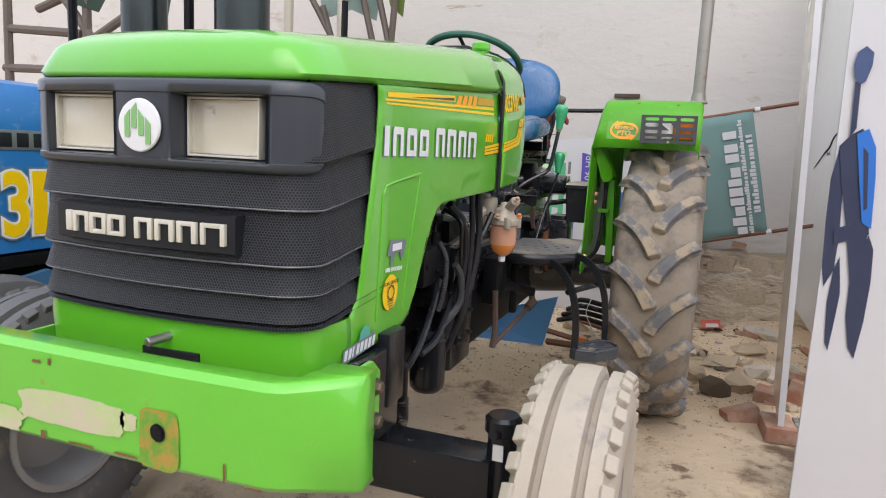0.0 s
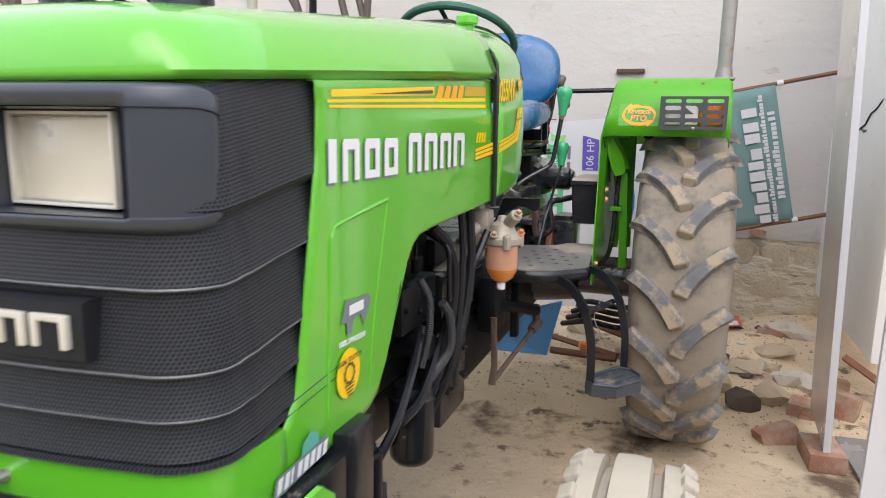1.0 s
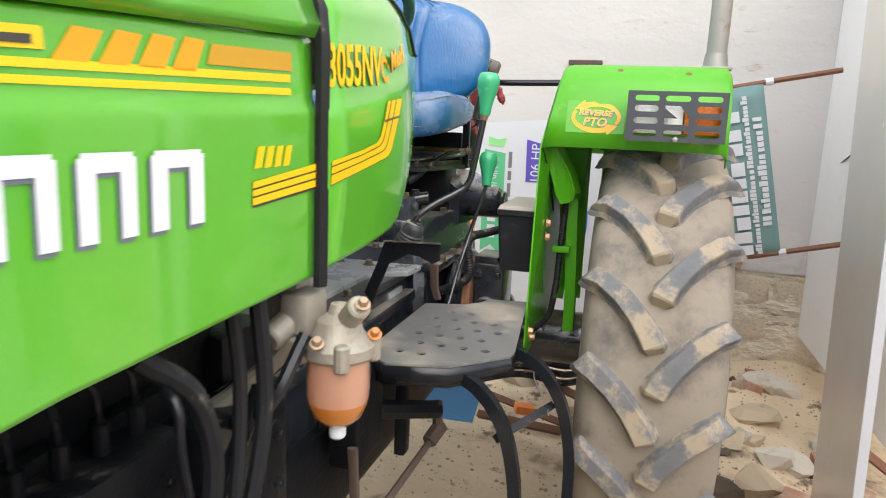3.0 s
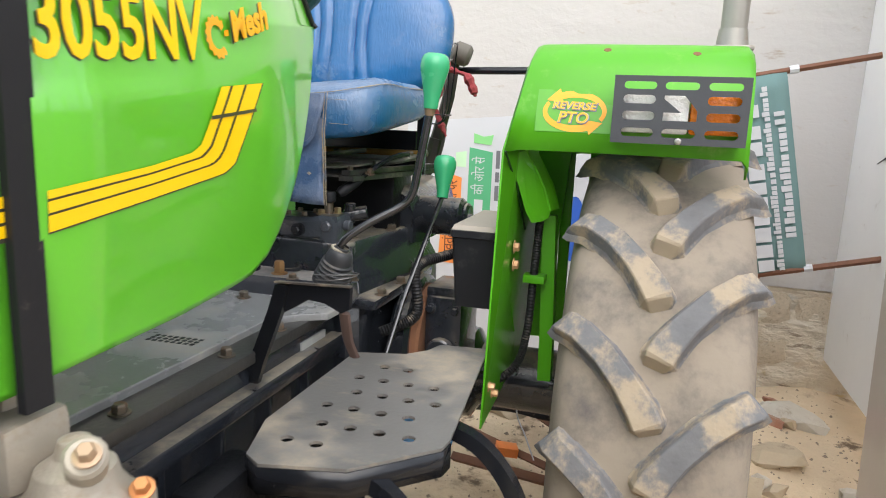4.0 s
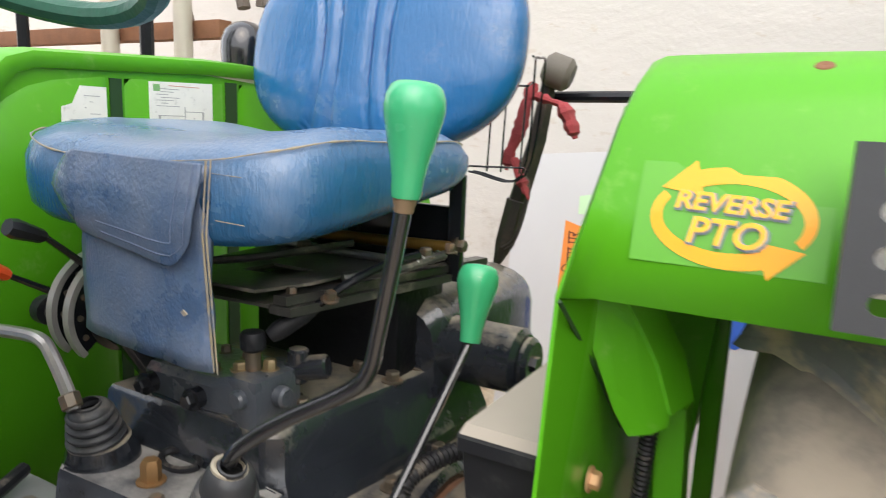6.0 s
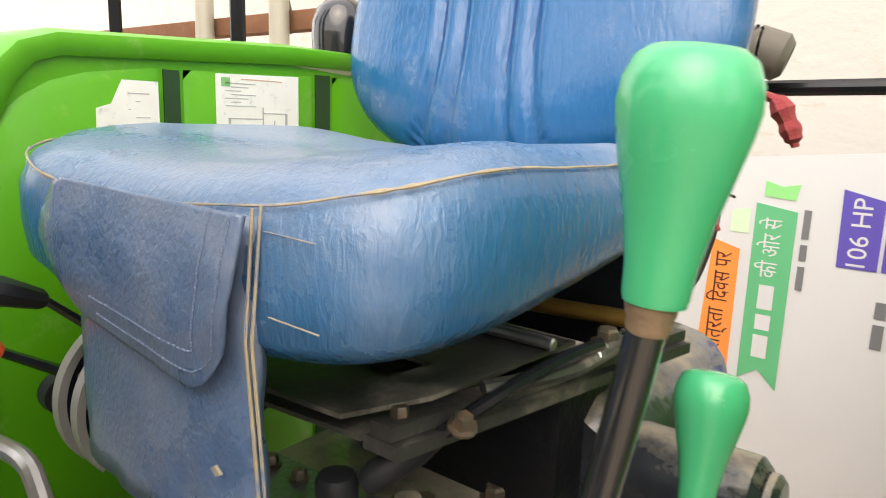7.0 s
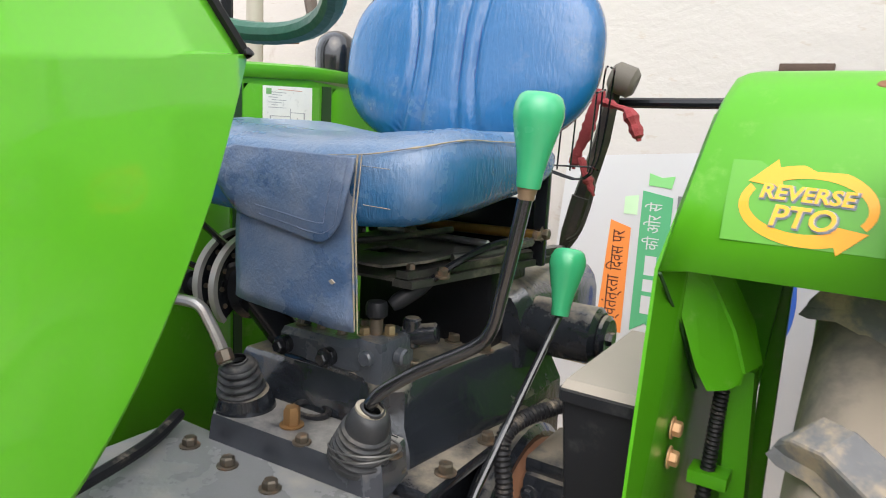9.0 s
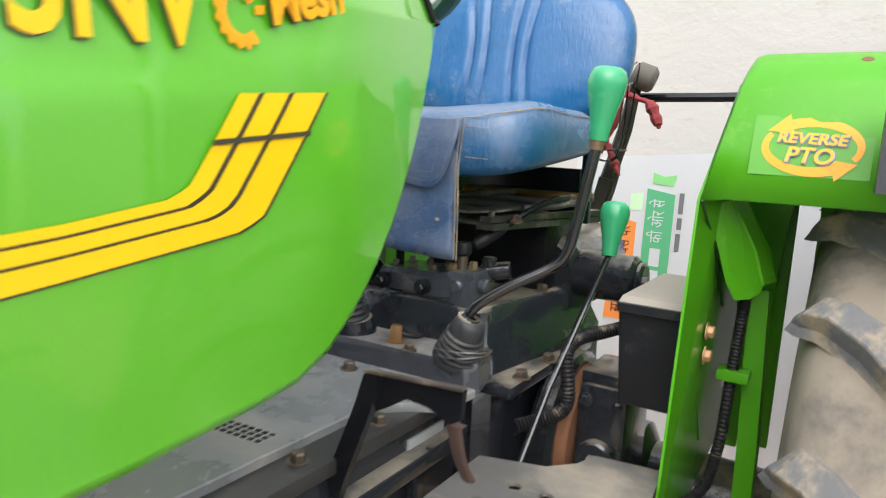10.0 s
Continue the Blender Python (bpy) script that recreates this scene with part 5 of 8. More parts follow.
for i in range(8):
    for j in range(3):
        b = B()
        x, y = 0.034 + 0.0115 * i, -0.832 + 0.012 * j + 0.0008 * i
        box(b, x, x + 0.0065, y, y + 0.007, 0.9565, 0.9578)
        part("vent_slot", b, CASTD, cover)
for x, y, z in ((0.178, -1.05, 0.944), (0.176, -0.814, 0.944), (0.182, -0.66, 0.944), (0.117, -0.545, 0.957), (-0.055, -0.532, 0.957), (0.03, -0.538, 0.957)):
    b = B()
    hexbolt(b, (x, y, z), (0, 0, 1), 0.010, 0.012)
    part("cover_bolt", b, BOLT, cover)
b = B()
tube(b, bend([(-0.02, -0.80, 0.975), (-0.05, -0.66, 0.975), (-0.085, -0.57, 0.97), (-0.12, -0.50, 0.975)]), 0.009, 8)
part("cover_hose", b, RUBBER, cover)
b = B()
deck = [(-0.052, -0.497), (0.218, -0.487), (0.232, -0.465), (0.215, -0.39), (-0.13, -0.36), (-0.11, -0.44)]
rings(b, [[(x * 1.035, y * 1.02 + 0.004, 0.948) for x, y in deck], [(x * 1.02, y * 1.012 + 0.002, 0.958) for x, y in deck], [(x * 1.005, y * 1.003, 0.978) for x, y in deck], [(x * 0.995, y, 0.988) for x, y in deck], [(x * 0.975 + 0.001, y * 0.985 - 0.006, 0.9945) for x, y in deck], [(x * 0.93 + 0.003, y * 0.965 - 0.015, 0.9945) for x, y in deck], [(x * 0.92 + 0.003, y * 0.962 - 0.016, 0.9925) for x, y in deck]])
# black base lightened and blued to hold the sky's sheen; the dust is real
DECKM = mat("sheen_black_deck", (0.045, 0.049, 0.060), 0.24, vary=0.4, scale=9, bump=0.2, grain=90, coat=0.6, spec=0.5, dirt=(0.38, 0.355, 0.325), dirt_amount=-0.28, dirt_scale=9, dirt_up=0.40, edge=1.6)
shift = part("shift_plate", b, DECKM, tractor, "glossy black shift deck under dust")
for x, y, z in ((0.226, -0.435, 0.993), (0.11, -0.482, 0.993), (0.212, -0.405, 0.955)):
    b = B()
    hexbolt(b, (x, y, z), (0, 0, 1), 0.009, 0.010)
    part("deck_bolt", b, BOLT, shift)
b = B()
hexbolt(b, (0.062, -0.452, 0.993), (0, 0, 1), 0.012, 0.026)
part("brass_plug", b, mat("worn_brass", (0.30, 0.17, 0.07), 0.5, metal=0.6, vary=0.3, bump=0.2), tractor)
b = B()
top = [(-0.10, -0.395), (0.172, -0.388), (0.194, -0.368), (0.207, -0.25), (0.232, -0.09), (0.235, 0.05), (-0.10, 0.05)]
rings(b, [[(x * 1.16, y - 0.02, 0.70) for x, y in top], [(x * 1.12, y - 0.015, 0.97) for x, y in top], [(x * 1.02, y - 0.004, 1.00) for x, y in top], [(x, y, 1.050) for x, y in top], [(x * 0.97, y * 0.985 - 0.001, 1.058) for x, y in top]])
box(b, 0.20, 0.272, -0.42, -0.02, 0.925, 0.948, 0.008)
part("lift_housing", b, CAST, tractor, "black lift housing thick with dust and grease")
for x, y, z in ((0.10, -0.21, 1.058), (0.165, -0.306, 1.058), (0.205, -0.16, 1.058), (0.14, -0.15, 1.058), (0.06, -0.12, 1.058), (0.205, -0.09, 1.058), (0.262, -0.36, 0.948), (0.262, -0.24, 0.948), (0.262, -0.12, 0.948)):
    b = B()
    hexbolt(b, (x, y, z), (0, 0, 1), 0.011, 0.013)
    part("housing_bolt", b, BOLT, tractor)
b = B()
rows = []
for y, k in ((-0.10, 0.90), (-0.075, 1.0), (0.22, 1.0), (0.26, 0.92)):
    r = []
    for j in range(13):
        a = math.pi * j / 12
        ca = math.cos(a)
        r.append((0.088 + 0.168 * k * math.copysign(abs(ca) ** 0.45, ca), y, 1.02 + 0.150 * k * max(0.0, math.sin(a)) ** 0.42))
    rows.append(r)
rings(b, rows)
part("lift_cylinder", b, CAST, tractor)
b = B()
rows = []
VX, VY, VZ = 0.030, 0.010, 0.017
for x, h, y0 in ((-0.062, 0.028, -0.392), (-0.052, 0.044, -0.402), (0.02, 0.047, -0.404), (0.07, 0.047, -0.402), (0.088, 0.052, -0.398), (0.11, 0.050, -0.39)):
    rows.append([(x, y0 + 0.008, 1.045), (x, y0, 1.052), (x, y0, 1.045 + h * 0.8), (x, y0 + 0.008, 1.045 + h), (x, -0.30, 1.045 + h), (x, -0.29, 1.045)])
rings(b, rows)
VALVEM = mat("grey_cast_valve", (0.058, 0.066, 0.080), 0.26, vary=0.25, bump=0.35, grain=140, dirt=(0.24, 0.205, 0.16), dirt_amount=0.0, dirt_scale=14, dirt_up=0.14, coat=0.6)
bmesh.ops.translate(b, verts=b.verts, vec=(VX, VY, VZ))
valve = part("hydraulic_valve", b, VALVEM, tractor, "grey cast hydraulic valve block")
b = B()
box(b, -0.055, 0.108, -0.396, -0.28, 1.030, 1.047, 0.006)
bmesh.ops.translate(b, verts=b.verts, vec=(VX, VY, VZ))
part("valve_base", b, CAST, valve)
for x in (-0.038, 0.048):
    b = B()
    cyl(b, (x, -0.40, 1.066), (x, -0.416, 1.066), 0.014, 16, 0.003)
    hexbolt(b, (x, -0.414, 1.066), (0, -1, 0), 0.010, 0.010)
    bmesh.ops.translate(b, verts=b.verts, vec=(VX, VY, VZ))
    part("valve_plug", b, BLACKP, valve)
b = B()
for x in (-0.035, 0.005, 0.045):
    for y in (-0.375, -0.32):
        hexbolt(b, (x, y, 1.090), (0, 0, 1), 0.007, 0.009)
bmesh.ops.translate(b, verts=b.verts, vec=(VX, VY, VZ))
pieces("valve_bolt", b, BOLT, valve)
b = B()
box(b, 0.085, 0.135, -0.395, -0.315, 1.03, 1.10, 0.008)
cyl(b, (0.11, -0.405, 1.075), (0.11, -0.39, 1.075), 0.012, 12, 0.003)
cyl(b, (0.135, -0.36, 1.075), (0.152, -0.36, 1.075), 0.013, 12, 0.003)
bmesh.ops.translate(b, verts=b.verts, vec=(VX, VY, VZ))
part("valve_block", b, VALVEM, valve)
b = B()
cyl(b, (0.098, -0.362, 1.098), (0.098, -0.362, 1.125), 0.010, 12, 0.002)
bmesh.ops.translate(b, verts=b.verts, vec=(VX, VY, VZ))
part("valve_stem", b, BOLT, valve)
for x, y, h in ((0.084, -0.370, 0.009), (0.114, -0.350, 0.013)):
    b = B()
    hexbolt(b, (x + VX, y + VY, 1.098 + VZ), (0, 0, 1), 0.0085, h)
    part("valve_fitting", b, mat("dull_brass_fitting", (0.30, 0.23, 0.13), 0.4, metal=0.7, vary=0.3, bump=0.1), valve)
b = B()
lathe(b, (0.098, -0.362, 1.124), (0, 0, 1), [(0.012, 0), (0.016, 0.004), (0.0165, 0.018), (0.014, 0.024), (0.0, 0.025)], 10)
bmesh.ops.translate(b, verts=b.verts, vec=(VX, VY, VZ))
part("valve_knob", b, BLACK, valve)
b = B()
cyl(b, (0.115, -0.32, 1.09), (0.165, -0.30, 1.10), 0.016, 14, 0.003)
cyl(b, (0.128, -0.315, 1.075), (0.128, -0.315, 1.12), 0.014, 12, 0.003)
bmesh.ops.translate(b, verts=b.verts, vec=(VX, VY, VZ))
part("valve_union", b, CAST, valve)
b = B()
tube(b, bend([(-0.03, -0.37, 1.09), (-0.035, -0.355, 1.14), (-0.01, -0.30, 1.19)]), 0.008, 8)
bmesh.ops.translate(b, verts=b.verts, vec=(VX, VY, VZ))
part("valve_pipe", b, BLACKP, valve)

# seat rails and pan
RAILM = mat("dusty_dark_rail", (0.075, 0.074, 0.070), 0.36, metal=0.5, vary=0.3, bump=0.2, dirt=(0.30, 0.26, 0.21), dirt_amount=0.24, dirt_scale=12, dirt_up=0.05)
rails = thing("seat_slide", (0, 0, 0), "", "")
rails.parent = tractor
for (xa, ya), (xb, yb), w, z in (((0.165, -0.345), (0.238, 0.04), 0.017, 1.19), ((-0.045, -0.345), (-0.045, 0.04), 0.017, 1.19)):
    for dz, k in ((0.0, 1.0), (0.013, 0.62)):
        b = B()
        prism(b, [(xa - w * k, ya + 0.02 * dz, z + dz), (xa + w * k, ya, z + dz), (xb + w * k, yb, z + dz), (xb - w * k, yb, z + dz)], (0, 0, 0.011))
        part("seat_rail", b, RAILM, rails)
b = B()
pan = [(-0.03, -0.375), (0.145, -0.365), (0.175, -0.30), (0.20, -0.12), (-0.03, -0.12)]
hole = [(0.055, -0.30), (0.125, -0.295), (0.135, -0.25), (0.065, -0.25)]
edg = []
for pts in (pan, hole):
    v = [b.verts.new((x, y, 1.222 + 0.10 * (y + 0.37) * 0.3)) for x, y in pts]
    edg += [b.edges.new((p, q)) for p, q in zip(v, v[1:] + v[:1])]
bmesh.ops.triangle_fill(b, edges=edg, use_beauty=True)
solid(part("pan_plate", b, PLATEM, rails, "dusty steel seat pan with cut-out", smooth=0), 0.004)
b = B()
prism(b, [(0.03, -0.36, 1.198), (0.150, -0.35, 1.198), (0.165, -0.06, 1.204), (0.03, -0.06, 1.204)], (0, 0, 0.004))
part("under_plate", b, RAILM, rails)
for x0, x1 in ((0.226, 0.248), (-0.17, -0.144)):
    b = B()
    box(b, x0, x1, -0.055, -0.045 + 0.005, 1.19, 1.35, 0.002)
    part("seat_bracket", b, BLACKP, rails)
b = B()
box(b, -0.14, 0.22, -0.04, -0.02, 1.20, 1.30, 0.004)
part("back_plate", b, BLACKP, rails)
# added block fills the dark space under the pan; its black stands for shade
b = B()
box(b, -0.07, 0.205, -0.15, -0.02, 1.05, 1.192, 0.010)
part("gap_block", b, CASTD, rails, "black block filling the dark gap under the seat")
for pts, r in (([(0.02, -0.345, 1.236), (0.08, -0.28, 1.242), (0.13, -0.16, 1.250)], 0.0055), ([(0.20, -0.27, 1.228), (0.235, -0.20, 1.232), (0.245, -0.10, 1.238)], 0.0065)):
    b = B()
    tube(b, bend(pts), r, 8)
    part("linkage_rod", b, RAILM, rails)
for at, r in (((0.02, -0.352, 1.232), 0.010), ((0.075, -0.20, 1.238), 0.011), ((0.235, -0.13, 1.238), 0.010), ((0.248, -0.085, 1.24), 0.008)):
    b = B()
    hexbolt(b, at, (0, 0, 1), r, 0.012)
    part("rail_bolt", b, BOLT, rails)
b = B()
cyl(b, (-0.02, -0.10, 1.243), (0.235, -0.06, 1.243), 0.009, 12, 0.002)
part("brass_rod", b, mat("greasy_brass", (0.42, 0.24, 0.06), 0.3, metal=0.8, vary=0.2), rails)
b = B()
cyl(b, (-0.02, -0.16, 1.235), (0.20, -0.16, 1.235), 0.006, 10, 0.002)
part("cross_rod", b, STEEL, rails)
for at, ax_, r in (((0.20, -0.295, 1.205), (0.3, -0.2, 1), 0.008), ((0.243, -0.05, 1.245), (1, 0, 0), 0.010), ((0.165, -0.325, 1.21), (0, 0, 1), 0.007)):
    b = B()
    hexbolt(b, at, ax_, r, 0.010)
    part("rail_bolt", b, BOLT, rails)
b = B()
tube(b, bend([(0.242, -0.16, 1.246), (0.234, -0.215, 1.244), (0.211, -0.27, 1.224), (0.180, -0.305, 1.192)]), 0.0058, 8)
slever = part("seat_lever", b, BLACKP, rails)
b = B()
tube(b, [(0.186, -0.296, 1.197), (0.172, -0.312, 1.184), (0.152, -0.335, 1.166), (0.146, -0.342, 1.160)], [0.006, 0.0115, 0.0125, 0.009], 12)
part("lever_grip", b, BLACK, slever)
b = B()
sp = [(0.238 + 0.007 * math.cos(k * 0.9), -0.165 + 0.0022 * k, 1.236 + 0.007 * math.sin(k * 0.9)) for k in range(36)]
tube(b, sp, 0.002, 5)
part("spring", b, STEEL, rails)

GAITERM = mat("dusty_grey_rubber", (0.040, 0.041, 0.044), 0.42, vary=0.25, bump=0.1, grain=200, spec=0.4, dirt=(0.17, 0.155, 0.135), dirt_amount=0.05, dirt_scale=20, dirt_up=0.14, edge=1.4)
LEVERM = mat("worn_glossy_black", (0.016, 0.016, 0.018), 0.16, vary=0.4, scale=30, bump=0.06, grain=60, coat=0.9, dirt=(0.30, 0.27, 0.23), dirt_amount=0.02, dirt_scale=60, edge=0.4)

# side levers
def gaiter(x, y, z0, lean, h=0.066, r0=0.048, name="gear_gaiter", folds=5, share=0.56, dome=0.36, taper=0.045):
    """Bellows boot: stacked folds, then a shoulder and a neck round the lever."""
    b = B()
    prof = [(r0 * 1.04, -0.008), (r0 * 1.06, 0.0)]
    for k in range(folds):
        r = r0 * (1.04 - taper * k)
        z, d = 0.002 + h * share * k / folds, h * share / folds
        prof += [(r * 0.84, z), (r * 0.95, z + d * 0.12), (r, z + d * 0.32), (r * 0.995, z + d * 0.55), (r * 0.93, z + d * 0.76), (r * 0.83, z + d * 0.92)]
    last, base = prof[-1][0] * 1.06, h * share
    for k in range(0, 6):
        a = k / 5 * math.pi / 2
        prof.append((0.015 + (last - 0.015) * math.cos(a), base + h * dome * math.sin(a)))
    prof += [(0.0155, h * 0.94), (0.0150, h * 0.99), (0.013, h)]
    lathe(b, (x, y, z0), lean, prof, 28)
    return part(name, b, GAITERM, tractor, "ribbed dusty grey rubber gaiter")


gaiter(0.190, -0.461, 0.996, (0.40, -0.14, 1), 0.080, 0.0385)
b = B()
tube(b, [(0.2125 + 0.0165 * math.cos(a), -0.469 + 0.0165 * math.sin(a), 1.064 - 0.005 * math.cos(a)) for a in [2 * math.pi * q / 18 for q in range(19)]], 0.0032, 6)
part("gaiter_clip", b, mat("cream_clip", (0.42, 0.37, 0.28), 0.6, vary=0.2, bump=0.1), tractor)
gaiter(-0.040, -0.452, 1.018, (0.10, -0.25, 1), 0.056, 0.034, "lever_gaiter", 4, 0.80, 0.14, 0.07)
b = B()
lathe(b, (-0.040, -0.446, 0.985), (0.05, -0.14, 1), [(0.047, 0.0), (0.046, 0.008), (0.0395, 0.026), (0.0375, 0.034), (0.03, 0.036)], 24)
part("gaiter_boss", b, CAST, tractor, "sloped black boss under the small gaiter")
b = B()
tube(b, bend([(0.210, -0.469, 1.068), (0.224, -0.462, 1.088), (0.262, -0.440, 1.118), (0.322, -0.411, 1.155), (0.341, -0.404, 1.180), (0.349, -0.401, 1.22), (0.360, -0.396, 1.29), (0.369, -0.391, 1.352)], 6), 0.0088, 12)
lever = part("gear_lever", b, LEVERM, tractor, "bent black gear lever with green knob")


def knob(at, d, k, name, parent):
    b = B()
    lathe(b, at, d, [(0.0, 0.0), (0.0148 * k, 0.0), (0.0158 * k, 0.004 * k), (0.0166 * k, 0.018 * k), (0.0205 * k, 0.040 * k), (0.0260 * k, 0.062 * k), (0.0302 * k, 0.080 * k), (0.0316 * k, 0.090 * k), (0.0306 * k, 0.101 * k), (0.0265 * k, 0.111 * k), (0.0205 * k, 0.1155 * k), (0.010 * k, 0.117 * k), (0.0, 0.1175 * k)], 28)
    return part(name, b, KNOB, parent, "glossy green plastic knob")


knob((0.369, -0.391, 1.352), (0.06, 0.04, 1), 0.93, "knob", lever)
b = B()
lathe(b, (0.3675, -0.3918, 1.338), (0.06, 0.04, 1), [(0.0092, 0.0), (0.0102, 0.003), (0.0098, 0.006), (0.0112, 0.009), (0.0118, 0.014), (0.0108, 0.016)], 14)
part("collar", b, mat("rusty_brass_collar", (0.22, 0.15, 0.09), 0.6, metal=0.4, vary=0.3, bump=0.3), lever)
b = B()
tube(b, [(0.300, -0.46, 0.80), (0.312, -0.36, 0.94), (0.330, -0.245, 1.08), (0.340, -0.187, 1.152)], 0.0058, 10)
lever2 = part("range_lever", b, LEVERM, tractor, "straight black lever with small green knob")
knob((0.340, -0.187, 1.150), (-0.03, 0.25, 1), 0.86, "knob", lever2)
b = B()
tube(b, bend([(-0.036, -0.482, 1.068), (-0.052, -0.480, 1.092), (-0.083, -0.478, 1.128), (-0.098, -0.478, 1.140), (-0.125, -0.480, 1.144), (-0.20, -0.488, 1.140), (-0.285, -0.50, 1.134)], 6), 0.0085, 10)
part("side_lever", b, mat("worn_black_chrome", (0.42, 0.40, 0.38), 0.28, metal=0.8, vary=0.4, scale=20, bump=0.1), tractor)
b = B()
cyl(b, (-0.037, -0.482, 1.070), (-0.047, -0.481, 1.086), 0.013, 8, 0.002)
part("lever_nut", b, BOLT, tractor)

b = B()
for k in range(2):
    tilt = 0.10 + 0.05 * k
    tube(b, [(0.200 + (0.045 + 0.003 * k) * math.cos(a), -0.462 + (0.042 + 0.002 * k) * math.sin(a), 1.004 + 0.005 * k + tilt * 0.05 * math.cos(a + k)) for a in [2 * math.pi * q / 28 for q in range(29)]], 0.0013, 5)
pieces("wire_loop", b, mat("grey_wire", (0.16, 0.155, 0.15), 0.4, metal=0.5, vary=0.3, bump=0), tractor, near=0.0)
b = B()
tube(b, [(0.055 + 0.030 * math.cos(a), -0.405 + 0.016 * math.sin(a), 0.998 + 0.004 * math.sin(a)) for a in [2 * math.pi * q / 24 for q in range(25)]], 0.005, 6)
part("rubber_ring", b, RUBBER, tractor)

# throttle quadrants with red and black levers
QRIM = mat("worn_silver_rim", (0.36, 0.35, 0.33), 0.35, metal=0.35, vary=0.15, scale=30, bump=0.05)
QY, QZ = -0.337, 1.145
for xq in (-0.187, -0.149):
    b = B()
    rows = []
    for k in range(25):
        a = radians(84 + 136 * k / 24)
        rows.append([(xq + dx, QY + rr * math.cos(a), QZ + rr * math.sin(a)) for dx, rr in ((0, 0.078), (0, 0.086), (0.013, 0.086), (0.013, 0.078))])
    rings(b, rows)
    quad = part("quadrant", b, QRIM, tractor)
    b = B()
    rows = []
    for k in range(25):
        a = radians(84 + 136 * k / 24)
        rows.append([(xq + dx, QY + rr * math.cos(a), QZ + rr * math.sin(a)) for dx, rr in ((0.003, 0.03), (0.003, 0.0785), (0.009, 0.0785), (0.009, 0.03))])
    rings(b, rows)
    part("quadrant_disc", b, BLACKP, quad)
    for k in range(4):
        b = B()
        a = radians(130 + 25 * k)
        cyl(b, (xq + 0.008, QY + 0.067 * math.cos(a), QZ + 0.067 * math.sin(a)), (xq + 0.0105, QY + 0.067 * math.cos(a), QZ + 0.067 * math.sin(a)), 0.0045, 8)
        part("quadrant_rivet", b, BOLT, quad)
b = B()
lathe(b, (-0.205, QY, QZ), (1, 0, 0), [(0.0, 0.0), (0.045, 0.004), (0.055, 0.02), (0.060, 0.070), (0.052, 0.083), (0.024, 0.086), (0.0, 0.087)], 28)
hub = part("quadrant_hub", b, BLACKP, tractor)
b = B()
lathe(b, (-0.135, -0.379, 1.166), (0.8, -0.6, 0), [(0.020, -0.03), (0.020, 0.0), (0.022, 0.004), (0.016, 0.008), (0.0, 0.006)], 20)
part("hub_cap", b, CASTD, hub)
b = B()
lathe(b, (-0.19, -0.395, 1.140), (-1, 0, 0), [(0.012, 0.0), (0.012, 0.03), (0.021, 0.032), (0.021, 0.05), (0.017, 0.056), (0.0, 0.057)], 18)
part("adjuster", b, BLACK, hub)
b = B()
tube(b, [(-0.13, -0.345, 1.13), (-0.05, -0.33, 1.05)], 0.028, 12)
part("hub_arm", b, BLACKP, hub)
REDP = mat("orange_red_plastic", (0.80, 0.09, 0.02), 0.35, vary=0.08, bump=0.02)
for p0, p1, p2, m in (((-0.192, -0.375, 1.155), (-0.215, -0.452, 1.202), (-0.222, -0.500, 1.228), REDP), ((-0.156, -0.35, 1.185), (-0.165, -0.430, 1.257), (-0.168, -0.474, 1.275), BLACK)):
    b = B()
    tube(b, [p0, p1], [0.012, 0.0085], 6, flat=0.5)
    lv = part("throttle_lever", b, BLACKP, tractor)
    b = B()
    d = (Vector(p2) - Vector(p1))
    tube(b, [Vector(p1), Vector(p1) + d * 0.08, Vector(p1) + d * 0.8, Vector(p2)], [0.009, 0.0125, 0.018, 0.015], 8, flat=0.75)
    part("grip", b, m, lv)

# brake housing, tool box, axle trumpets
for sgn in (1, -1):
    b = B()
    tube(b, [(sgn * 0.22, 0.0, ZR), (sgn * 0.40, 0.0, ZR), (sgn * 0.42, 0.0, ZR), (sgn * 0.72, 0.0, ZR)], [0.14, 0.12, 0.085, 0.085], 24)
    part("axle_housing", b, CAST, tractor)
b = B()
cyl(b, (0.30, -0.17, 0.80), (0.33, -0.17, 0.80), 0.135, 32, 0.006)
part("brake_disc", b, RUST, tractor)
b = B()
cyl(b, (0.26, -0.17, 0.80), (0.31, -0.17, 0.80), 0.155, 32, 0.01)
box(b, 0.33, 0.42, -0.26, -0.10, 0.72, 0.93, 0.014)
cyl(b, (0.375, -0.26, 0.80), (0.375, -0.285, 0.80), 0.035, 18, 0.004)
hexbolt(b, (0.375, -0.283, 0.80), (0, -1, 0), 0.014, 0.02)
for x, z in ((0.345, 0.90), (0.405, 0.90), (0.345, 0.74), (0.405, 0.74)):
    hexbolt(b, (x, -0.26, z), (0, -1, 0), 0.009, 0.010)
box(b, 0.33, 0.40, -0.25, -0.12, 0.925, 0.95, 0.006)
part("brake_housing", b, CAST, tractor)
b = B()
cyl(b, (0.20, -0.05, 1.088), (0.362, -0.05, 1.088), 0.049, 26, 0.008)
cyl(b, (0.358, -0.05, 1.088), (0.376, -0.05, 1.088), 0.038, 20, 0.006)
cyl(b, (0.374, -0.05, 1.088), (0.382, -0.05, 1.088), 0.012, 6)
part("lift_shaft", b, CAST, tractor)
b = B()
rows = []
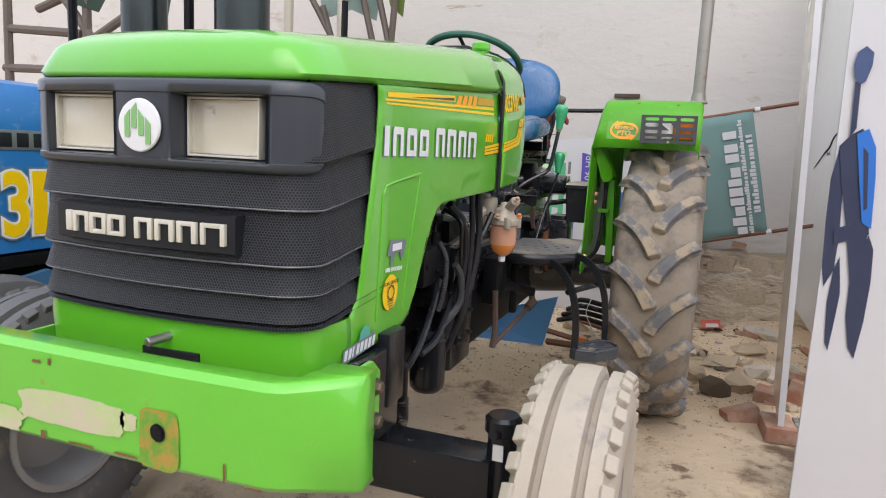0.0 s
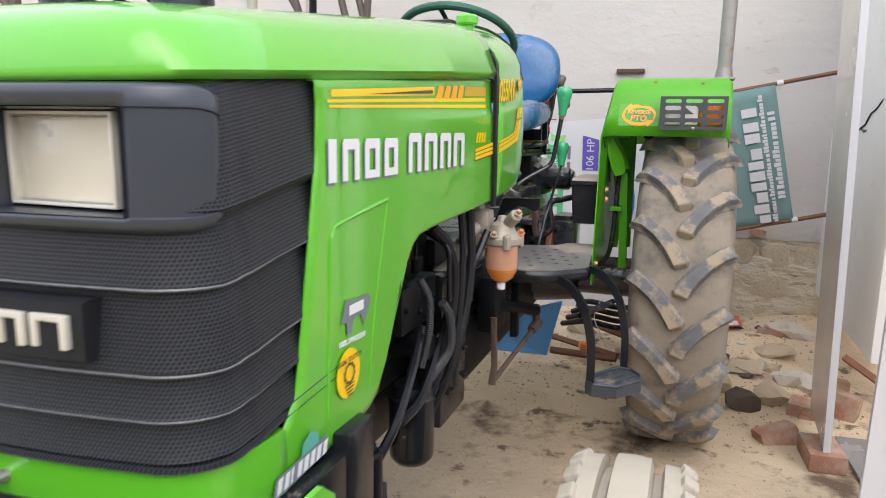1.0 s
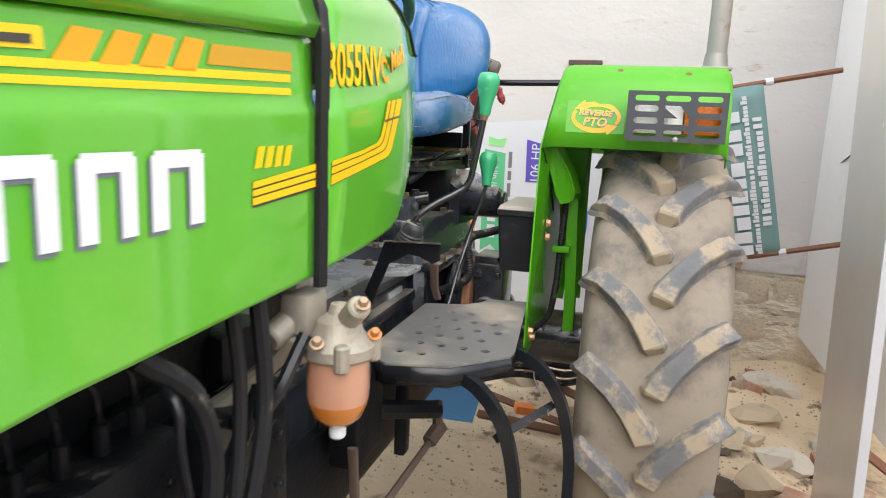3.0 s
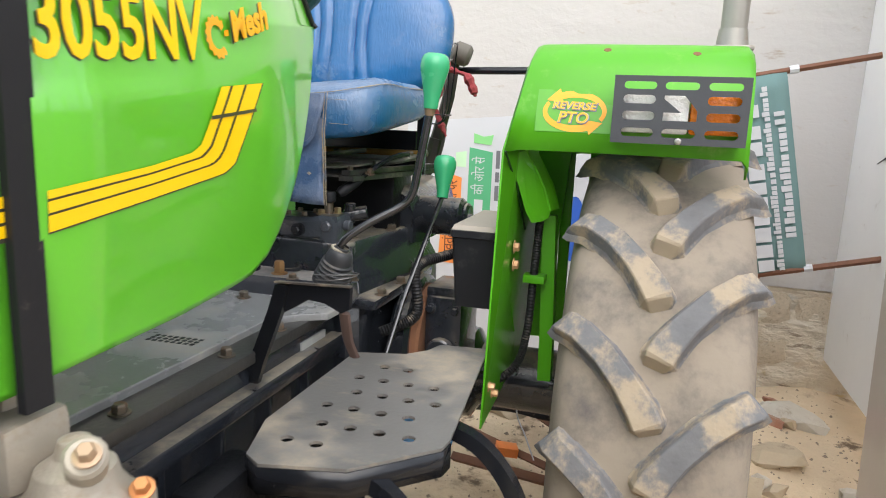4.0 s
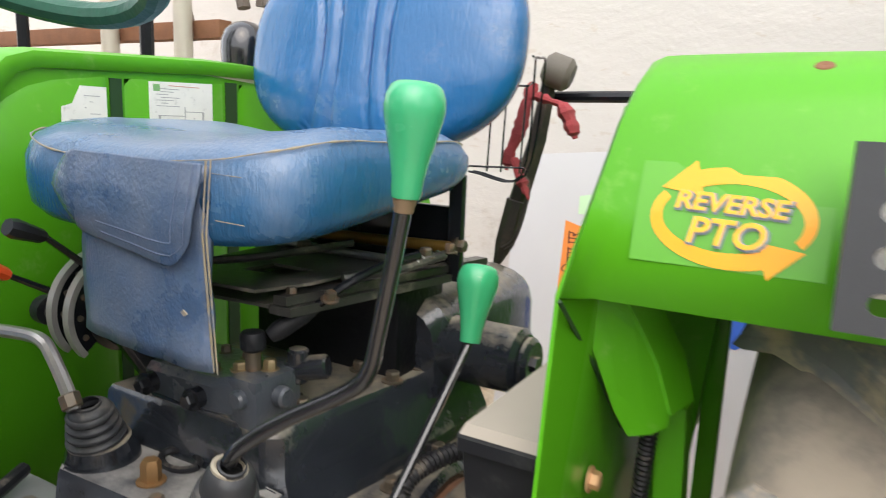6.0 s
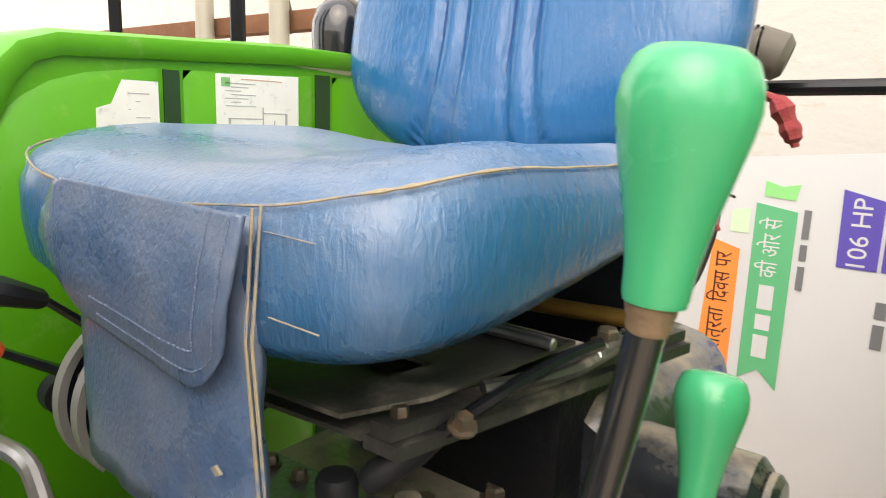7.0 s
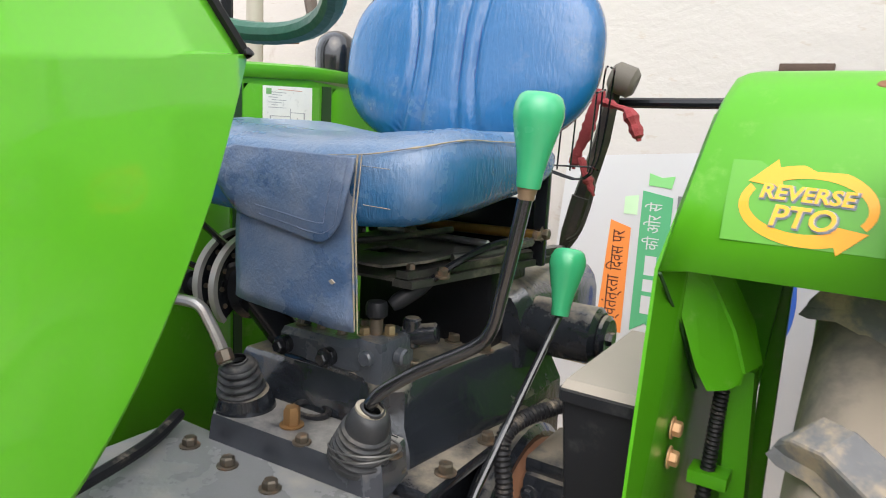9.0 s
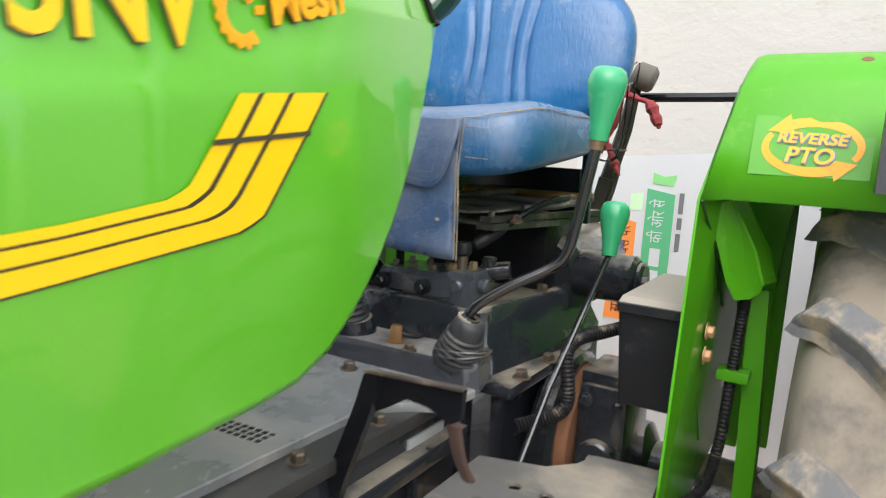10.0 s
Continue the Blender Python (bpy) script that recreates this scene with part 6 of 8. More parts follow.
for z, k in ((0.93, 0.86), (1.085, 1.0), (1.088, 1.05), (1.102, 1.05)):
    rows.append([(0.462 + 0.054 * k * sx, -0.19 + 0.145 * k * sy, z) for sx, sy in ((-1, -0.94), (-0.9, -1), (0.9, -1), (1, -0.94), (1, 0.94), (0.9, 1), (-0.9, 1), (-1, 0.94))])
rings(b, rows)
tb = part("tool_box", b, BLACK, tractor, "black plastic box with dusty lid")
b = B()
rows = [[(0.462 + 0.054 * k * sx, -0.19 + 0.145 * k * sy, z) for sx, sy in ((-1, -1), (1, -1), (1, 1), (-1, 1))] for z, k in ((1.1025, 1.0), (1.112, 0.94))]
rings(b, rows)
part("lid", b, mat("dusty_lid", (0.36, 0.32, 0.27), 0.85, vary=0.12, bump=0.1), tb)
hose("wiring_loom", [(0.26, -0.36, 0.86), (0.33, -0.32, 0.90), (0.32, -0.30, 1.0), (0.35, -0.18, 1.01), (0.42, -0.05, 1.02)], 0.013, RUBBER, 1)
hose("wiring_loom", [(0.582, -0.222, 1.17), (0.577, -0.220, 1.08), (0.572, -0.218, 0.98), (0.566, -0.222, 0.86), (0.545, -0.25, 0.78), (0.46, -0.29, 0.72)], 0.0100, RUBBER, 1)
# bracket behind the foot plate: thin cap over a folded web on a flat-bar leg
b = B()
prism(b, [(0.246, -0.786, 1.066), (0.372, -0.772, 1.068), (0.370, -0.760, 1.067), (0.250, -0.774, 1.065)], (0, 0, 0.003))
bracket = part("step_bracket", b, mat("dusty_bracket", (0.075, 0.062, 0.05), 0.5, vary=0.3, bump=0.2, dirt=(0.30, 0.24, 0.17), dirt_amount=0.3, dirt_scale=16), tractor, "dusty steel bracket plate")
b = B()
prism(b, [(0.250, -0.778, 1.066), (0.369, -0.765, 1.067), (0.366, -0.762, 1.030), (0.352, -0.762, 1.022), (0.325, -0.765, 1.036), (0.296, -0.768, 1.040), (0.268, -0.770, 1.022), (0.246, -0.774, 1.010)], (0.002, 0.006, 0))
part("bracket_web", b, BLACKP, bracket)
b = B()
rows = []
for x, y, z, w in ((0.258, -0.780, 1.064, 0.010), (0.246, -0.778, 1.02, 0.0125), (0.206, -0.771, 0.923, 0.0135), (0.15, -0.756, 0.76, 0.0135), (0.12, -0.748, 0.66, 0.0135)):
    rows.append([(x - w, y - 0.006, z), (x + w, y - 0.006, z), (x + w, y + 0.006, z), (x - w, y + 0.006, z)])
rings(b, rows)
part("bracket_leg", b, BLACKP, bracket)
b = B()
tube(b, bend([(0.355, -0.755, 1.022), (0.352, -0.74, 0.99), (0.348, -0.72, 0.96), (0.35, -0.70, 0.93)]), 0.010, 8, flat=0.5)
part("bracket_strap", b, mat("rusty_strap", (0.10, 0.062, 0.05), 0.7, vary=0.3, bump=0.2), bracket)
b = B()
box(b, 0.190, 0.196, -0.60, -0.50, 0.86, 0.90, 0.001)
part("number_tag", b, mat("grey_tag", (0.35, 0.35, 0.33), 0.6, vary=0.3, scale=40, bump=0.2), tractor)

# step plate with round holes, and the ladder below it
STEPM = mat("worn_step", (0.19, 0.182, 0.172), 0.42, metal=0.35, vary=0.25, scale=7, bump=0.15, dirt=(0.34, 0.29, 0.22), dirt_amount=0.33, dirt_scale=5)
streaks(STEPM, (0.30, 0.265, 0.21), 9, (1, 2.0, 1), 0.56, 0.72)
outer = [(0.262, -0.50), (0.36, -0.47), (0.395, -0.43), (0.41, -0.385), (0.510, -0.372), (0.552, -0.80), (0.548, -0.83), (0.445, -0.935), (0.325, -0.965), (0.295, -0.945), (0.262, -0.84)]
holes = []
for i in range(6):
    for j in range(4):
        x, y = 0.325 + j * 0.048 + (i % 2) * 0.024, -0.885 + i * 0.066
        if x < 0.50 and not (i > 4 and j > 1) and not (i == 0 and j > 1):
            holes.append((x, y))
b = B()
edges = []


def loop(pts):
    vs = [b.verts.new((x, y, 0.86)) for x, y in pts]
    for p, q in zip(vs, vs[1:] + vs[:1]):
        edges.append(b.edges.new((p, q)))


loop(outer)
for x, y in holes:
    loop([(x + 0.0105 * math.cos(a * math.pi / 5), y + 0.0105 * math.sin(a * math.pi / 5)) for a in range(10)])
bmesh.ops.triangle_fill(b, edges=edges, use_beauty=True, use_dissolve=False)
step = part("step_plate", b, STEPM, tractor, "black steel foot plate with punched holes", smooth=0)
solid(step, 0.005)
b = B()
sk = [outer[5], outer[6], outer[7], outer[8], outer[9], outer[10]]
rings(b, [[(x, y, 0.8545), (x * 1.0, y, 0.815)] for x, y in sk], closed=False)
solid(part("skirt", b, BLACKP, step), 0.004, 0)
b = B()
for y0, x0, x1 in ((-0.905, 0.41, 0.60), (-0.72, 0.50, 0.70)):
    pts = bend([(x0, y0 + 0.02, 0.838), (x0 + 0.085, y0, 0.815), (x0 + 0.145, y0 - 0.01, 0.745), (x0 + 0.175, y0 - 0.01, 0.63), (x0 + 0.18, y0 - 0.01, 0.495)], 7)
    u = Vector((0, 1, 0))
    rows = []
    for i, p in enumerate(pts):
        d = (pts[min(i + 1, len(pts) - 1)] - pts[max(0, i - 1)]).normalized()
        n = d.cross(u).normalized()
        rows.append([p + u * 0.013 + n * 0.012, p - u * 0.013 + n * 0.012, p - u * 0.013 - n * 0.012, p + u * 0.013 - n * 0.012])
    rings(b, rows)
part("ladder_bar", b, BLACKP, step)
b = B()
tube(b, [(0.545, -0.91, 0.715), (0.63, -0.73, 0.725)], 0.012, 4)
part("ladder_brace", b, BLACKP, step)
b = B()
pp = [(0.575, -0.93), (0.60, -0.955), (0.675, -0.945), (0.745, -0.855), (0.745, -0.80), (0.71, -0.755), (0.66, -0.745), (0.575, -0.87)]
prism(b, [(x, y, 0.465) for x, y in pp], (0, 0, 0.035))
pts = [(0.66 + (x - 0.66) * 0.93, -0.85 + (y + 0.85) * 0.93, 0.503) for x, y in pp]
tube(b, pts + [pts[0]], 0.005, 6)
for k in range(3):
    box(b, 0.62 + 0.035 * k, 0.632 + 0.035 * k, -0.90, -0.80, 0.499, 0.505, 0.001, turn=(0, 0, -30))
part("foot_tread", b, mat("dusty_tread", (0.06, 0.065, 0.075), 0.5, metal=0.3, vary=0.3, bump=0.2, dirt=DUST, dirt_amount=0.25, dirt_scale=12), step)
b = B()
tube(b, [(0.30, -1.06, 0.72), (0.305, -1.05, 0.56), (0.30, -1.06, 0.50)], [0.011, 0.0105, 0.013], 8, flat=0.6)
tube(b, [(0.30, -1.06, 0.505), (0.36, -0.72, 0.60)], 0.0085, 8)
cyl(b, (0.355, -0.74, 0.595), (0.37, -0.69, 0.62), 0.018, 10, 0.003)
tube(b, [(0.365, -0.70, 0.61), (0.36, -0.70, 0.68)], 0.013, 8)
part("brake_rod", b, DRUST, tractor)
b = B()
tube(b, [(0.22, -0.95, 0.74), (0.36, -0.70, 0.66)], 0.022, 8)
box(b, 0.24, 0.30, -1.04, -0.90, 0.66, 0.84, 0.01)
box(b, 0.29, 0.315, -0.80, -0.76, 0.58, 0.84, 0.004)
box(b, -0.12, 0.22, -1.2, 0.1, 0.50, 0.72, 0.03)
pieces("pedal_shaft", b, CASTD, tractor)

# fender fittings: lamp behind a slotted guard, decal, holes, canopy post
GX0, GX1, GZ0, GZ1, GY = 0.728, 0.953, 1.305, 1.422, -0.452
b = B()
cols = [GX0, GX0 + 0.017, GX0 + 0.072, GX0 + 0.086, GX0 + 0.142, GX0 + 0.157, GX0 + 0.212, GX1]
rws = [GZ0, GZ0 + 0.012, GZ0 + 0.027, GZ0 + 0.041, GZ0 + 0.056, GZ0 + 0.069, GZ0 + 0.084, GZ0 + 0.094, GZ0 + 0.107, GZ1]


def slot_plate():
    """A plate with rows of round-ended slots, filled between its outlines."""
    vs = []
    ed = []

    def lp(pts):
        v = [b.verts.new((x, GY, z)) for x, z in pts]
        for p, q in zip(v, v[1:] + v[:1]):
            ed.append(b.edges.new((p, q)))

    lp([(GX0, GZ0), (GX1, GZ0), (GX1, GZ1), (GX0, GZ1)])
    for c in (0, 1, 2):
        for r in range(4):
            x0, x1 = cols[1 + 2 * c], cols[2 + 2 * c]
            z0, z1 = rws[1 + 2 * r], rws[2 + 2 * r]
            h = (z1 - z0) / 2
            if c == 1 and r in (1, 2):
                continue
            lp([(x0 + h + h * math.cos(a), z0 + h + h * math.sin(a)) for a in [math.pi / 2 + math.pi * k / 6 for k in range(7)]] + [(x1 - h + h * math.cos(a), z0 + h + h * math.sin(a)) for a in [-math.pi / 2 + math.pi * k / 6 for k in range(7)]])
    x0, x1, z0, z1 = cols[3], cols[4], rws[3], rws[6]
    lp([(x0, z0), (x1, z0), (x1, z0 + 0.018), (x1 - 0.022, z1), (x0, z1), (x0, z1 - 0.006), (x0 + 0.030, z0 + 0.014), (x0, z0 + 0.014)])
    bmesh.ops.triangle_fill(b, edges=ed, use_beauty=True, use_dissolve=False)


slot_plate()
GUARD = mat("dark_grey_guard", (0.055, 0.058, 0.066), 0.42, vary=0.15, bump=0.06, grain=200)
guard = solid(part("lamp_guard", b, GUARD, lf, "dark grey slotted lamp guard", smooth=0), 0.004)
b = B()
box(b, GX0, GX0 + 0.003, GY + 0.002, -0.36, GZ0, GZ1)
box(b, GX1 - 0.003, GX1, GY + 0.002, -0.36, GZ0, GZ1)
pieces("guard_side", b, GUARD, guard)
b = B()
box(b, GX0 + 0.01, GX0 + 0.13, -0.43, -0.36, GZ0 + 0.018, GZ0 + 0.092, 0.006)
part("clear_lamp", b, mat("clear_prism_lens", (0.90, 0.89, 0.85), 0.12, vary=0.1, scale=40, bump=0.6, grain=160, coat=0.5), lf)
b = B()
box(b, GX0 + 0.132, GX0 + 0.226, -0.43, -0.36, GZ0 + 0.018, GZ0 + 0.092, 0.006)
part("amber_lamp", b, mat("amber_prism_lens", (0.85, 0.22, 0.01), 0.12, vary=0.15, scale=40, bump=0.6, grain=160, coat=0.5), lf)
b = B()
hexbolt(b, (GX0 + 0.115, GY, GZ0 + 0.006), (0, -1, 0), 0.004, 0.004)
part("guard_screw", b, STEEL, guard)


def face(x, z, off=0.0):
    """A point on the sloping front face of the left fender."""
    y = lerp(z, [(1.28, -0.372), (1.36, -0.352), (1.43, -0.325)])
    return (x, y - 0.003 - off, z)


def fmat(x, z, off):
    p = face(x, z, off)
    n = Vector((0, -0.96, 0.27)).normalized()
    up = Vector((0, 0.27, 0.96)).normalized()
    return Matrix(((1, 0, 0, p[0]), (0, up.y, n.y, p[1]), (0, up.z, n.z, p[2]), (0, 0, 0, 1)))


b = B()
rings(b, [[face(0.577, z), face(0.65, z), face(0.722, z)] for z in (1.318, 1.36, 1.399)], closed=False)
part("sticker_film", b, mat("sticker_film_green", (0.090, 0.348, 0.015), 0.36, vary=0.05, bump=0), lf)
for s0, s1 in ((-28, 118), (152, 298)):
    b = B()
    rows = []
    for k in range(17):
        t = k / 16
        a = radians(s0 + (s1 - s0) * t)
        w = 0.0075 + 0.006 * t
        c = (0.651 + 0.057 * math.cos(a), 1.358 + 0.033 * math.sin(a))
        nrm = Vector((math.cos(a) / 0.057, math.sin(a) / 0.033)).normalized()
        rows.append([face(c[0] - nrm.x * w * 0.5, c[1] - nrm.y * w * 0.5, 0.001), face(c[0] + nrm.x * w * 0.5, c[1] + nrm.y * w * 0.5, 0.001)])
    rings(b, rows, closed=False)
    tang = Vector((-nrm.y, nrm.x))
    tip = Vector(c) + tang * 0.030
    b.faces.new([b.verts.new(face(q.x, q.y, 0.0012)) for q in (Vector(c) - nrm * 0.014, tip, Vector(c) + nrm * 0.015)])
    part("arrow_decal", b, ORANGED, lf, smooth=0)
SILVERL = mat("pale_grey_lettering", (0.42, 0.44, 0.44), 0.35, vary=0.05, bump=0)
GOLDL = mat("gold_lettering", (0.90, 0.45, 0.02), 0.4, bump=0)
for txt, z, size, wd in (("REVERSE", 1.3685, 0.0205, 0.082), ("PTO", 1.3455, 0.030, 0.056)):
    for k, (mm, d, o, g) in enumerate(((GREYD, 0.0012, 0.0016, 0.003), (SILVERL, 0.0003, 0.0008, 0.0015), (GOLDL, 0.0, 0.0005, 0.0))):
        m_ = fmat(0.650 + d, z - d, 0.002 + 0.0007 * k) @ Matrix.Rotation(-0.03, 4, "Z") @ Matrix(((1, 0.16, 0, 0), (0, 1, 0, 0), (0, 0, 1, 0), (0, 0, 0, 1)))
        lettering(txt, size, m_, mm, lf, "lettering", 0.0002, bold=o, width=wd + g)
b = B()
for x, y, z in ((0.700, -0.2895, 1.4803), (0.867, -0.2996, 1.4743)):
    lathe(b, (x, y, z), (0, -0.49, 0.87), [(0.0085, -0.001), (0.007, 0.0010), (0.004, 0.0010), (0.0, 0.0004)], 16)
pieces("fender_hole", b, RUST, lf)
b = B()
for z in (1.068, 1.029):
    hexbolt(b, (0.5365, -0.285, z), (1, 0, 0), 0.010, 0.010)
for y, z in ((-0.40, 0.79), (-0.36, 0.76)):
    hexbolt(b, (0.521, y, z), (1, 0, 0), 0.008, 0.012)
pieces("fender_bolt", b, mat("coppery_bolt", (0.62, 0.38, 0.20), 0.45, metal=0.4, vary=0.25, bump=0.1), lf)
b = B()
gus = [(0.530, -0.340, 1.258), (0.540, -0.325, 1.272), (0.548, -0.290, 1.276), (0.570, -0.284, 1.238), (0.589, -0.276, 1.200), (0.604, -0.268, 1.150), (0.602, -0.268, 1.134), (0.590, -0.272, 1.126), (0.570, -0.280, 1.122), (0.556, -0.290, 1.150)]
prism(b, gus, (0.002, 0.005, 0))
prism(b, [gus[2], gus[3], gus[4], gus[5], tuple(Vector(gus[5]) + Vector((0.012, 0.05, 0.0))), tuple(Vector(gus[4]) + Vector((0.012, 0.06, 0.0))), tuple(Vector(gus[2]) + Vector((0.012, 0.06, 0.0)))], (0.004, 0.0, 0))
part("gusset", b, GREEN2, lf, "folded green gusset plate")
b = B()
rows = [[(x, -0.20, z), (x + 0.030, -0.196, z), (x + 0.032, -0.172, z), (x + 0.002, -0.176, z)] for x, z in ((0.580, 1.13), (0.586, 1.0), (0.592, 0.86), (0.594, 0.74))]
rings(b, rows)
part("stay", b, GREEN2, lf)
b = B()
box(b, 0.551, 0.600, -0.236, -0.198, 0.979, 0.997, 0.002)
part("hose_clip", b, GREEN2, lf)
b = B()
tube(b, [(0.526, -0.385, 1.276), (0.5405, -0.315, 1.20), (0.543, -0.20, 1.095)], 0.0022, 5)
pieces("fold_gap", b, GAPM, lf)
b = B()
tube(b, [(0.521, -0.34, 0.98), (0.5215, -0.24, 0.93), (0.5215, -0.16, 0.84)], 0.006, 6, flat=0.4)
part("pressed_rib", b, GREEN2, lf)
b = B()
cyl(b, (0.944, -0.10, 1.500), (0.952, -0.10, 3.2), 0.027, 20)
box(b, 0.905, 0.985, -0.14, -0.06, 1.500, 1.509, 0.002)
tube(b, [(0.944, -0.10, 1.505), (0.944, -0.10, 1.545)], [0.034, 0.029], 12)
post = part("canopy_post", b, mat("dull_grey_post", (0.33, 0.31, 0.28), 0.45, metal=0.6, vary=0.2, scale=9, bump=0.1, dirt=(0.28, 0.17, 0.09), dirt_amount=0.15, dirt_scale=14), tractor)
# far fender: dark gaps between its pressed panels, paper stickers, black lamp
FXR = -0.345
for y0, y1, z0, z1 in ((-0.206, -0.184, 0.84, 1.476), (0.042, 0.071, 0.84, 1.486)):
    b = B()
    box(b, FXR, FXR + 0.0025, y0, y1, z0, z1)
    part("panel_gap", b, GAPM, rf)
for y0, y1 in ((-0.470, -0.212), (-0.178, 0.036), (0.077, 0.70)):
    b = B()
    rows = []
    for y in [y0, y0 + 0.012] + ([-0.44, -0.42, -0.40, -0.37, -0.34, -0.30] if y0 < -0.4 else []) + [y1 - 0.012, y1]:
        e = 0.0 if y in (y0, y1) else 0.006
        zt_ = 1.474 + 0.026 * max(0, y + 0.3) if y > -0.25 else lerp(y, [(-0.47, 1.20), (-0.455, 1.29), (-0.44, 1.335), (-0.42, 1.38), (-0.40, 1.408), (-0.37, 1.436), (-0.34, 1.454), (-0.30, 1.466), (-0.25, 1.474)])
        rows.append([(FXR + e * k, y, z) for k, z in ((0, 0.80), (1, 0.812), (1, zt_ - 0.012), (0, zt_))])
    rings(b, rows, closed=False)
    part("pressed_panel", b, GREEN2, rf)
PRINTG = mat("faded_grey_print", (0.40, 0.40, 0.37), 0.6, vary=0.2, scale=60, bump=0)
PAPER = mat("worn_paper_label", (0.80, 0.80, 0.72), 0.7, vary=0.08, scale=30, bump=0.05, dirt=(0.45, 0.46, 0.40), dirt_amount=0.12, dirt_scale=70)
for y0, y1, z0, z1 in ((-0.296, -0.217, 1.36, 1.460), (-0.136, 0.003, 1.38, 1.480)):
    b = B()
    if y0 < -0.2:
        ol = [(y0 + 0.034, z1), (y1, z1), (y1, z0), (y0, z0), (y0 + 0.002, z0 + 0.066), (y0 + 0.02, z1 - 0.028)]
    else:
        ol = [(y0, z1 - 0.004), (y1, z1), (y1, z0), (y0, z0)]
    prism(b, [(FXR + 0.0075, y, z) for y, z in ol], (0.0012, 0, 0))
    st = part("paper_label", b, PAPER, rf, smooth=0)
    small = y0 < -0.2
    for k in range(7):
        b = B()
        ya = y0 + 0.014 + 0.009 * (k % 2) + (0.026 if small and k < 4 else 0)
        yb = (y1 if small else y0 + 0.075) - 0.012 - 0.012 * (k % 3)
        zk = z1 - 0.016 - k * (0.0095 if small else 0.005)
        box(b, FXR + 0.0086, FXR + 0.0090, ya, yb, zk, zk + 0.0013)
        part("print_bar", b, PRINTG, st)
    if not small:
        # line drawing: a low outline with cells, and a green corner mark
        for ya, yb, za, zb in ((-0.118, -0.114, 1.392, 1.418), (-0.118, -0.020, 1.392, 1.3935), (-0.022, -0.018, 1.392, 1.426), (-0.118, -0.060, 1.417, 1.4185), (-0.062, -0.060, 1.400, 1.434), (-0.060, -0.020, 1.425, 1.4265), (-0.096, -0.094, 1.392, 1.410), (-0.042, -0.040, 1.392, 1.416), (-0.100, -0.045, 1.404, 1.4055)):
            b = B()
            box(b, FXR + 0.0086, FXR + 0.0090, ya, yb, za, zb)
            part("drawing_line", b, PRINTG, st)
        b = B()
        box(b, FXR + 0.0086, FXR + 0.0090, y0 + 0.008, y0 + 0.022, z1 - 0.020, z1 - 0.008)
        part("corner_mark", b, EMG, st)
        b = B()
        box(b, FXR + 0.0086, FXR + 0.0090, y0 + 0.040, y1 - 0.030, z1 - 0.010, z1 - 0.0085)
        part("heading_bar", b, mat("faded_red_print", (0.62, 0.36, 0.26), 0.6, vary=0.1, bump=0), st)
b = B()
lathe(b, (-0.40, 0.15, 1.525), (0, 0, 1), [(0.048, 0.0), (0.050, 0.03), (0.049, 0.052), (0.041, 0.075), (0.024, 0.090), (0.0, 0.095)], 28)
part("work_lamp", b, mat("glossy_black_lamp", (0.012, 0.012, 0.014), 0.12, vary=0.2, bump=0.01, coat=0.6), rf, "glossy black round lamp")

# seat
def superring(cx, cy, a, c, n, z, k=40):
    out = []
    for i in range(k):
        t = 2 * math.pi * i / k
        ct, st = math.cos(t), math.sin(t)
        out.append((cx + a * math.copysign(abs(ct) ** (2 / n), ct), cy + c * math.copysign(abs(st) ** (2 / n), st), z))
    return out


SCX, SCY = 0.012, -0.224


def crown(x, y):
    """The cushion's top: raised sides, a dip in the middle, a roll at the front."""
    u, v = (x - SCX) / 0.258, (y - SCY) / 0.226
    return 0.016 * u * u - 0.020 * (1 - u * u) * (1 if v > -0.3 else 0.7) - 0.012 * max(0, -v - 0.5) + 0.003 * noise.noise((x * 14, y * 14, 1))


def under(x, y):
    """How far the cushion's underside lifts: a little at the front corners, more towards the rear."""
    u, t = (x - SCX) / 0.258, max(0.0, min(1.0, (y - SCY + 0.19) / 0.36))
    return 0.012 + 0.042 * t + 0.014 * abs(u) ** 3


b = B()
rows = []
for z, k, n in ((1.270, 0.55, 3.0), (1.268, 0.88, 4.0), (1.271, 0.945, 4.6), (1.284, 0.985, 5), (1.32, 1.0, 5), (1.358, 0.998, 5), (1.380, 0.975, 4.8), (1.386, 0.965, 4.6), (1.400, 0.92, 3.6), (1.408, 0.84, 3.4), (1.412, 0.66, 3), (1.413, 0.42, 2.6), (1.413, 0.18, 2.2), (1.413, 0.01, 2)):
    r = superring(SCX, SCY, 0.258 * k, 0.226 * k, n, z, 64)
    f = max(0.0, min(1.0, (z - 1.30) / 0.09))
    lowf = max(0.0, min(1.0, (1.375 - z) / 0.09))
    rows.append([(x, y, zz + crown(x, y) * f + under(x, y) * lowf) for x, y, zz in r])
rings(b, rows)
seat = thing("seat", (0, 0, 0), "", "")
seat.parent = tractor
cushion = part("cushion", b, BLUEV, seat, "worn blue vinyl cushion", smooth=70)
b = B()
pr = superring(SCX, SCY, 0.258 * 0.973, 0.226 * 0.973, 4.6, 1.386, 96)
tube(b, [(x, y - 0.002 if y < SCY else y, z + crown(x, y) * 0.95 + 0.0005) for x, y, z in pr] + [(pr[0][0], pr[0][1], pr[0][2] + crown(*pr[0][:2]))], [0.0008 + 0.0016 * abs(noise.noise((i * 0.6, 0, 0))) for i in range(97)], 6, caps=False)
part("piping", b, PIPING, cushion)
b = B()
rows = []
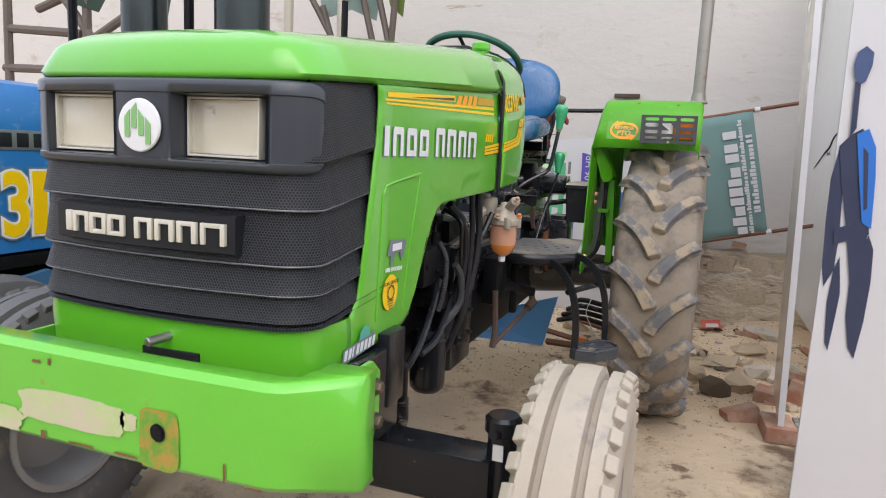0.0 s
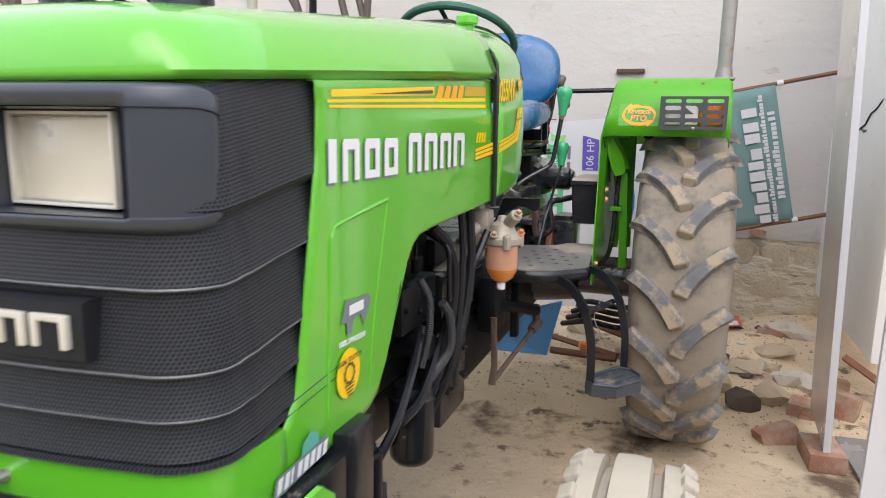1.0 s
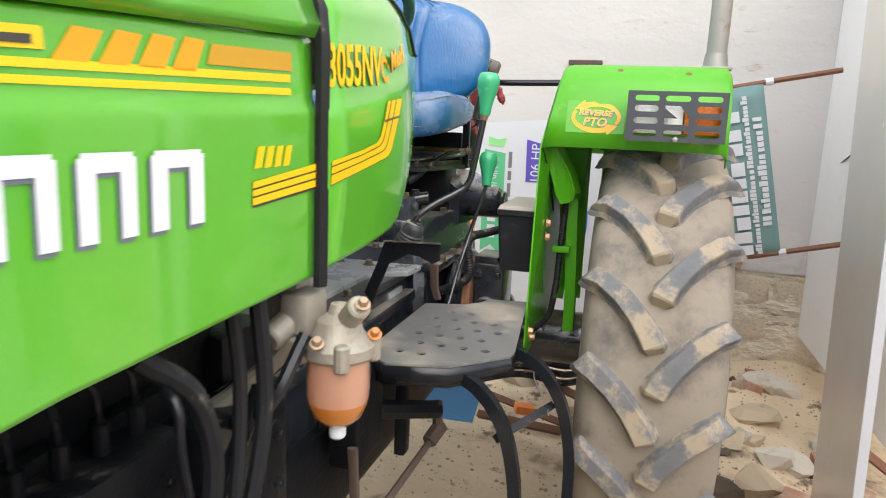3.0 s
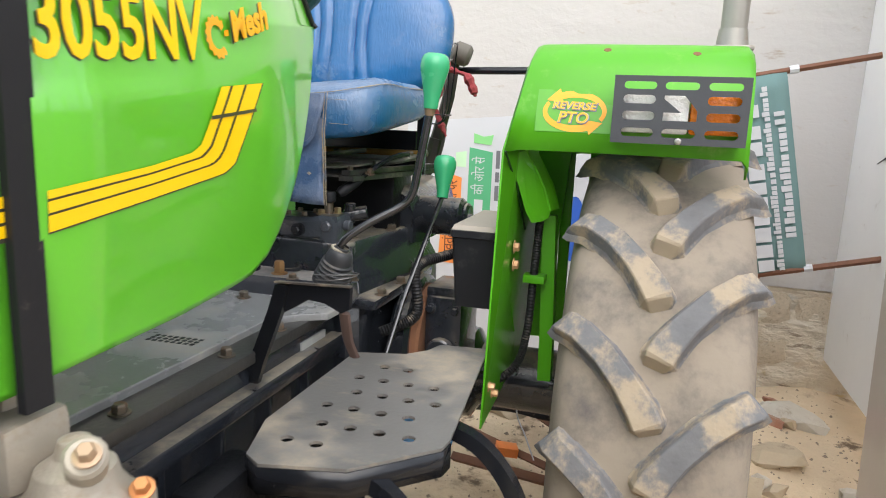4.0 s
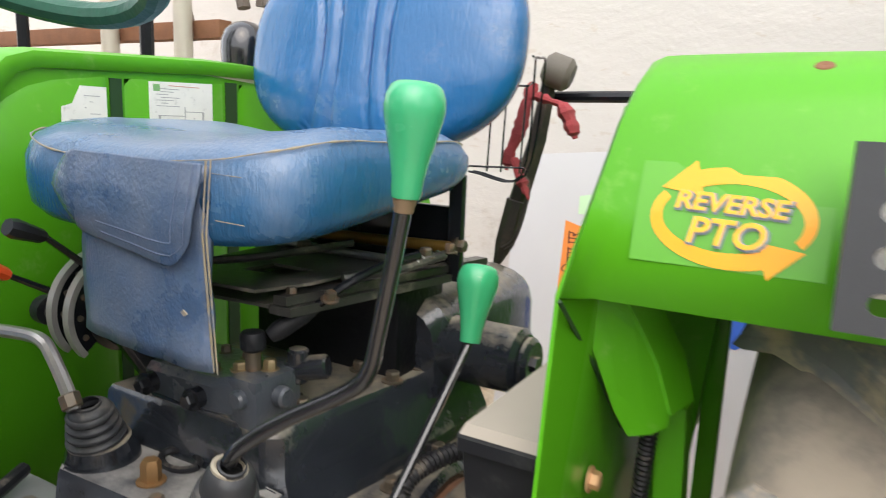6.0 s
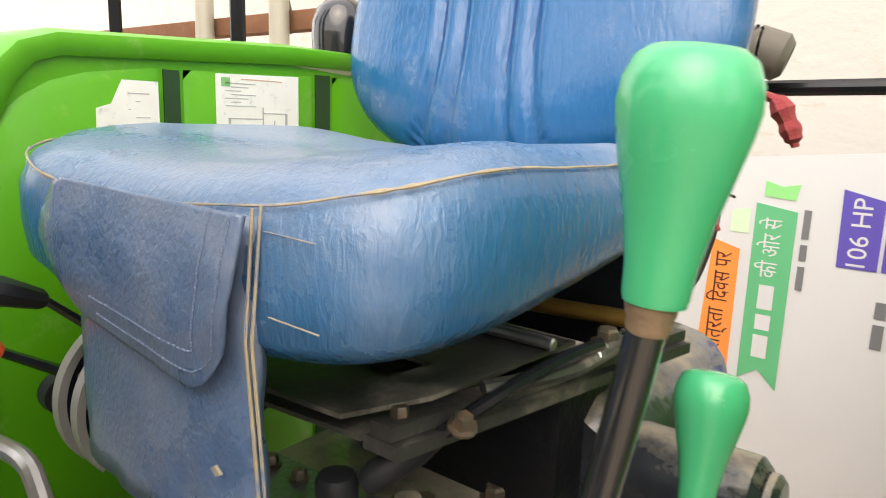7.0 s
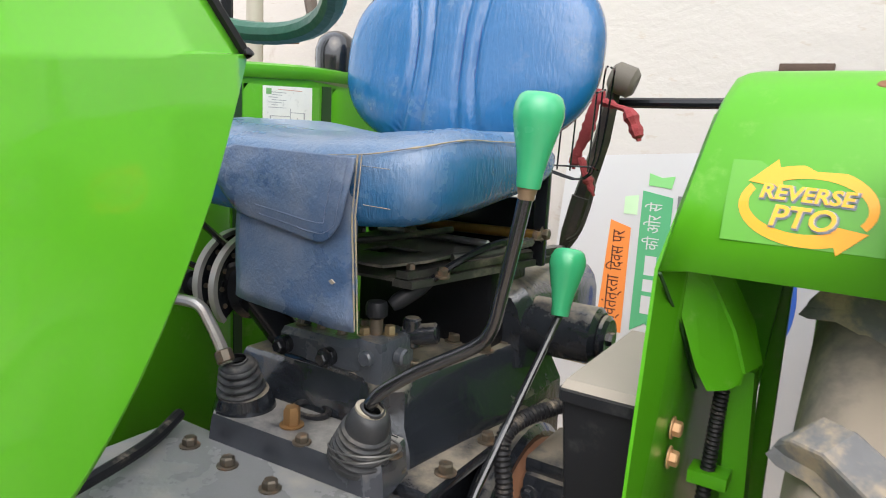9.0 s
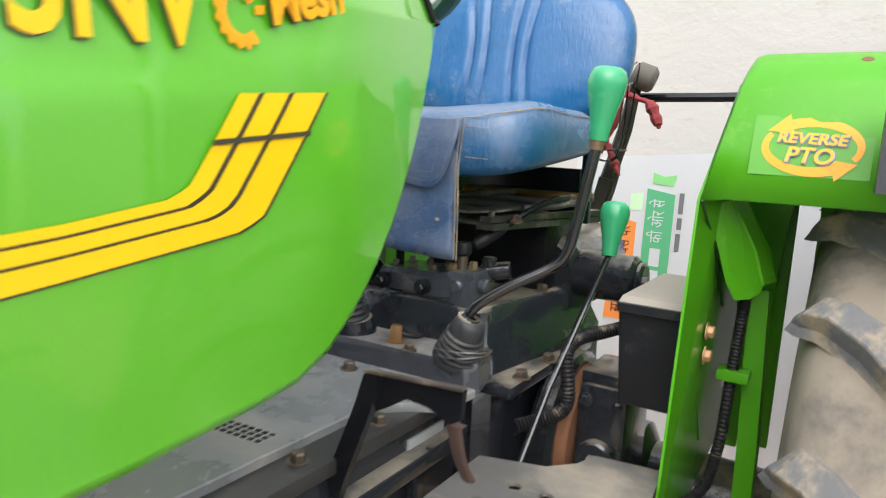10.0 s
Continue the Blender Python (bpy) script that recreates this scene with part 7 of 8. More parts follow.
for k in range(31):
    z = 1.362 + 0.37 * k / 30
    v = (z - 1.547) / 0.187
    w = 0.288 * (max(0.0, 1 - abs(v) ** 2.7)) ** (1 / 2.4) * (1.0 if v > 0 else 1 - 0.10 * v * v)
    th = 0.055 * (max(0.02, 1 - abs(v) ** 4)) ** 0.5
    yc = 0.073 + (z - 1.36) * 0.16
    row = []
    w = max(w, 0.02)
    for i in range(161):
        x = w * math.sin(math.pi / 2 * (i / 80 - 1))
        y = yc - th * max(0.0, 1 - abs(x / w) ** 3.6) ** 0.375 - 0.010 * (1 - (x / w) ** 2)
        for xs0 in (-0.078, -0.042, 0.028, 0.062):
            y += 0.010 * math.exp(-((x - xs0 * (1 + 0.5 * v * v)) / 0.007) ** 2)
        row.append((-0.022 + x, y, z))
    for i in range(1, 24):
        x = w * math.cos(math.pi * i / 24)
        row.append((-0.022 + x, yc + th * max(0.0, 1 - abs(x / w) ** 3.6) ** 0.375, z))
    rows.append(row)
rings(b, rows)
back = part("backrest", b, BLUEK, seat, "blue vinyl backrest with stitched channels", smooth=70)
b = B()
for xs0 in (-0.078, -0.042, 0.028, 0.062):
    pts = []
    for k in range(2, 19):
        z = 1.362 + 0.37 * k / 20
        v = (z - 1.547) / 0.187
        th = 0.055 * (max(0.02, 1 - abs(v) ** 4)) ** 0.5
        pts.append((xs0 - 0.022 + 0.12 * xs0 * v * 0.3, 0.073 + (z - 1.36) * 0.16 - th * 0.985 - 0.010 * (1 - (xs0 / 0.27) ** 2) + 0.009, z))
    tube(b, pts, 0.0016, 5)
part("stitching", b, mat("dark_blue_thread", (0.02, 0.06, 0.2), 0.8, bump=0), back)
b = B()
rows = []
for k in range(13):
    z = 1.158 + 0.212 * k / 12
    rows.append([(-0.056 + 0.214 * i / 16, -0.437 - 0.010 * math.sin(math.pi * i / 16) ** 0.6 * (1 - 0.5 * k / 12) + 0.004 * noise.noise((i * 0.4, k * 0.5, 4)), z - 0.010 * (i / 16) * (1 - k / 12)) for i in range(17)])
rings(b, rows, closed=False)
bag = solid(part("tool_pouch", b, BLUEB, seat, "dark blue grained pouch with torn flap", smooth=70), 0.010, 1)
b = B()
rows = []
for k in range(49):
    v = k / 48
    row = []
    for i in range(25):
        u = i / 24
        left = -0.044 - 0.046 * max(0.0, math.sin(min(1.0, v * 0.85) * math.pi)) ** 0.8 + 0.005 * noise.noise((0, v * 7, 2)) + 0.0035 * noise.noise((3, v * 24, 2))
        right = 0.168 - 0.022 * v * v
        drop = 0.086 + 0.026 * min(1.0, u / 0.82) - 0.030 * max(0.0, (u - 0.84) / 0.16) ** 2 - 0.016 * max(0.0, (0.16 - u) / 0.16) ** 2 + 0.0015 * noise.noise((u * 9, 0, 7))
        curl = 0.012 * max(0.0, 1 - u * 4) ** 2 * min(1, v * 3)
        row.append((left + (right - left) * u, -0.452 - 0.016 * math.sin(math.pi * min(1, v * 0.72 + 0.12)) * (1 - 0.35 * u) + curl + 0.0012 * noise.noise((u * 5, v * 4, 9)), 1.377 - drop * v - 0.004 * u))
    rows.append(row)
rings(b, rows, closed=False)
flap = solid(part("flap", b, BLUEB, bag, smooth=70), 0.003, 1)
b = B()
tube(b, [Vector(rows[k][0]) + Vector((-0.0005, -0.001, 0)) for k in range(2, 49)] + [Vector(rows[48][i]) + Vector((0, -0.001, -0.0005)) for i in range(1, 9)], [0.0006 + 0.0012 * abs(noise.noise((k * 0.8, 3, 0))) for k in range(55)], 5)
part("torn_rim", b, PIPING, flap)
DASH = mat("dark_thread", (0.14, 0.18, 0.28), 0.8, vary=0.2, bump=0)
b = B()
for off in (1, 3):
    ln = [rows[k][24 - off] for k in range(0, 46 - 3 * off, 2)] + [rows[46 - 3 * off][i] for i in range(24 - off, 8, -1)]
    p = [Vector(q) + Vector((0, -0.0035, 0)) for q in ln]
    for a, c in zip(p, p[1:]):
        tube(b, [a + (c - a) * 0.1, a + (c - a) * 0.45], 0.0007, 4)
        tube(b, [a + (c - a) * 0.6, a + (c - a) * 0.95], 0.0007, 4)
part("flap_stitching", b, DASH, flap)
for k in range(2):
    b = B()
    tube(b, [(x + 0.004 * k, -0.4445 - 0.001 * k, 1.364 - 0.048 * k - 0.03 * (x - 0.15)) for x in (0.168, 0.18, 0.195, 0.21)], 0.0005, 5)
    part("seam_stitch", b, PIPING, cushion)
b = B()
tube(b, [(0.161, -0.442, 1.148), (0.162, -0.448, 1.22), (0.161, -0.453, 1.30), (0.164, -0.449, 1.376)], [0.0013, 0.0015, 0.0012, 0.0012], 6)
tube(b, [(0.1655, -0.441, 1.146), (0.1665, -0.447, 1.22), (0.1655, -0.452, 1.30), (0.169, -0.447, 1.378)], [0.0009, 0.0012, 0.0012, 0.0009], 6)
part("pouch_piping", b, PIPING, bag)
b = B()
tube(b, [(-0.030 + 0.003 * noise.noise((k * 0.7, 1, 1)), -0.4485, 1.165 + 0.012 * k) for k in range(10)], 0.0009, 4)
part("pouch_stitching", b, DASH, bag)
b = B()
prism(b, [(0.128, -0.4575, 1.213), (0.133, -0.4575, 1.216), (0.139, -0.4575, 1.212), (0.134, -0.4575, 1.209)], (0, 0.002, 0))
part("torn_spot", b, PIPING, bag)

# top link, roller and red rag behind the seat
b = B()
cyl(b, (0.18, 0.40, 1.545), (0.235, 0.41, 1.525), 0.034, 24, 0.010)
part("roller", b, mat("dusty_rubber_roller", (0.13, 0.115, 0.095), 0.7, vary=0.2, bump=0.2), tractor)
b = B()
tube(b, [(0.185, 0.42, 1.53), (0.165, 0.42, 1.40), (0.125, 0.40, 1.22)], [0.016, 0.020, 0.022], 6)
tube(b, [(0.14, 0.39, 1.27), (0.12, 0.385, 1.18), (0.105, 0.38, 1.13)], [0.024, 0.022, 0.008], 8)
tube(b, bend([(0.15, 0.37, 1.33), (0.175, 0.365, 1.30), (0.155, 0.36, 1.20), (0.125, 0.365, 1.17)]), 0.005, 6)
part("top_link", b, mat("greasy_brown_iron", (0.035, 0.028, 0.024), 0.5, vary=0.3, bump=0.3, dirt=(0.13, 0.09, 0.06), dirt_amount=0.2), tractor)
b = B()
tube(b, bend([(0.17, 0.45, 1.487), (0.35, 0.45, 1.49), (0.50, 0.45, 1.492), (0.53, 0.45, 1.475), (0.54, 0.45, 1.44)]), 0.012, 10)
part("grab_bar", b, BLACKP, tractor)
b = B()
for off in (0.0, 0.02):
    tube(b, bend([(0.255, 0.16 + off, 1.54), (0.20 + off, 0.30, 1.53), (0.185, 0.30 + off, 1.33), (0.10, 0.24 + off, 1.335)]), 0.0022, 5)
for z in (1.50, 1.345):
    tube(b, [(0.10, 0.24, z), (0.19, 0.30, z), (0.24, 0.20, z)], 0.002, 5)
for x in (0.12, 0.15, 0.19):
    tube(b, [(x, 0.28, 1.335), (x + 0.005, 0.28, 1.50)], 0.002, 5)
part("wire_basket", b, BLACKP, tractor)
REDC = mat("faded_red_rag", (0.30, 0.045, 0.05), 0.95, vary=0.25, scale=30, bump=0.6, grain=200)
for i, pts in enumerate(([(0.175, 0.36, 1.51), (0.165, 0.35, 1.47), (0.155, 0.35, 1.42), (0.135, 0.35, 1.37), (0.13, 0.35, 1.335)], [(0.18, 0.36, 1.485), (0.215, 0.355, 1.475), (0.24, 0.355, 1.465), (0.26, 0.355, 1.43), (0.27, 0.355, 1.405)], [(0.145, 0.35, 1.36), (0.165, 0.345, 1.32), (0.185, 0.345, 1.28)])):
    b = B()
    p = bend(pts, 5)
    tube(b, p, [(0.009 + 0.015 * abs(noise.noise((k * 0.75, i * 3.1, 0.5))) + (0.010 if i == 1 and k > 9 else 0)) * (1 if k < len(p) - 2 else 0.4) for k in range(len(p))], 8, flat=0.6)
    if i == 0:
        rag = solo("rag", b, REDC, "faded red rag knotted round the top link", "rag")
    else:
        part("rag_end", b, REDC, rag)


# ---- things round the tractor ----
def xzmat(x, y, z, turn=0.0):
    """Upright writing that faces the camera's side of the yard; turn in degrees."""
    return Matrix.Translation((x, y, z)) @ Matrix(((1, 0, 0, 0), (0, 0, -1, 0), (0, 1, 0, 0), (0, 0, 0, 1))) @ Matrix.Rotation(radians(turn), 4, "Z")


def slab(pts, y, m, parent, name, d=0.0012):
    b = B()
    prism(b, [(x, y, z) for x, z in pts], (0, -d, 0))
    return part(name, b, m, parent, smooth=0)


# printed white board against the wall
board = thing("poster_board", (0.3, 1.62, 0.06), "large white printed poster board leaning on the wall", "poster")
slab([(-0.47, 0.06), (1.05, 0.06), (1.05, 1.44), (-0.40, 1.315)], 1.64, WHITEP, board, "sheet", 0.012)
PO, PG, PL, PP, PK, PB = (mat(n, c, 0.5, vary=0.05, bump=0) for n, c in (("orange_print", (0.85, 0.27, 0.06)), ("green_print", (0.10, 0.42, 0.20)), ("light_green_print", (0.25, 0.62, 0.22)), ("purple_print", (0.10, 0.07, 0.38)), ("grey_print", (0.16, 0.16, 0.17)), ("blue_print", (0.04, 0.13, 0.55))))
slab([(-0.215, 0.60), (-0.105, 0.60), (-0.105, 1.045), (-0.19, 1.07)], 1.6265, PO, board, "orange_band")
slab([(-0.07, 0.62), (-0.01, 0.66), (0.05, 0.60), (0.05, 1.18), (-0.07, 1.20)], 1.6265, PG, board, "green_band")
slab([(-0.05, 1.222), (0.04, 1.215), (0.05, 1.265), (0.0, 1.255), (-0.05, 1.27)], 1.6265, PL, board, "green_flag")
slab([(-0.14, 1.10), (-0.085, 1.10), (-0.085, 1.18), (-0.14, 1.17)], 1.6265, mat("pale_green_print", (0.55, 0.78, 0.50), 0.5, bump=0), board, "pale_flag")
slab([(0.170, 1.03), (0.275, 1.03), (0.275, 1.235), (0.165, 1.262)], 1.6265, PP, board, "purple_tag")
slab([(0.285, 1.03), (0.325, 1.03), (0.325, 1.11), (0.285, 1.15)], 1.6265, PP, board, "purple_tag")
lettering("106 HP", 0.072, xzmat(0.222, 1.6245, 1.132, 90), WHITEP, board, "lettering", 0.0004)
lettering("TREM Stage-IV", 0.052, xzmat(0.375, 1.6255, 1.185, 90), PP, board, "lettering", 0.0004)
INKB = mat("brown_print", (0.10, 0.03, 0.02), 0.5, bump=0)
lettering("\u093f\u0926\u0935\u0938 \u092a\u0930", 0.075, xzmat(-0.150, 1.6245, 0.945, 90), INKB, board, "lettering", 0.0004, width=0.17)
lettering("\u0938\u094d\u0935\u0924\u0902\u0924\u094d\u0930\u0924\u093e", 0.075, xzmat(-0.158, 1.6245, 0.735, 90), INKB, board, "lettering", 0.0004, width=0.21)
lettering("\u0915\u0940 \u0913\u0930 \u0938\u0947", 0.075, xzmat(-0.012, 1.6245, 1.06, 90), WHITEP, board, "lettering", 0.0004, width=0.19)
for x, z0, z1, w, m in ((-0.012, 0.70, 0.94, 0.045, WHITEP), (0.078, 0.94, 1.19, 0.020, PK), (0.30, 0.80, 0.98, 0.03, PK)):
    z = z0
    k = 0
    while z < z1 - 0.02:
        L = (0.075, 0.05, 0.105, 0.06)[k % 4]
        slab([(x - w / 2, z), (x + w / 2, z), (x + w / 2, min(z + L, z1)), (x - w / 2, min(z + L, z1))], 1.6248 if m is WHITEP else 1.6252, m, board, "print_bar", 0.0006)
        z += L + 0.018
        k += 1
b = B()
lathe(b, (0.47, 1.6265, 0.83), (0, -1, 0), [(0.0, 0.001), (0.16, 0.001), (0.16, 0.0)], 30)
bmesh.ops.scale(b, vec=(0.35, 1, 1), verts=b.verts, space=Matrix.Translation((-0.47, 0, 0)))
part("blue_disc", b, PB, board)

# dealer banner on two sticks: plain bars for its writing
banner = thing("banner", (1.2, 1.15, 0.7), "grey-green cloth banner with white bars, hung on two wooden sticks", "banner")
TEAL = mat("grey_green_cloth", (0.16, 0.265, 0.26), 0.8, vary=0.08, scale=5, bump=0.15, grain=200)
b = B()
cA, cB, cC, cD = Vector((0.62, 1.15, 1.43)), Vector((1.256, 1.15, 1.56)), Vector((1.416, 1.15, 0.815)), Vector((0.82, 1.15, 0.68))
rows = []
for i in range(13):
    u = i / 12
    rows.append([(cA + (cB - cA) * u) * (1 - v) + (cD + (cC - cD) * u) * v + Vector((0, 0.012 * noise.noise((u * 4, v * 4, 5)), 0)) for v in [j / 12 for j in range(13)]])
rings(b, rows, closed=False)
solid(part("cloth", b, TEAL, banner, smooth=60), 0.002)
WOOD = mat("brown_stick", (0.18, 0.075, 0.04), 0.7, vary=0.3, scale=30, bump=0.2)
for p, q in ((Vector((0.60, 1.158, 1.433)), Vector((1.560, 1.158, 1.622))), (Vector((0.80, 1.158, 0.672)), Vector((1.715, 1.158, 0.897)))):
    b = B()
    tube(b, [p, q], 0.013, 6)
    part("stick", b, WOOD, banner)
    b = B()
    f = 0.705 if p.x < 0.7 else 0.675
    tube(b, [p + (q - p) * (f - 0.012), p + (q - p) * (f + 0.020)], 0.016, 8)
    part("tie", b, WHITEP, banner)
ax, ay = (cB - cC).normalized(), (cB - cA).normalized()
rb = random.Random(21)
for off, w, s0, s1, lmin, lmax in ((0.150, 0.078, 0.015, 0.70, 0.040, 0.060), (0.088, 0.026, 0.015, 0.72, 0.010, 0.018), (0.042, 0.036, 0.14, 0.62, 0.016, 0.024)):
    u, k = s0, 0
    while u < s1 - lmin:
        ln = rb.uniform(lmin, lmax)
        hi = 1.0 if rb.random() < 0.4 else 0.72
        base = cC - ay * (off - w * 0.5 * (1 - hi))
        b = B()
        prism(b, [q + ay * e * w * hi / 2 + Vector((0, -0.014, 0)) for q, e in ((base + ax * u, 1), (base + ax * u, -1), (base + ax * (u + ln), -1), (base + ax * (u + ln), 1))], (0, 0.001, 0))
        part("writing_bar", b, WHITEP, banner, smooth=0)
        u += ln + lmin * (0.28 if rb.random() < 0.8 else 0.8)
        k += 1

# white-edged board standing on a brick, its printed face dull with reflections
panelm = mat("dull_print_face", (0.74, 0.67, 0.60), 0.2, vary=0.12, scale=2, bump=0.02, dirt=(0.42, 0.40, 0.40), dirt_amount=0.2, dirt_scale=1.5)
stand = thing("display_board", (1.42, 0.0, 0.07), "tall thin display board with white edge standing on a brick", "board")
b = B()
rows = []
for z, x, y in ((0.075, 1.418, -0.205), (1.0, 1.395, -0.19), (2.25, 1.36, -0.165)):
    rows.append([(x, y, z), (x + 0.022, y + 0.004, z), (x + 0.05, y + 0.50, z), (x + 0.028, y + 0.50, z)])
rings(b, rows)
part("face", b, panelm, stand, smooth=0)
b = B()
rows = []
for z, x, y in ((0.074, 1.416, -0.209), (1.0, 1.393, -0.194), (2.251, 1.358, -0.169)):
    rows.append([(x, y, z), (x + 0.027, y + 0.004, z), (x + 0.027, y + 0.010, z), (x, y + 0.006, z)])
rings(b, rows)
part("edge", b, WHITEP, stand, smooth=0)
standee = thing("standee", (1.55, -0.85, 0), "white standee with a printed dark blue machine, beside the tractor", "standee")
b = B()
rows = [[(x0, y, z), (x0 + 0.34, y + 0.05, z), (x0 + 0.34, y + 0.07, z), (x0, y + 0.02, z)] for z, x0, y in ((0.0, 1.405, -0.80), (1.0, 1.402, -0.87), (2.1, 1.385, -0.93))]
rings(b, rows)
part("panel", b, WHITEP, standee, smooth=0)


def on_panel(u, z):
    y = -0.80 - 0.07 * z if z < 1 else -0.87 - 0.055 * (z - 1)
    x0 = 1.405 - 0.003 * z if z < 1 else 1.402 - 0.0155 * (z - 1)
    return (x0 + 0.34 * u, y + 0.05 * u - 0.002, z)


PBD, PBL = mat("dark_blue_print", (0.035, 0.045, 0.09), 0.35, vary=0.2, scale=12, bump=0), mat("bright_blue_print", (0.03, 0.16, 0.55), 0.35, vary=0.1, bump=0)
PBM = mat("slate_blue_print", (0.06, 0.09, 0.20), 0.35, vary=0.2, scale=20, bump=0)
for i, (pts, m) in enumerate((
        ([(-0.02, 1.2), (0.03, 1.31), (0.1, 1.17), (0.12, 1.0), (0.11, 0.89), (0.04, 0.83), (-0.0, 0.9), (-0.02, 1.07)], PBD),
        ([(0.11, 0.89), (0.15, 0.94), (0.2, 0.81), (0.18, 0.69), (0.16, 0.6), (0.12, 0.63), (0.09, 0.77)], PBD),
        ([(0.27, 0.85), (0.38, 1.02), (0.44, 0.97), (0.46, 0.86), (0.45, 0.72), (0.41, 0.58), (0.34, 0.62), (0.28, 0.73)], PBD),
        ([(0.02, 1.31), (0.12, 1.35), (0.21, 1.37), (0.27, 1.33), (0.29, 1.21), (0.37, 1.04), (0.36, 0.95), (0.27, 0.85), (0.18, 1.02), (0.09, 1.17)], PBD),
        ([(0.06, 1.03), (0.36, 1.08), (0.38, 1.02), (0.08, 0.98)], PBD),
        ([(0.09, 1.52), (0.14, 1.51), (0.15, 1.37), (0.1, 1.34)], PBD),
        ([(0.06, 1.57), (0.08, 1.61), (0.15, 1.63), (0.22, 1.61), (0.22, 1.57), (0.18, 1.52), (0.14, 1.51), (0.08, 1.53)], PBM),
        ([(0.16, 1.35), (0.26, 1.37), (0.34, 1.31), (0.37, 1.21), (0.39, 1.04), (0.3, 1.06), (0.23, 1.2)], PBL),
        ([(0.23, 1.31), (0.28, 1.29), (0.33, 1.11), (0.3, 1.1)], PBD))):
    b = B()
    prism(b, [Vector(on_panel(u, z)) + Vector((0, -0.0012 * i, 0)) for u, z in pts], (0, -0.001, 0))
    part("print", b, m, standee, smooth=0)

# black post and fallen trim by the side wall
b = B()
box(b, 1.66, 1.685, 0.02, 0.045, 0.0, 0.62, 0.003)
tube(b, [(1.672, 0.03, 0.60), (1.70, 0.04, 2.2)], 0.016, 8)
solo("post", b, BLACKP, "thin black steel post beside the white wall", "post")
b = B()
tube(b, [(1.55, 0.26, 0.33), (1.72, 0.10, 0.24)], 0.018, 4)
solo("trim_strip", b, WOOD, "brown trim strip fallen from the wall end", "trim")
b = B()
prism(b, [(1.55, -0.55, 0.004), (2.6, -0.55, 0.004), (2.6, 0.20, 0.004), (1.52, 0.12, 0.004)], (0, 0, 0.012))
solo("floor_plate", b, GREYP, "grey metal sheet lying on the ground", "sheet")
b = B()
crk = [(1.36, 1.23), (1.22, 1.27), (1.12, 1.30), (1.0, 1.33), (0.90, 1.35), (0.82, 1.40), (0.72, 1.42), (0.62, 1.46)]
tube(b, [(1.657, y, z) for y, z in crk], [0.002, 0.004, 0.003, 0.006, 0.005, 0.004, 0.005, 0.002], 4)
tube(b, [(1.657, 1.0, 1.33), (1.657, 0.93, 1.31), (1.657, 0.88, 1.32)], 0.003, 4)
solo("wall_crack", b, CASTD, "dark branching crack in the plaster", "crack", kind="structure")
# dark block stands in for a hole with a broken edge in the plaster
b = B()
box(b, 0.35, 0.53, 1.715, 1.76, 1.672, 1.70, 0.004)
solo("wall_hole", b, DRUST, "small dark block standing for a broken hole in the wall", "bracket")

# stones and bricks
rnd = random.Random(5)


def stone(name, x, y, z, sx, sy, sz, m, label, seed, blocky=0.0):
    """A broken stone or brick: a hull of scattered points, with chipped corners where it was a block."""
    rk = random.Random(int(seed * 10) + 3)
    b = B()
    if blocky > 0.5:
        for qx in (-1, 1):
            for qy in (-1, 1):
                for qz in (-1, 1):
                    for ax_ in range(3):
                        c = [qx, qy, qz]
                        c[ax_] *= 1 - rk.uniform(0.08, 0.40 if qx > 0 else 0.15)
                        b.verts.new((c[0] * sx, c[1] * sy * 0.8, c[2] * sz * 0.8))
    else:
        for k in range(22):
            d = Vector((rk.gauss(0, 1), rk.gauss(0, 1), rk.gauss(0, 1))).normalized()
            f = rk.uniform(0.8, 1.12) / max(abs(d.x), abs(d.y), abs(d.z)) ** 0.55
            b.verts.new((d.x * sx * f, d.y * sy * f, d.z * sz * f))
    out = bmesh.ops.convex_hull(b, input=b.verts)
    bmesh.ops.delete(b, geom=[q for q in out["geom_interior"] if isinstance(q, bmesh.types.BMVert)], context="VERTS")
    bmesh.ops.rotate(b, cent=(0, 0, 0), matrix=Euler((rk.uniform(-0.25, 0.25), rk.uniform(-0.25, 0.25), rk.uniform(-0.6, 0.6))).to_matrix(), verts=b.verts)
    bmesh.ops.translate(b, verts=b.verts, vec=(x, y, z + sz * 0.55))
    return solo(name, b, m, label, "stone" if name == "stone" else "brick", group="rubble by the wall", smooth=18)


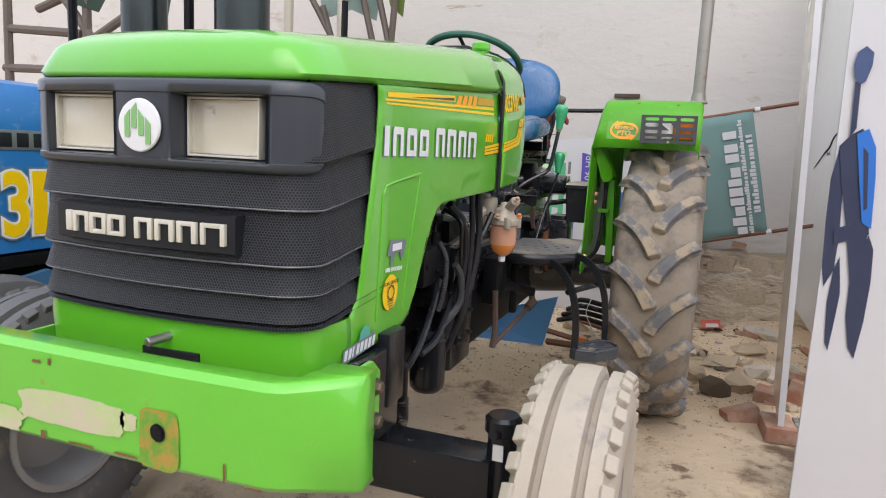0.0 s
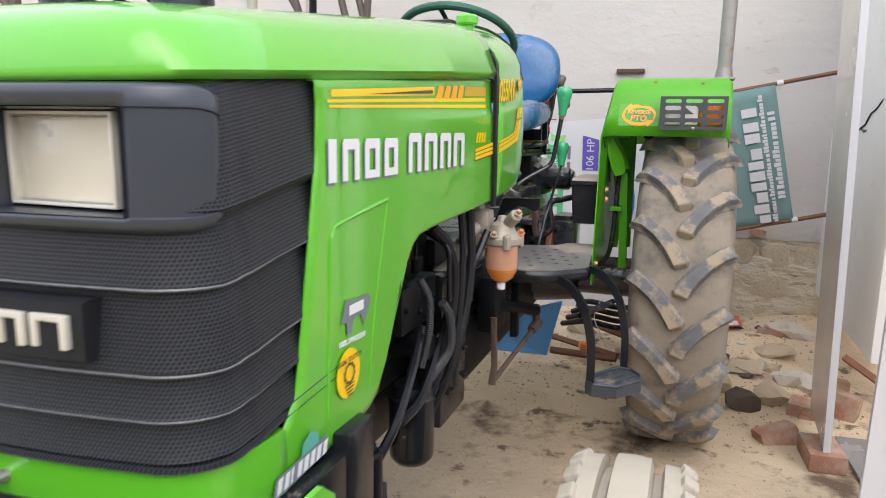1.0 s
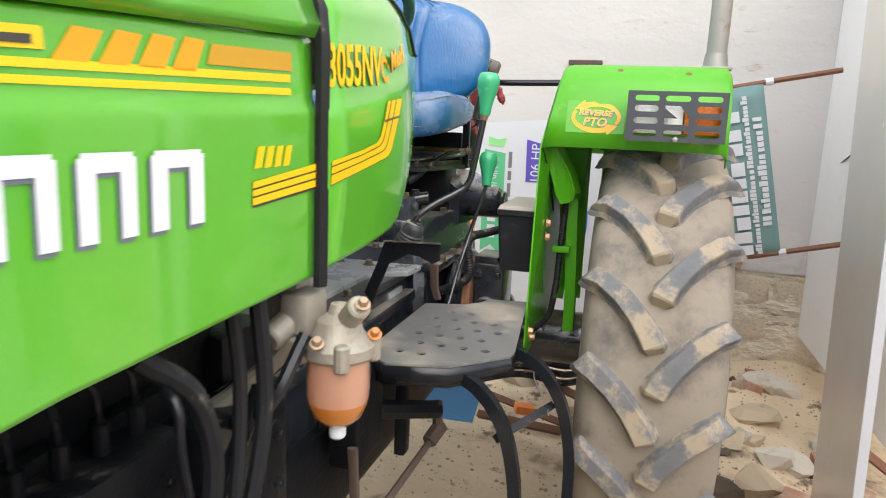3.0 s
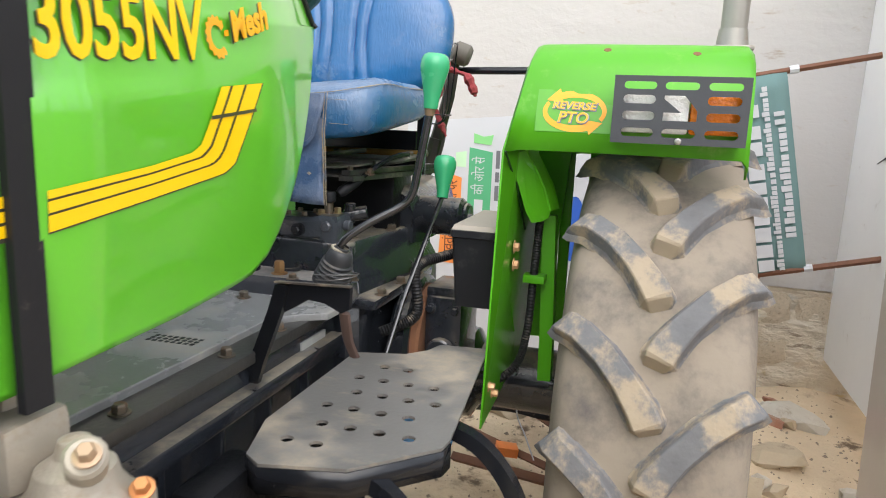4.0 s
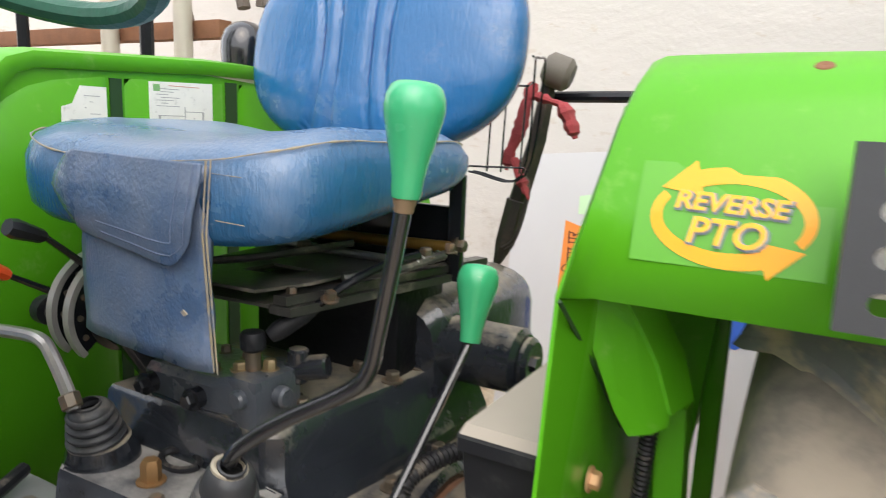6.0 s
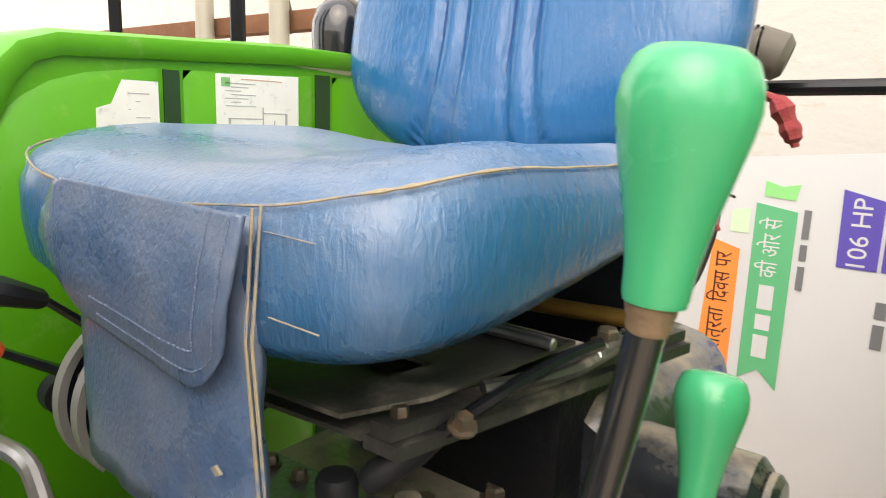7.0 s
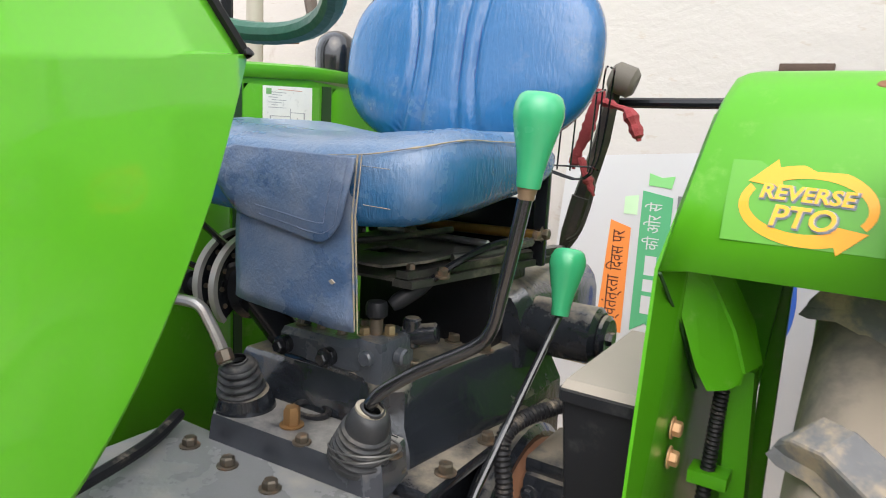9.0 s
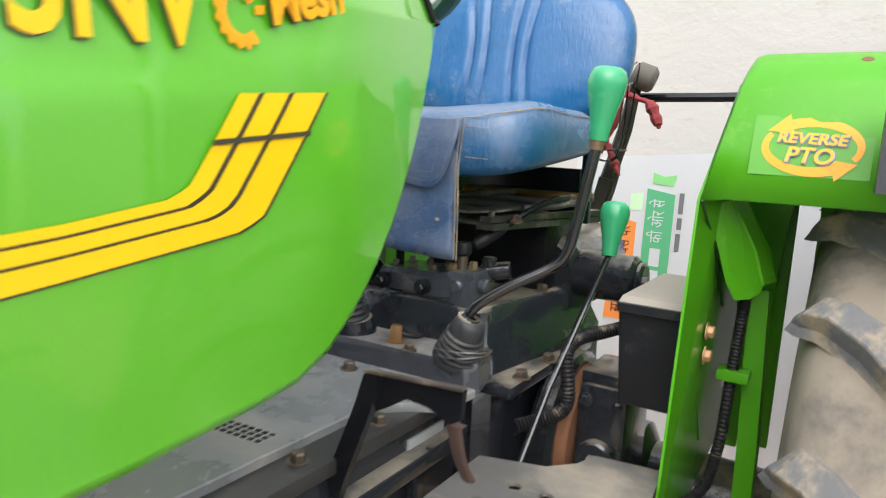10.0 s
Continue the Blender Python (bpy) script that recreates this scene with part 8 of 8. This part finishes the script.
b = B()
box(b, 1.36, 1.495, -0.235, -0.02, 0.0, 0.072, 0.006, turn=(0, 0, 4))
solo("brick", b, BRICKM, "pale red brick under the display board", "brick", group="rubble by the wall")
DARKST = mat("dark_stone", (0.10, 0.075, 0.055), 0.9, vary=0.3, scale=12, bump=0.6)
PALEST = mat("pale_limestone", (0.56, 0.51, 0.43), 0.95, vary=0.15, scale=11, bump=0.6, dirt=(0.30, 0.24, 0.17), dirt_amount=0.2)
RUBBLE = [
    (1.278, 0.02, 0.082, 0.055, 0.05, BRICKM, "brick", "broken red brick lying on earth"),
    (1.172, 0.34, 0.085, 0.07, 0.065, DARKST, "stone", "dark brown stone half buried in earth"),
    (1.302, 0.44, 0.095, 0.08, 0.075, STONEM, "stone", "yellowish tan stone lying in rubble"),
    (1.435, 0.35, 0.068, 0.055, 0.055, BRICKM, "brick", "dusty pink broken brick"),
    (1.600, 0.40, 0.065, 0.055, 0.085, BRICKM, "brick", "red brick leaning on the heap"),
    (1.05, 0.52, 0.08, 0.07, 0.05, STONEM, "stone", "tan stone half buried"),
    (1.40, 0.66, 0.085, 0.06, 0.045, PALEST, "stone", "flat pale stone lying on earth"),
    (1.475, 0.64, 0.07, 0.05, 0.05, PALEST, "stone", "pale stone beside red bricks"),
    (1.20, 0.78, 0.11, 0.08, 0.03, STONEM, "stone", "flat tan stone slab on earth"),
    (1.02, 0.90, 0.10, 0.08, 0.05, STONEM, "stone", "tan stone by the wall"),
    (1.36, 1.02, 0.13, 0.08, 0.035, STONEM, "stone", "flat stone by the wall"),
    (1.60, 0.66, 0.07, 0.06, 0.05, BRICKM, "brick", "small broken red brick in rubble"),
    (1.50, 1.40, 0.14, 0.09, 0.05, PALEST, "stone", "pale stone at the wall foot"),
    (1.296, 1.715, 0.045, 0.03, 0.028, BRICKM, "brick", "red brick showing in the wall top of the footing"),
    (0.62, 0.80, 0.09, 0.06, 0.04, BRICKM, "brick", "broken brick behind the wheel"),
    (0.30, 1.10, 0.10, 0.07, 0.04, STONEM, "stone", "tan stone behind the tractor")]
for k in range(26):
    w = rnd.uniform(0.022, 0.05)
    m_ = (STONEM, PALEST, DARKST, BRICKM)[k % 4]
    RUBBLE.append((rnd.uniform(1.02, 1.62), rnd.uniform(0.25, 1.6), w, w * rnd.uniform(0.6, 1.0), w * rnd.uniform(0.4, 0.8), m_, "brick" if m_ is BRICKM else "stone", ("small tan stone in the rubble", "small pale stone in the rubble", "small dark stone in the rubble", "chip of red brick in the rubble")[k % 4]))
for i, (x, y, sx, sy, sz, m, nm, lb) in enumerate(RUBBLE):
    stone(nm, x, y, 0.65 if y > 1.7 else heap(x, y) - 0.005, sx, sy, sz, m, lb, i * 3.7, 0.6 if nm == "brick" else 0.35)
b = B()
for k in range(5200):
    x, y = rnd.uniform(-0.6, 1.7), rnd.uniform(-2.4, 1.7)
    if rnd.random() > (0.9 if y > 0.1 else 0.55):
        continue
    r = rnd.uniform(0.002, 0.0075) * (1.8 if y > 0.2 and rnd.random() < 0.3 else 1)
    z = heap(x, y)
    c = [Vector((rnd.uniform(0.6, 1.2) * math.cos(a), rnd.uniform(0.6, 1.2) * math.sin(a), 0)) * r for a in (0, 1.57, 3.14, 4.71)]
    bot = [b.verts.new(Vector((x, y, z - 0.001)) + p) for p in c]
    t = b.verts.new((x + rnd.uniform(-0.3, 0.3) * r, y, z + r * rnd.uniform(0.5, 1.0)))
    for p, q in zip(bot, bot[1:] + bot[:1]):
        b.faces.new((p, q, t))
solo("pebbles", b, mat("pebble", (0.30, 0.24, 0.18), 0.95, vary=0.4, scale=4, bump=0.2), "loose grit and small stones on the earth", "gravel", kind="stuff", smooth=0)

# boards, planks and scrap behind the tractor
sign = thing("blue_sign", (0.0, 0.5, 0.1), "bright blue printed board leaning in the scrap", "sign")
b = B()
prism(b, [(-0.26, 0.50, 0.225), (0.262, 0.50, 0.40), (0.195, 0.46, 0.10), (-0.24, 0.46, 0.09)], (0, 0.008, 0))
part("sheet", b, mat("sky_blue_print", (0.11, 0.34, 0.70), 0.45, vary=0.08, bump=0.02), sign, smooth=0)
for pts, m in (([(0.10, 0.488, 0.26), (0.17, 0.488, 0.28), (0.16, 0.483, 0.23), (0.10, 0.483, 0.21)], YELLOW), ([(-0.22, 0.483, 0.20), (-0.14, 0.483, 0.22), (-0.14, 0.472, 0.15), (-0.22, 0.472, 0.14)], WHITEP)):
    b = B()
    prism(b, pts, (0, 0.002, 0))
    part("print_bar", b, m, sign, smooth=0)
for p, q, r in (((0.20, 0.56, 0.10), (0.56, 0.45, 0.13), 0.020), ((0.10, 0.85, 0.10), (0.55, 0.62, 0.09), 0.018), ((0.25, 1.2, 0.12), (0.62, 0.75, 0.16), 0.022)):
    b = B()
    tube(b, [p, q], r, 4)
    solo("plank", b, WOOD, "reddish brown plank lying in the scrap", "plank", group="scrap planks")
b = B()
box(b, 0.34, 0.42, 0.64, 0.70, 0.09, 0.125, 0.002, turn=(0, 8, 20))
solo("carton", b, mat("orange_carton", (0.75, 0.22, 0.05), 0.6, vary=0.2, scale=25, bump=0.05), "small crushed orange carton on the ground", "carton")
b = B()
for k in range(4):
    z0 = 0.16 + 0.04 * k
    tube(b, bend([(0.20 + 0.03 * k, 0.90, z0), (0.36, 0.82, z0 + 0.05), (0.52, 0.86, z0 + 0.02), (0.62, 1.0, z0)]), 0.016, 8)
solo("hose_coil", b, RUBBER, "loose black hoses heaped behind the wheel", "hose")
b = B()
tube(b, bend([(0.45, 0.60, 0.40), (0.42, 0.60, 0.30), (0.46, 0.58, 0.22), (0.50, 0.56, 0.14)]), 0.003, 5)
solo("white_wire", b, WHITEP, "thin white wire hanging in the scrap", "wire")

# blue tractor parked beyond
bt = thing("blue_tractor", (-1.6, -1.0, 0), "faded blue older tractor with yellow number, parked alongside", "tractor")
BLUEP = mat("faded_blue_paint", (0.02, 0.17, 0.46), 0.4, coat=0.2, vary=0.2, scale=4, bump=0.03, dirt=(0.30, 0.40, 0.50), dirt_amount=0.14, dirt_scale=16)
b = B()
rows = []
for y in (-2.05, -2.0, -1.5, -1.0, -0.6):
    k = 0.96 if y < -2.03 else 1.0
    rows.append([(-1.6 + s * 0.30 * k, y, z) for s, z in ((1, 0.80), (1, 1.24), (0.98, 1.33), (0.86, 1.395), (0.5, 1.415), (-0.5, 1.415), (-0.86, 1.395), (-0.98, 1.33), (-1, 1.24), (-1, 0.80))])
rings(b, rows)
part("bonnet", b, BLUEP, bt)
b = B()
box(b, -1.302, -1.296, -2.0, -1.35, 1.165, 1.235, 0.002)
strip_ = part("name_strip", b, mat("grey_strip", (0.22, 0.23, 0.24), 0.4, metal=0.4, bump=0.02), bt)
for k in range(6):
    b = B()
    box(b, -1.2975, -1.294, -1.86 + k * 0.065, -1.815 + k * 0.065, 1.175, 1.225, 0.002)
    part("strip_block", b, BLACK, strip_)
for txt, yc, wd in (("3", -1.743, 0.100), ("1", -1.650, 0.058)):
    for k, (m, o, g) in enumerate(((GREYD, 0.022, 0.030), (WHITED, 0.016, 0.020), (YELLOW, 0.008, 0.0))):
        lettering(txt, 0.315, Matrix.Translation((-1.2955 + 0.0012 * k, yc, 0.961)) @ SIDE, m, bt, "lettering", 0.0005, bold=o, width=wd + g)
b = B()
box(b, -1.90, -1.30, -2.02, -0.7, 0.74, 0.79, 0.01)
box(b, -1.78, -1.42, -2.0, -0.3, 0.50, 0.76, 0.03)
part("chassis", b, CASTD, bt)
b = B()
prism(b, [(-1.32, -2.05, 0.66), (-1.32, -1.62, 0.72), (-1.32, -1.52, 0.66), (-1.32, -1.56, 0.45), (-1.32, -1.75, 0.36), (-1.32, -2.1, 0.42)], (0.03, 0, 0))
part("side_bracket", b, mat("chipped_blue_bracket", (0.05, 0.16, 0.32), 0.6, vary=0.3, scale=8, bump=0.2, dirt=(0.22, 0.13, 0.08), dirt_amount=0.3, dirt_scale=7), bt)
b = B()
lathe(b, (-1.25, -1.9, 0.37), (1, 0, 0), [(0.2, -0.08), (0.30, -0.10), (0.36, -0.085), (0.375, 0.0), (0.36, 0.085), (0.30, 0.10), (0.2, 0.08)], 40)
part("front_tyre", b, TYREG, bt)
for x in (-1.95, -1.25):
    for y in (-0.9, 0.55):
        b = B()
        tube(b, [(x, y, 0.0), (x, y, 2.15)], 0.022, 8)
        part("canopy_leg", b, CASTD, bt)
FR = mat("brown_grey_frame", (0.11, 0.085, 0.07), 0.6, vary=0.3, bump=0.15)
b = B()
for p, q in (((-3.17, -0.3, 1.4), (-3.15, -0.3, 2.6)), ((-3.2, -0.3, 1.62), (-2.3, -0.3, 1.60)), ((-3.14, -0.3, 1.86), (-2.55, -0.3, 1.82)), ((-2.52, -0.3, 1.3), (-2.50, -0.3, 2.6)), ((-2.48, -0.3, 1.78), (-2.18, -0.3, 1.93)), ((-2.48, -0.3, 1.80), (-2.75, -0.3, 2.1)), ((-2.9, -0.3, 1.97), (-2.6, -0.3, 2.06))):
    tube(b, [p, q], 0.026, 8)
pieces("canopy_bar", b, FR, bt)
b = B()
rows = [[(-2.62 + 0.75 * i / 8, -0.32 + 0.06 * noise.noise((i * 0.7, j, 1)), 2.62 - (0.60 + 0.10 * noise.noise((i * 0.9, 3, 3)) + 0.08 * abs(i - 4) / 4) * j / 4) for i in range(9)] for j in range(5)]
rings(b, rows, closed=False)
part("canopy_cloth", b, mat("dark_green_tarp", (0.02, 0.045, 0.03), 0.7, vary=0.3, bump=0.3), bt)
b = B()
box(b, -3.2, -1.9, -1.1, -0.2, 1.38, 1.46, 0.03)
part("mudguard", b, mat("cream_paint", (0.55, 0.50, 0.40), 0.5, vary=0.1, bump=0.05), bt)

# two tall dark steel tubes beyond the bonnet
PIPEM = mat("dark_polished_tube", (0.055, 0.065, 0.065), 0.22, metal=0.85, vary=0.3, scale=3, bump=0.02)
for x in (-1.505, -0.962):
    b = B()
    cyl(b, (x, -0.9, 0.0), (x, -0.9, 3.0), 0.102 if x < -1.2 else 0.118, 36, 0.004)
    solo("steel_tube", b, PIPEM, "tall polished dark steel tube standing upright", "tube", group="tubes beyond the bonnet")

# cart frame and pale posts in front of the far wall
fr = thing("cart_frame", (-1.6, 0.9, 0), "rusty beam and pale posts of a cart frame with sheeting", "frame")
b = B()
box(b, -3.4, -1.285, 0.88, 0.94, 1.70, 1.765, 0.004)
part("beam", b, RUST, fr)
PALE = mat("pale_steel_post", (0.50, 0.46, 0.38), 0.5, metal=0.3, vary=0.15, bump=0.1)
for x in (-1.86, -1.43):
    b = B()
    tube(b, [(x, 0.84, 0.0), (x, 0.84, 2.5)], 0.034, 12)
    part("post", b, PALE, fr)
b = B()
for p, q in (((-1.80, 0.9, 2.40), (-1.52, 0.9, 1.95)), ((-1.33, 0.9, 2.35), (-1.18, 0.9, 1.8)), ((-1.25, 0.9, 2.5), (-1.06, 0.9, 1.8)), ((-1.62, 0.9, 2.2), (-1.45, 0.9, 1.7)), ((-1.04, 0.9, 2.5), (-1.09, 0.9, 1.8))):
    tube(b, [p, q], 0.024, 8)
pieces("brace", b, FR, fr)
for pts, m in (([(-1.72, 2.5), (-1.18, 2.5), (-1.22, 2.10), (-1.42, 2.18), (-1.64, 2.12)], mat("grey_green_sheet", (0.22, 0.30, 0.27), 0.6, vary=0.2, bump=0.2)), ([(-1.20, 2.5), (-0.99, 2.5), (-1.02, 2.12), (-1.12, 2.20)], mat("olive_sheet", (0.12, 0.17, 0.03), 0.6, vary=0.2, bump=0.2))):
    b = B()
    prism(b, [(x, 0.95, z) for x, z in pts], (0, 0.004, 0))
    part("sheeting", b, m, fr)

# rough stones bedded in the wall's footing
FOOTST = mat("footing_stone", (0.58, 0.49, 0.365), 0.95, vary=0.25, scale=7, bump=0.8, grain=40, dirt=(0.30, 0.23, 0.16), dirt_amount=0.2, dirt_scale=6)
rs = random.Random(11)
shapes = []
for i in range(6):
    b = B()
    bmesh.ops.create_icosphere(b, subdivisions=2, radius=1.0)
    for v in b.verts:
        p = v.co.copy()
        p = p.lerp(p / max(abs(p.x), abs(p.y), abs(p.z)), 0.7)
        k = 0.92 + 0.22 * noise.noise((p.x * 1.3 + i * 5, p.y * 1.3, p.z * 1.3)) + 0.08 * noise.noise((p.x * 4, p.y * 4 + i, p.z * 4))
        v.co = p * k
    me = bpy.data.meshes.new("footing_stone")
    b.to_mesh(me)
    b.free()
    me.materials.append(FOOTST)
    shapes.append(me)
z = 0.10
while z < 0.60:
    h = rs.uniform(0.08, 0.19)
    x = -1.6
    while x < 1.62:
        w = rs.uniform(0.16, 0.42)
        if rs.random() < 0.75 and z + h < 0.66:
            ob = new("stone", shapes[rs.randrange(6)])
            ob.parent = footing
            ob.matrix_basis = Matrix.Translation((x + w / 2, WY - 0.012 + rs.uniform(-0.006, 0.010), z + h / 2)) @ Matrix.Rotation(rs.uniform(-0.12, 0.12), 4, "Y") @ Matrix.Diagonal((w * 0.52, 0.017, h * 0.52, 1))
        x += w + rs.uniform(0.004, 0.02)
    z += h + 0.008

# leaflet at the foot of the wall
leaf = thing("leaflet", (1.16, 1.35, heap(1.16, 1.35)), "crumpled red and white printed leaflet on earth", "leaflet")
b = B()
zl = heap(1.16, 1.35) + 0.035
prism(b, [(1.09, 1.22, zl), (1.22, 1.27, zl + 0.004), (1.21, 1.48, zl + 0.012), (1.09, 1.44, zl + 0.004)], (0, 0, 0.0015))
part("sheet", b, mat("faded_red_print", (0.55, 0.10, 0.07), 0.5, vary=0.2, scale=20, bump=0.1), leaf, smooth=0)
b = B()
prism(b, [(1.12, 1.25, zl + 0.0025), (1.20, 1.28, zl + 0.006), (1.195, 1.36, zl + 0.010), (1.12, 1.34, zl + 0.006)], (0, 0, 0.001))
part("white_field", b, WHITEP, leaf, smooth=0)
